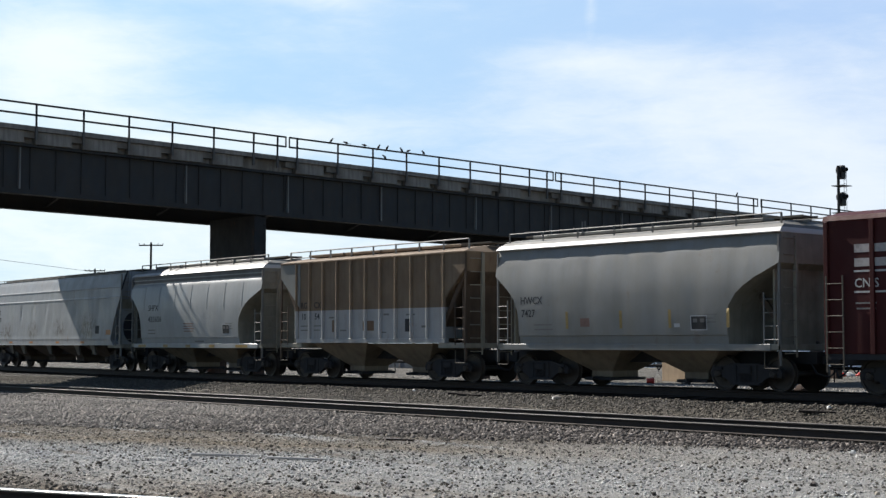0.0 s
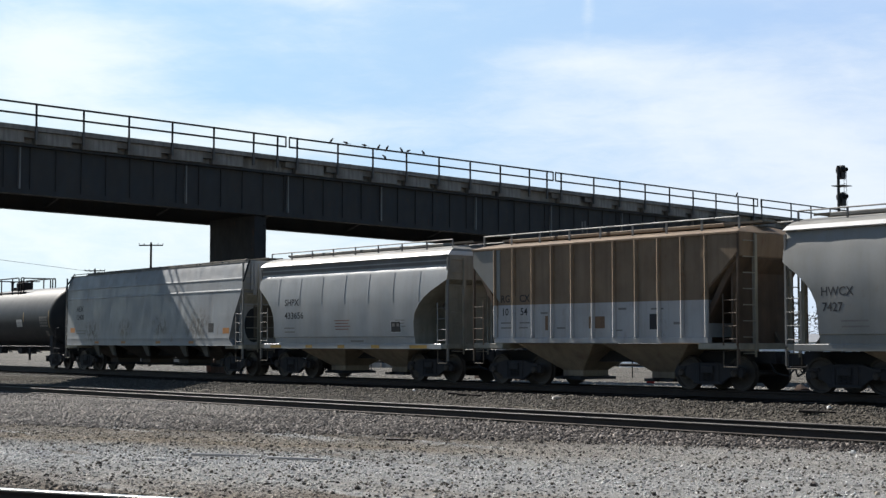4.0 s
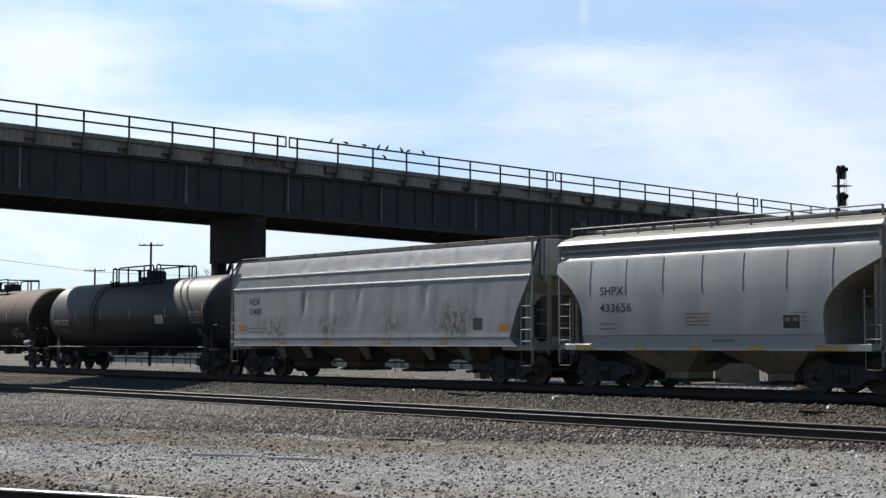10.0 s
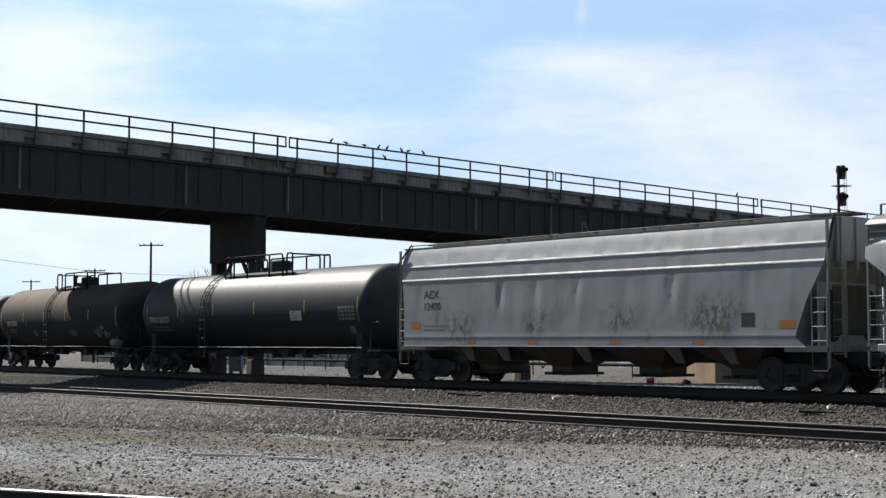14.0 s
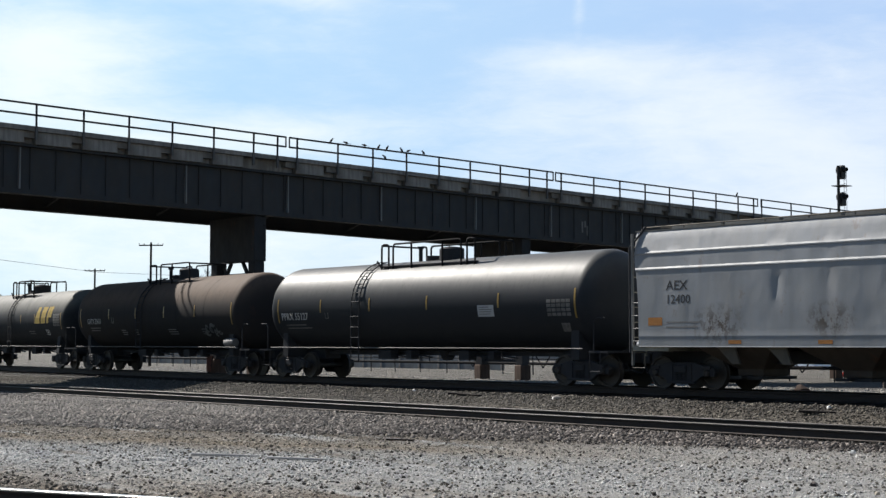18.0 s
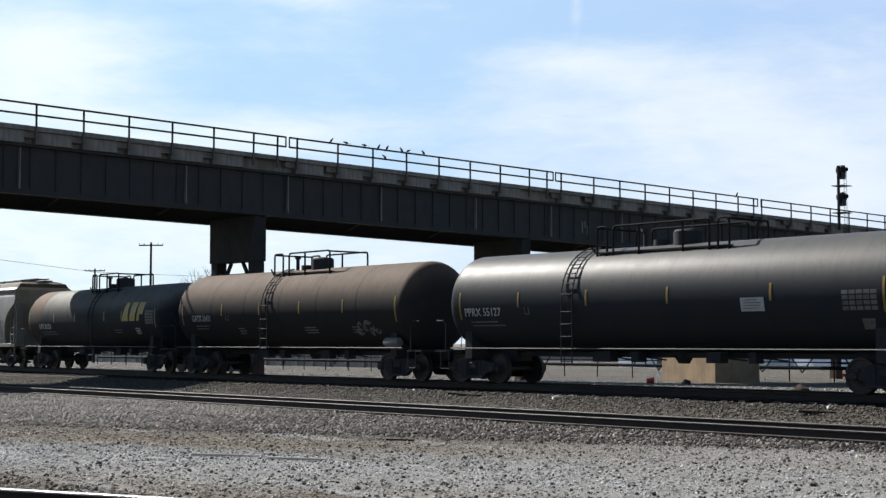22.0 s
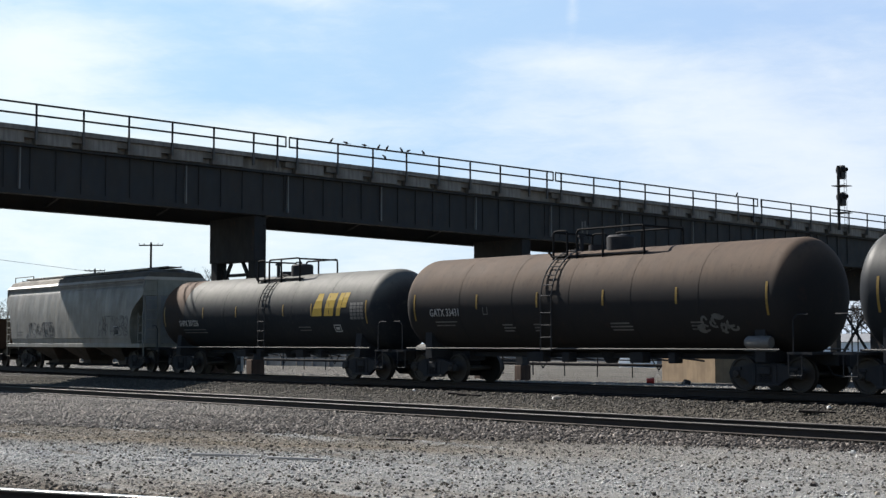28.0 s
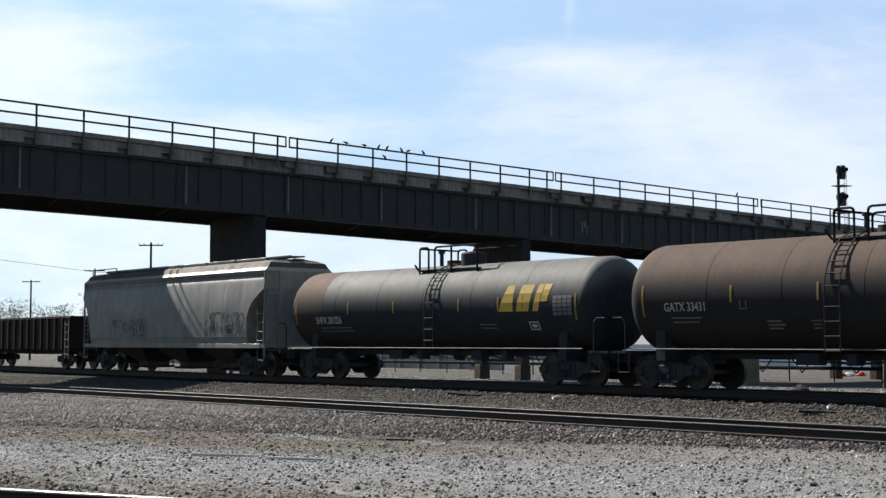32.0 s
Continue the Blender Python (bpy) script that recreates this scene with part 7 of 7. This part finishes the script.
curved_blocks([[(0, 0), (0.2, 0), (0.2, 0.22), (0.17, 0.22), (0.17, 0.03), (0.03, 0.03), (0.03, 0.22), (0, 0.22)]], M_GHOST, t6, -4.6, 2.12, 1.53, 2.52, "stencil_box", "grey stencilled box")

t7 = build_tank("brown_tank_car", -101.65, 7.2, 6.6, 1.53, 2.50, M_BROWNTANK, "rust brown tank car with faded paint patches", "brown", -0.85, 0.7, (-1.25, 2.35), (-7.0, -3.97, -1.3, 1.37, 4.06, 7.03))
curved_letters("GATX 33431", 0.34, M_WORN, t7, -6.25, 2.12, 1.53, 2.50, squash=0.78)
flank_lines(t7, -6.1, 1.92, 1.25, 2, 1.53, 2.50, M_GHOST, 33)
for x, w in ((-2.94, 0.6), (-1.6, 0.35), (1.5, 0.9), (4.4, 0.5)):
    flank_lines(t7, x, 1.80, w, 3, 1.53, 2.50, M_GHOST, int(x * 10) + 60, 0.06, 0.03)
rng_g = random.Random(12)
for i in range(13):
    cx, cz, rx, rz = rng_g.uniform(0.05, 1.15), rng_g.uniform(-0.2, 0.25), rng_g.uniform(0.10, 0.24), rng_g.uniform(0.10, 0.20)
    a0, n = rng_g.uniform(0, 6.28), rng_g.randint(6, 10)
    pts = [(cx + rx * math.cos(a0 + 0.55 * q), cz + rz * math.sin(a0 + 0.55 * q)) for q in range(n)]
    inner = [(cx + (rx - 0.075) * math.cos(a0 + 0.55 * q), cz + (rz - 0.075) * math.sin(a0 + 0.55 * q)) for q in range(n)]
    curved_blocks([[pts[q], pts[q + 1], inner[q + 1], inner[q]] for q in range(n - 1)], M_GRAFFITI, t7, 4.75, 1.80, 1.53, 2.50, "scrawl", "pale sprayed scrawl")
curved_blocks([[(0, 0), (0.22, 0), (0.22, 0.24), (0.19, 0.24), (0.19, 0.03), (0.03, 0.03), (0.03, 0.24), (0, 0.24)]], M_GHOST, t7, -3.7, 2.14, 1.53, 2.50, "stencil_box", "grey stencilled box")

t8 = build_tank("grey_tank_car", -118.3, 7.15, 6.25, 1.42, 2.42, M_GREYTANK, "black tank car, dusty upper half painted sunlit, with yellow lettering", "grey", 0.45, 1.0, (-0.75, 2.1), (-7.1, -3.98, -1.47, 1.83, 3.67, 6.97))
bm = bmesh.new()
st = [(-7.15 - 0.62 * math.cos(i / 12 * math.pi / 2) - 0.004, 1.424 * math.sin(i / 12 * math.pi / 2) ** 0.65) for i in range(3, 13)]
lathe(bm, st + [(-5.5, 1.424)], 72, "x", (0, 0, 2.42))
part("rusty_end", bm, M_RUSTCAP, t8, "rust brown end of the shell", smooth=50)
curved_letters("SHPX 201226", 0.34, M_STENCIL, t8, -5.9, 1.95, 1.42, 2.42, squash=0.78)
flank_lines(t8, -5.8, 1.78, 2.0, 2, 1.42, 2.42, M_GHOST, 35)
# the owner's mark: three slanted yellow shapes
for k, poly in enumerate(([[(-0.06, 0), (0.58, 0), (0.60, 0.82), (0.30, 0.82)]],
                          [[(0, 0), (0.54, 0), (0.74, 0.82), (0.20, 0.82)]],
                          [[(0, 0), (0.24, 0), (0.44, 0.82), (0.20, 0.82)], [(0.34, 0.28), (0.62, 0.28), (0.76, 0.82), (0.47, 0.82)]])):
    curved_blocks(poly, M_LOGO, t8, 3.75 + 0.72 * k, 2.22, 1.42, 2.42, "owner_mark", "slanted yellow painted shape")
curved_blocks([[(0, 0), (0.42, 0), (0.42, 0.28), (0.38, 0.28), (0.38, 0.04), (0.04, 0.04), (0.04, 0.28), (0, 0.28)], [(0.04, 0.24), (0.38, 0.24), (0.38, 0.28), (0.04, 0.28)], [(0.1, 0.09), (0.32, 0.09), (0.32, 0.19), (0.1, 0.19)]], M_PLATE, t8, 4.95, 1.66, 1.42, 2.42, "white_placard", "white framed placard")
flank_lines(t8, 2.7, 1.82, 0.8, 2, 1.42, 2.42, M_GHOST, 36)
for i in range(4):
    for j in range(5):
        curved_blocks([[(0, 0), (0.17, 0), (0.17, 0.10), (0, 0.10)]], M_GHOST, t8, 6.05 + 0.2 * i, 2.08 + 0.12 * j, 1.42, 2.42, "grid_cell", "worn printed data square")

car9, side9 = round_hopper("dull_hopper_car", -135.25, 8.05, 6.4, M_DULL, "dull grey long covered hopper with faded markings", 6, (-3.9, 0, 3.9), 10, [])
scribble(car9, -4.9, -1.5, 1.55, 2.25, 1.617, M_DARKSPRAY, 34, 41, "faded dark sprayed stroke")
scribble(car9, 3.7, 6.5, 1.60, 2.45, 1.617, M_DARKSPRAY, 26, 42, "faded dark sprayed stroke")
scribble(car9, 3.9, 6.4, 1.75, 2.45, 1.62, M_FAINT, 10, 43, "faded grey sprayed stroke")
build_gondola(-152.75, 8.0)

scatter("road_gravel", "loose pale gravel on the service road", 85000, (5.5, 21.5), (0.007, 0.026), M_STONE_ROAD, 1, keep="road")
scatter("dark_chips", "dark stone chips on the service road", 12000, (5.5, 21.5), (0.007, 0.032), M_STONE_MID, 6, keep="road")
scatter("larger_chips", "scattered larger stones on the service road", 1100, (5.5, 21.5), (0.018, 0.05), M_STONE_MID, 16, keep="road")
scatter("shoulder_ballast", "coarse dark ballast along the siding", 88000, (13.0, 22.4), (0.016, 0.052), M_STONE_DARK, 2, keep="ballast")
# Near-black stones paint in the shade between the siding rails.
scatter("siding_ballast", "coarse dark ballast between the siding rails", 14000, (22.75, 24.4), (0.022, 0.055), M_STONE_SHADE, 3)
scatter("beyond_ballast", "coarse dark ballast behind the siding", 9000, (24.4, 25.8), (0.022, 0.055), M_STONE_DARK, 8)
scatter("far_gravel", "brown grey gravel behind the train", 30000, (35.0, 62.0), (0.03, 0.08), M_STONE_FAR, 9)
scatter("strip_gravel", "brown grey gravel between the tracks", 30000, (25.3, 30.3), (0.018, 0.05), M_STONE_MID, 4)
scatter("lead_ballast", "coarse gravel beside the lead track", 4000, (5.4, 8.6), (0.012, 0.04), M_STONE_MID, 5)


def motions():
    """The train rolls past and every axle turns with it; the cloud drifts."""
    stops = [i * 1.0 for i in range(33)]
    for car, u in CARS:
        walk(car, [(t, car_pose(u + train_run(t))) for t in stops])
    turns = [i * 0.2 for i in range(161)]
    for wheel, spot in WHEELSETS:
        rows = [(t, Matrix.Translation(spot) @ Matrix.Rotation(train_run(t) / WHEEL_R, 4, "Y")) for t in turns]
        walk(wheel, rows)
    walk(cloud, [(t, pose(*EYE, 0, 0, YAW + 0.026 * t)) for t in (0.0, 16.0, 32.0)])


for o in (*TRUCK.children_recursive, TRUCK):
    bpy.data.objects.remove(o)
motions()
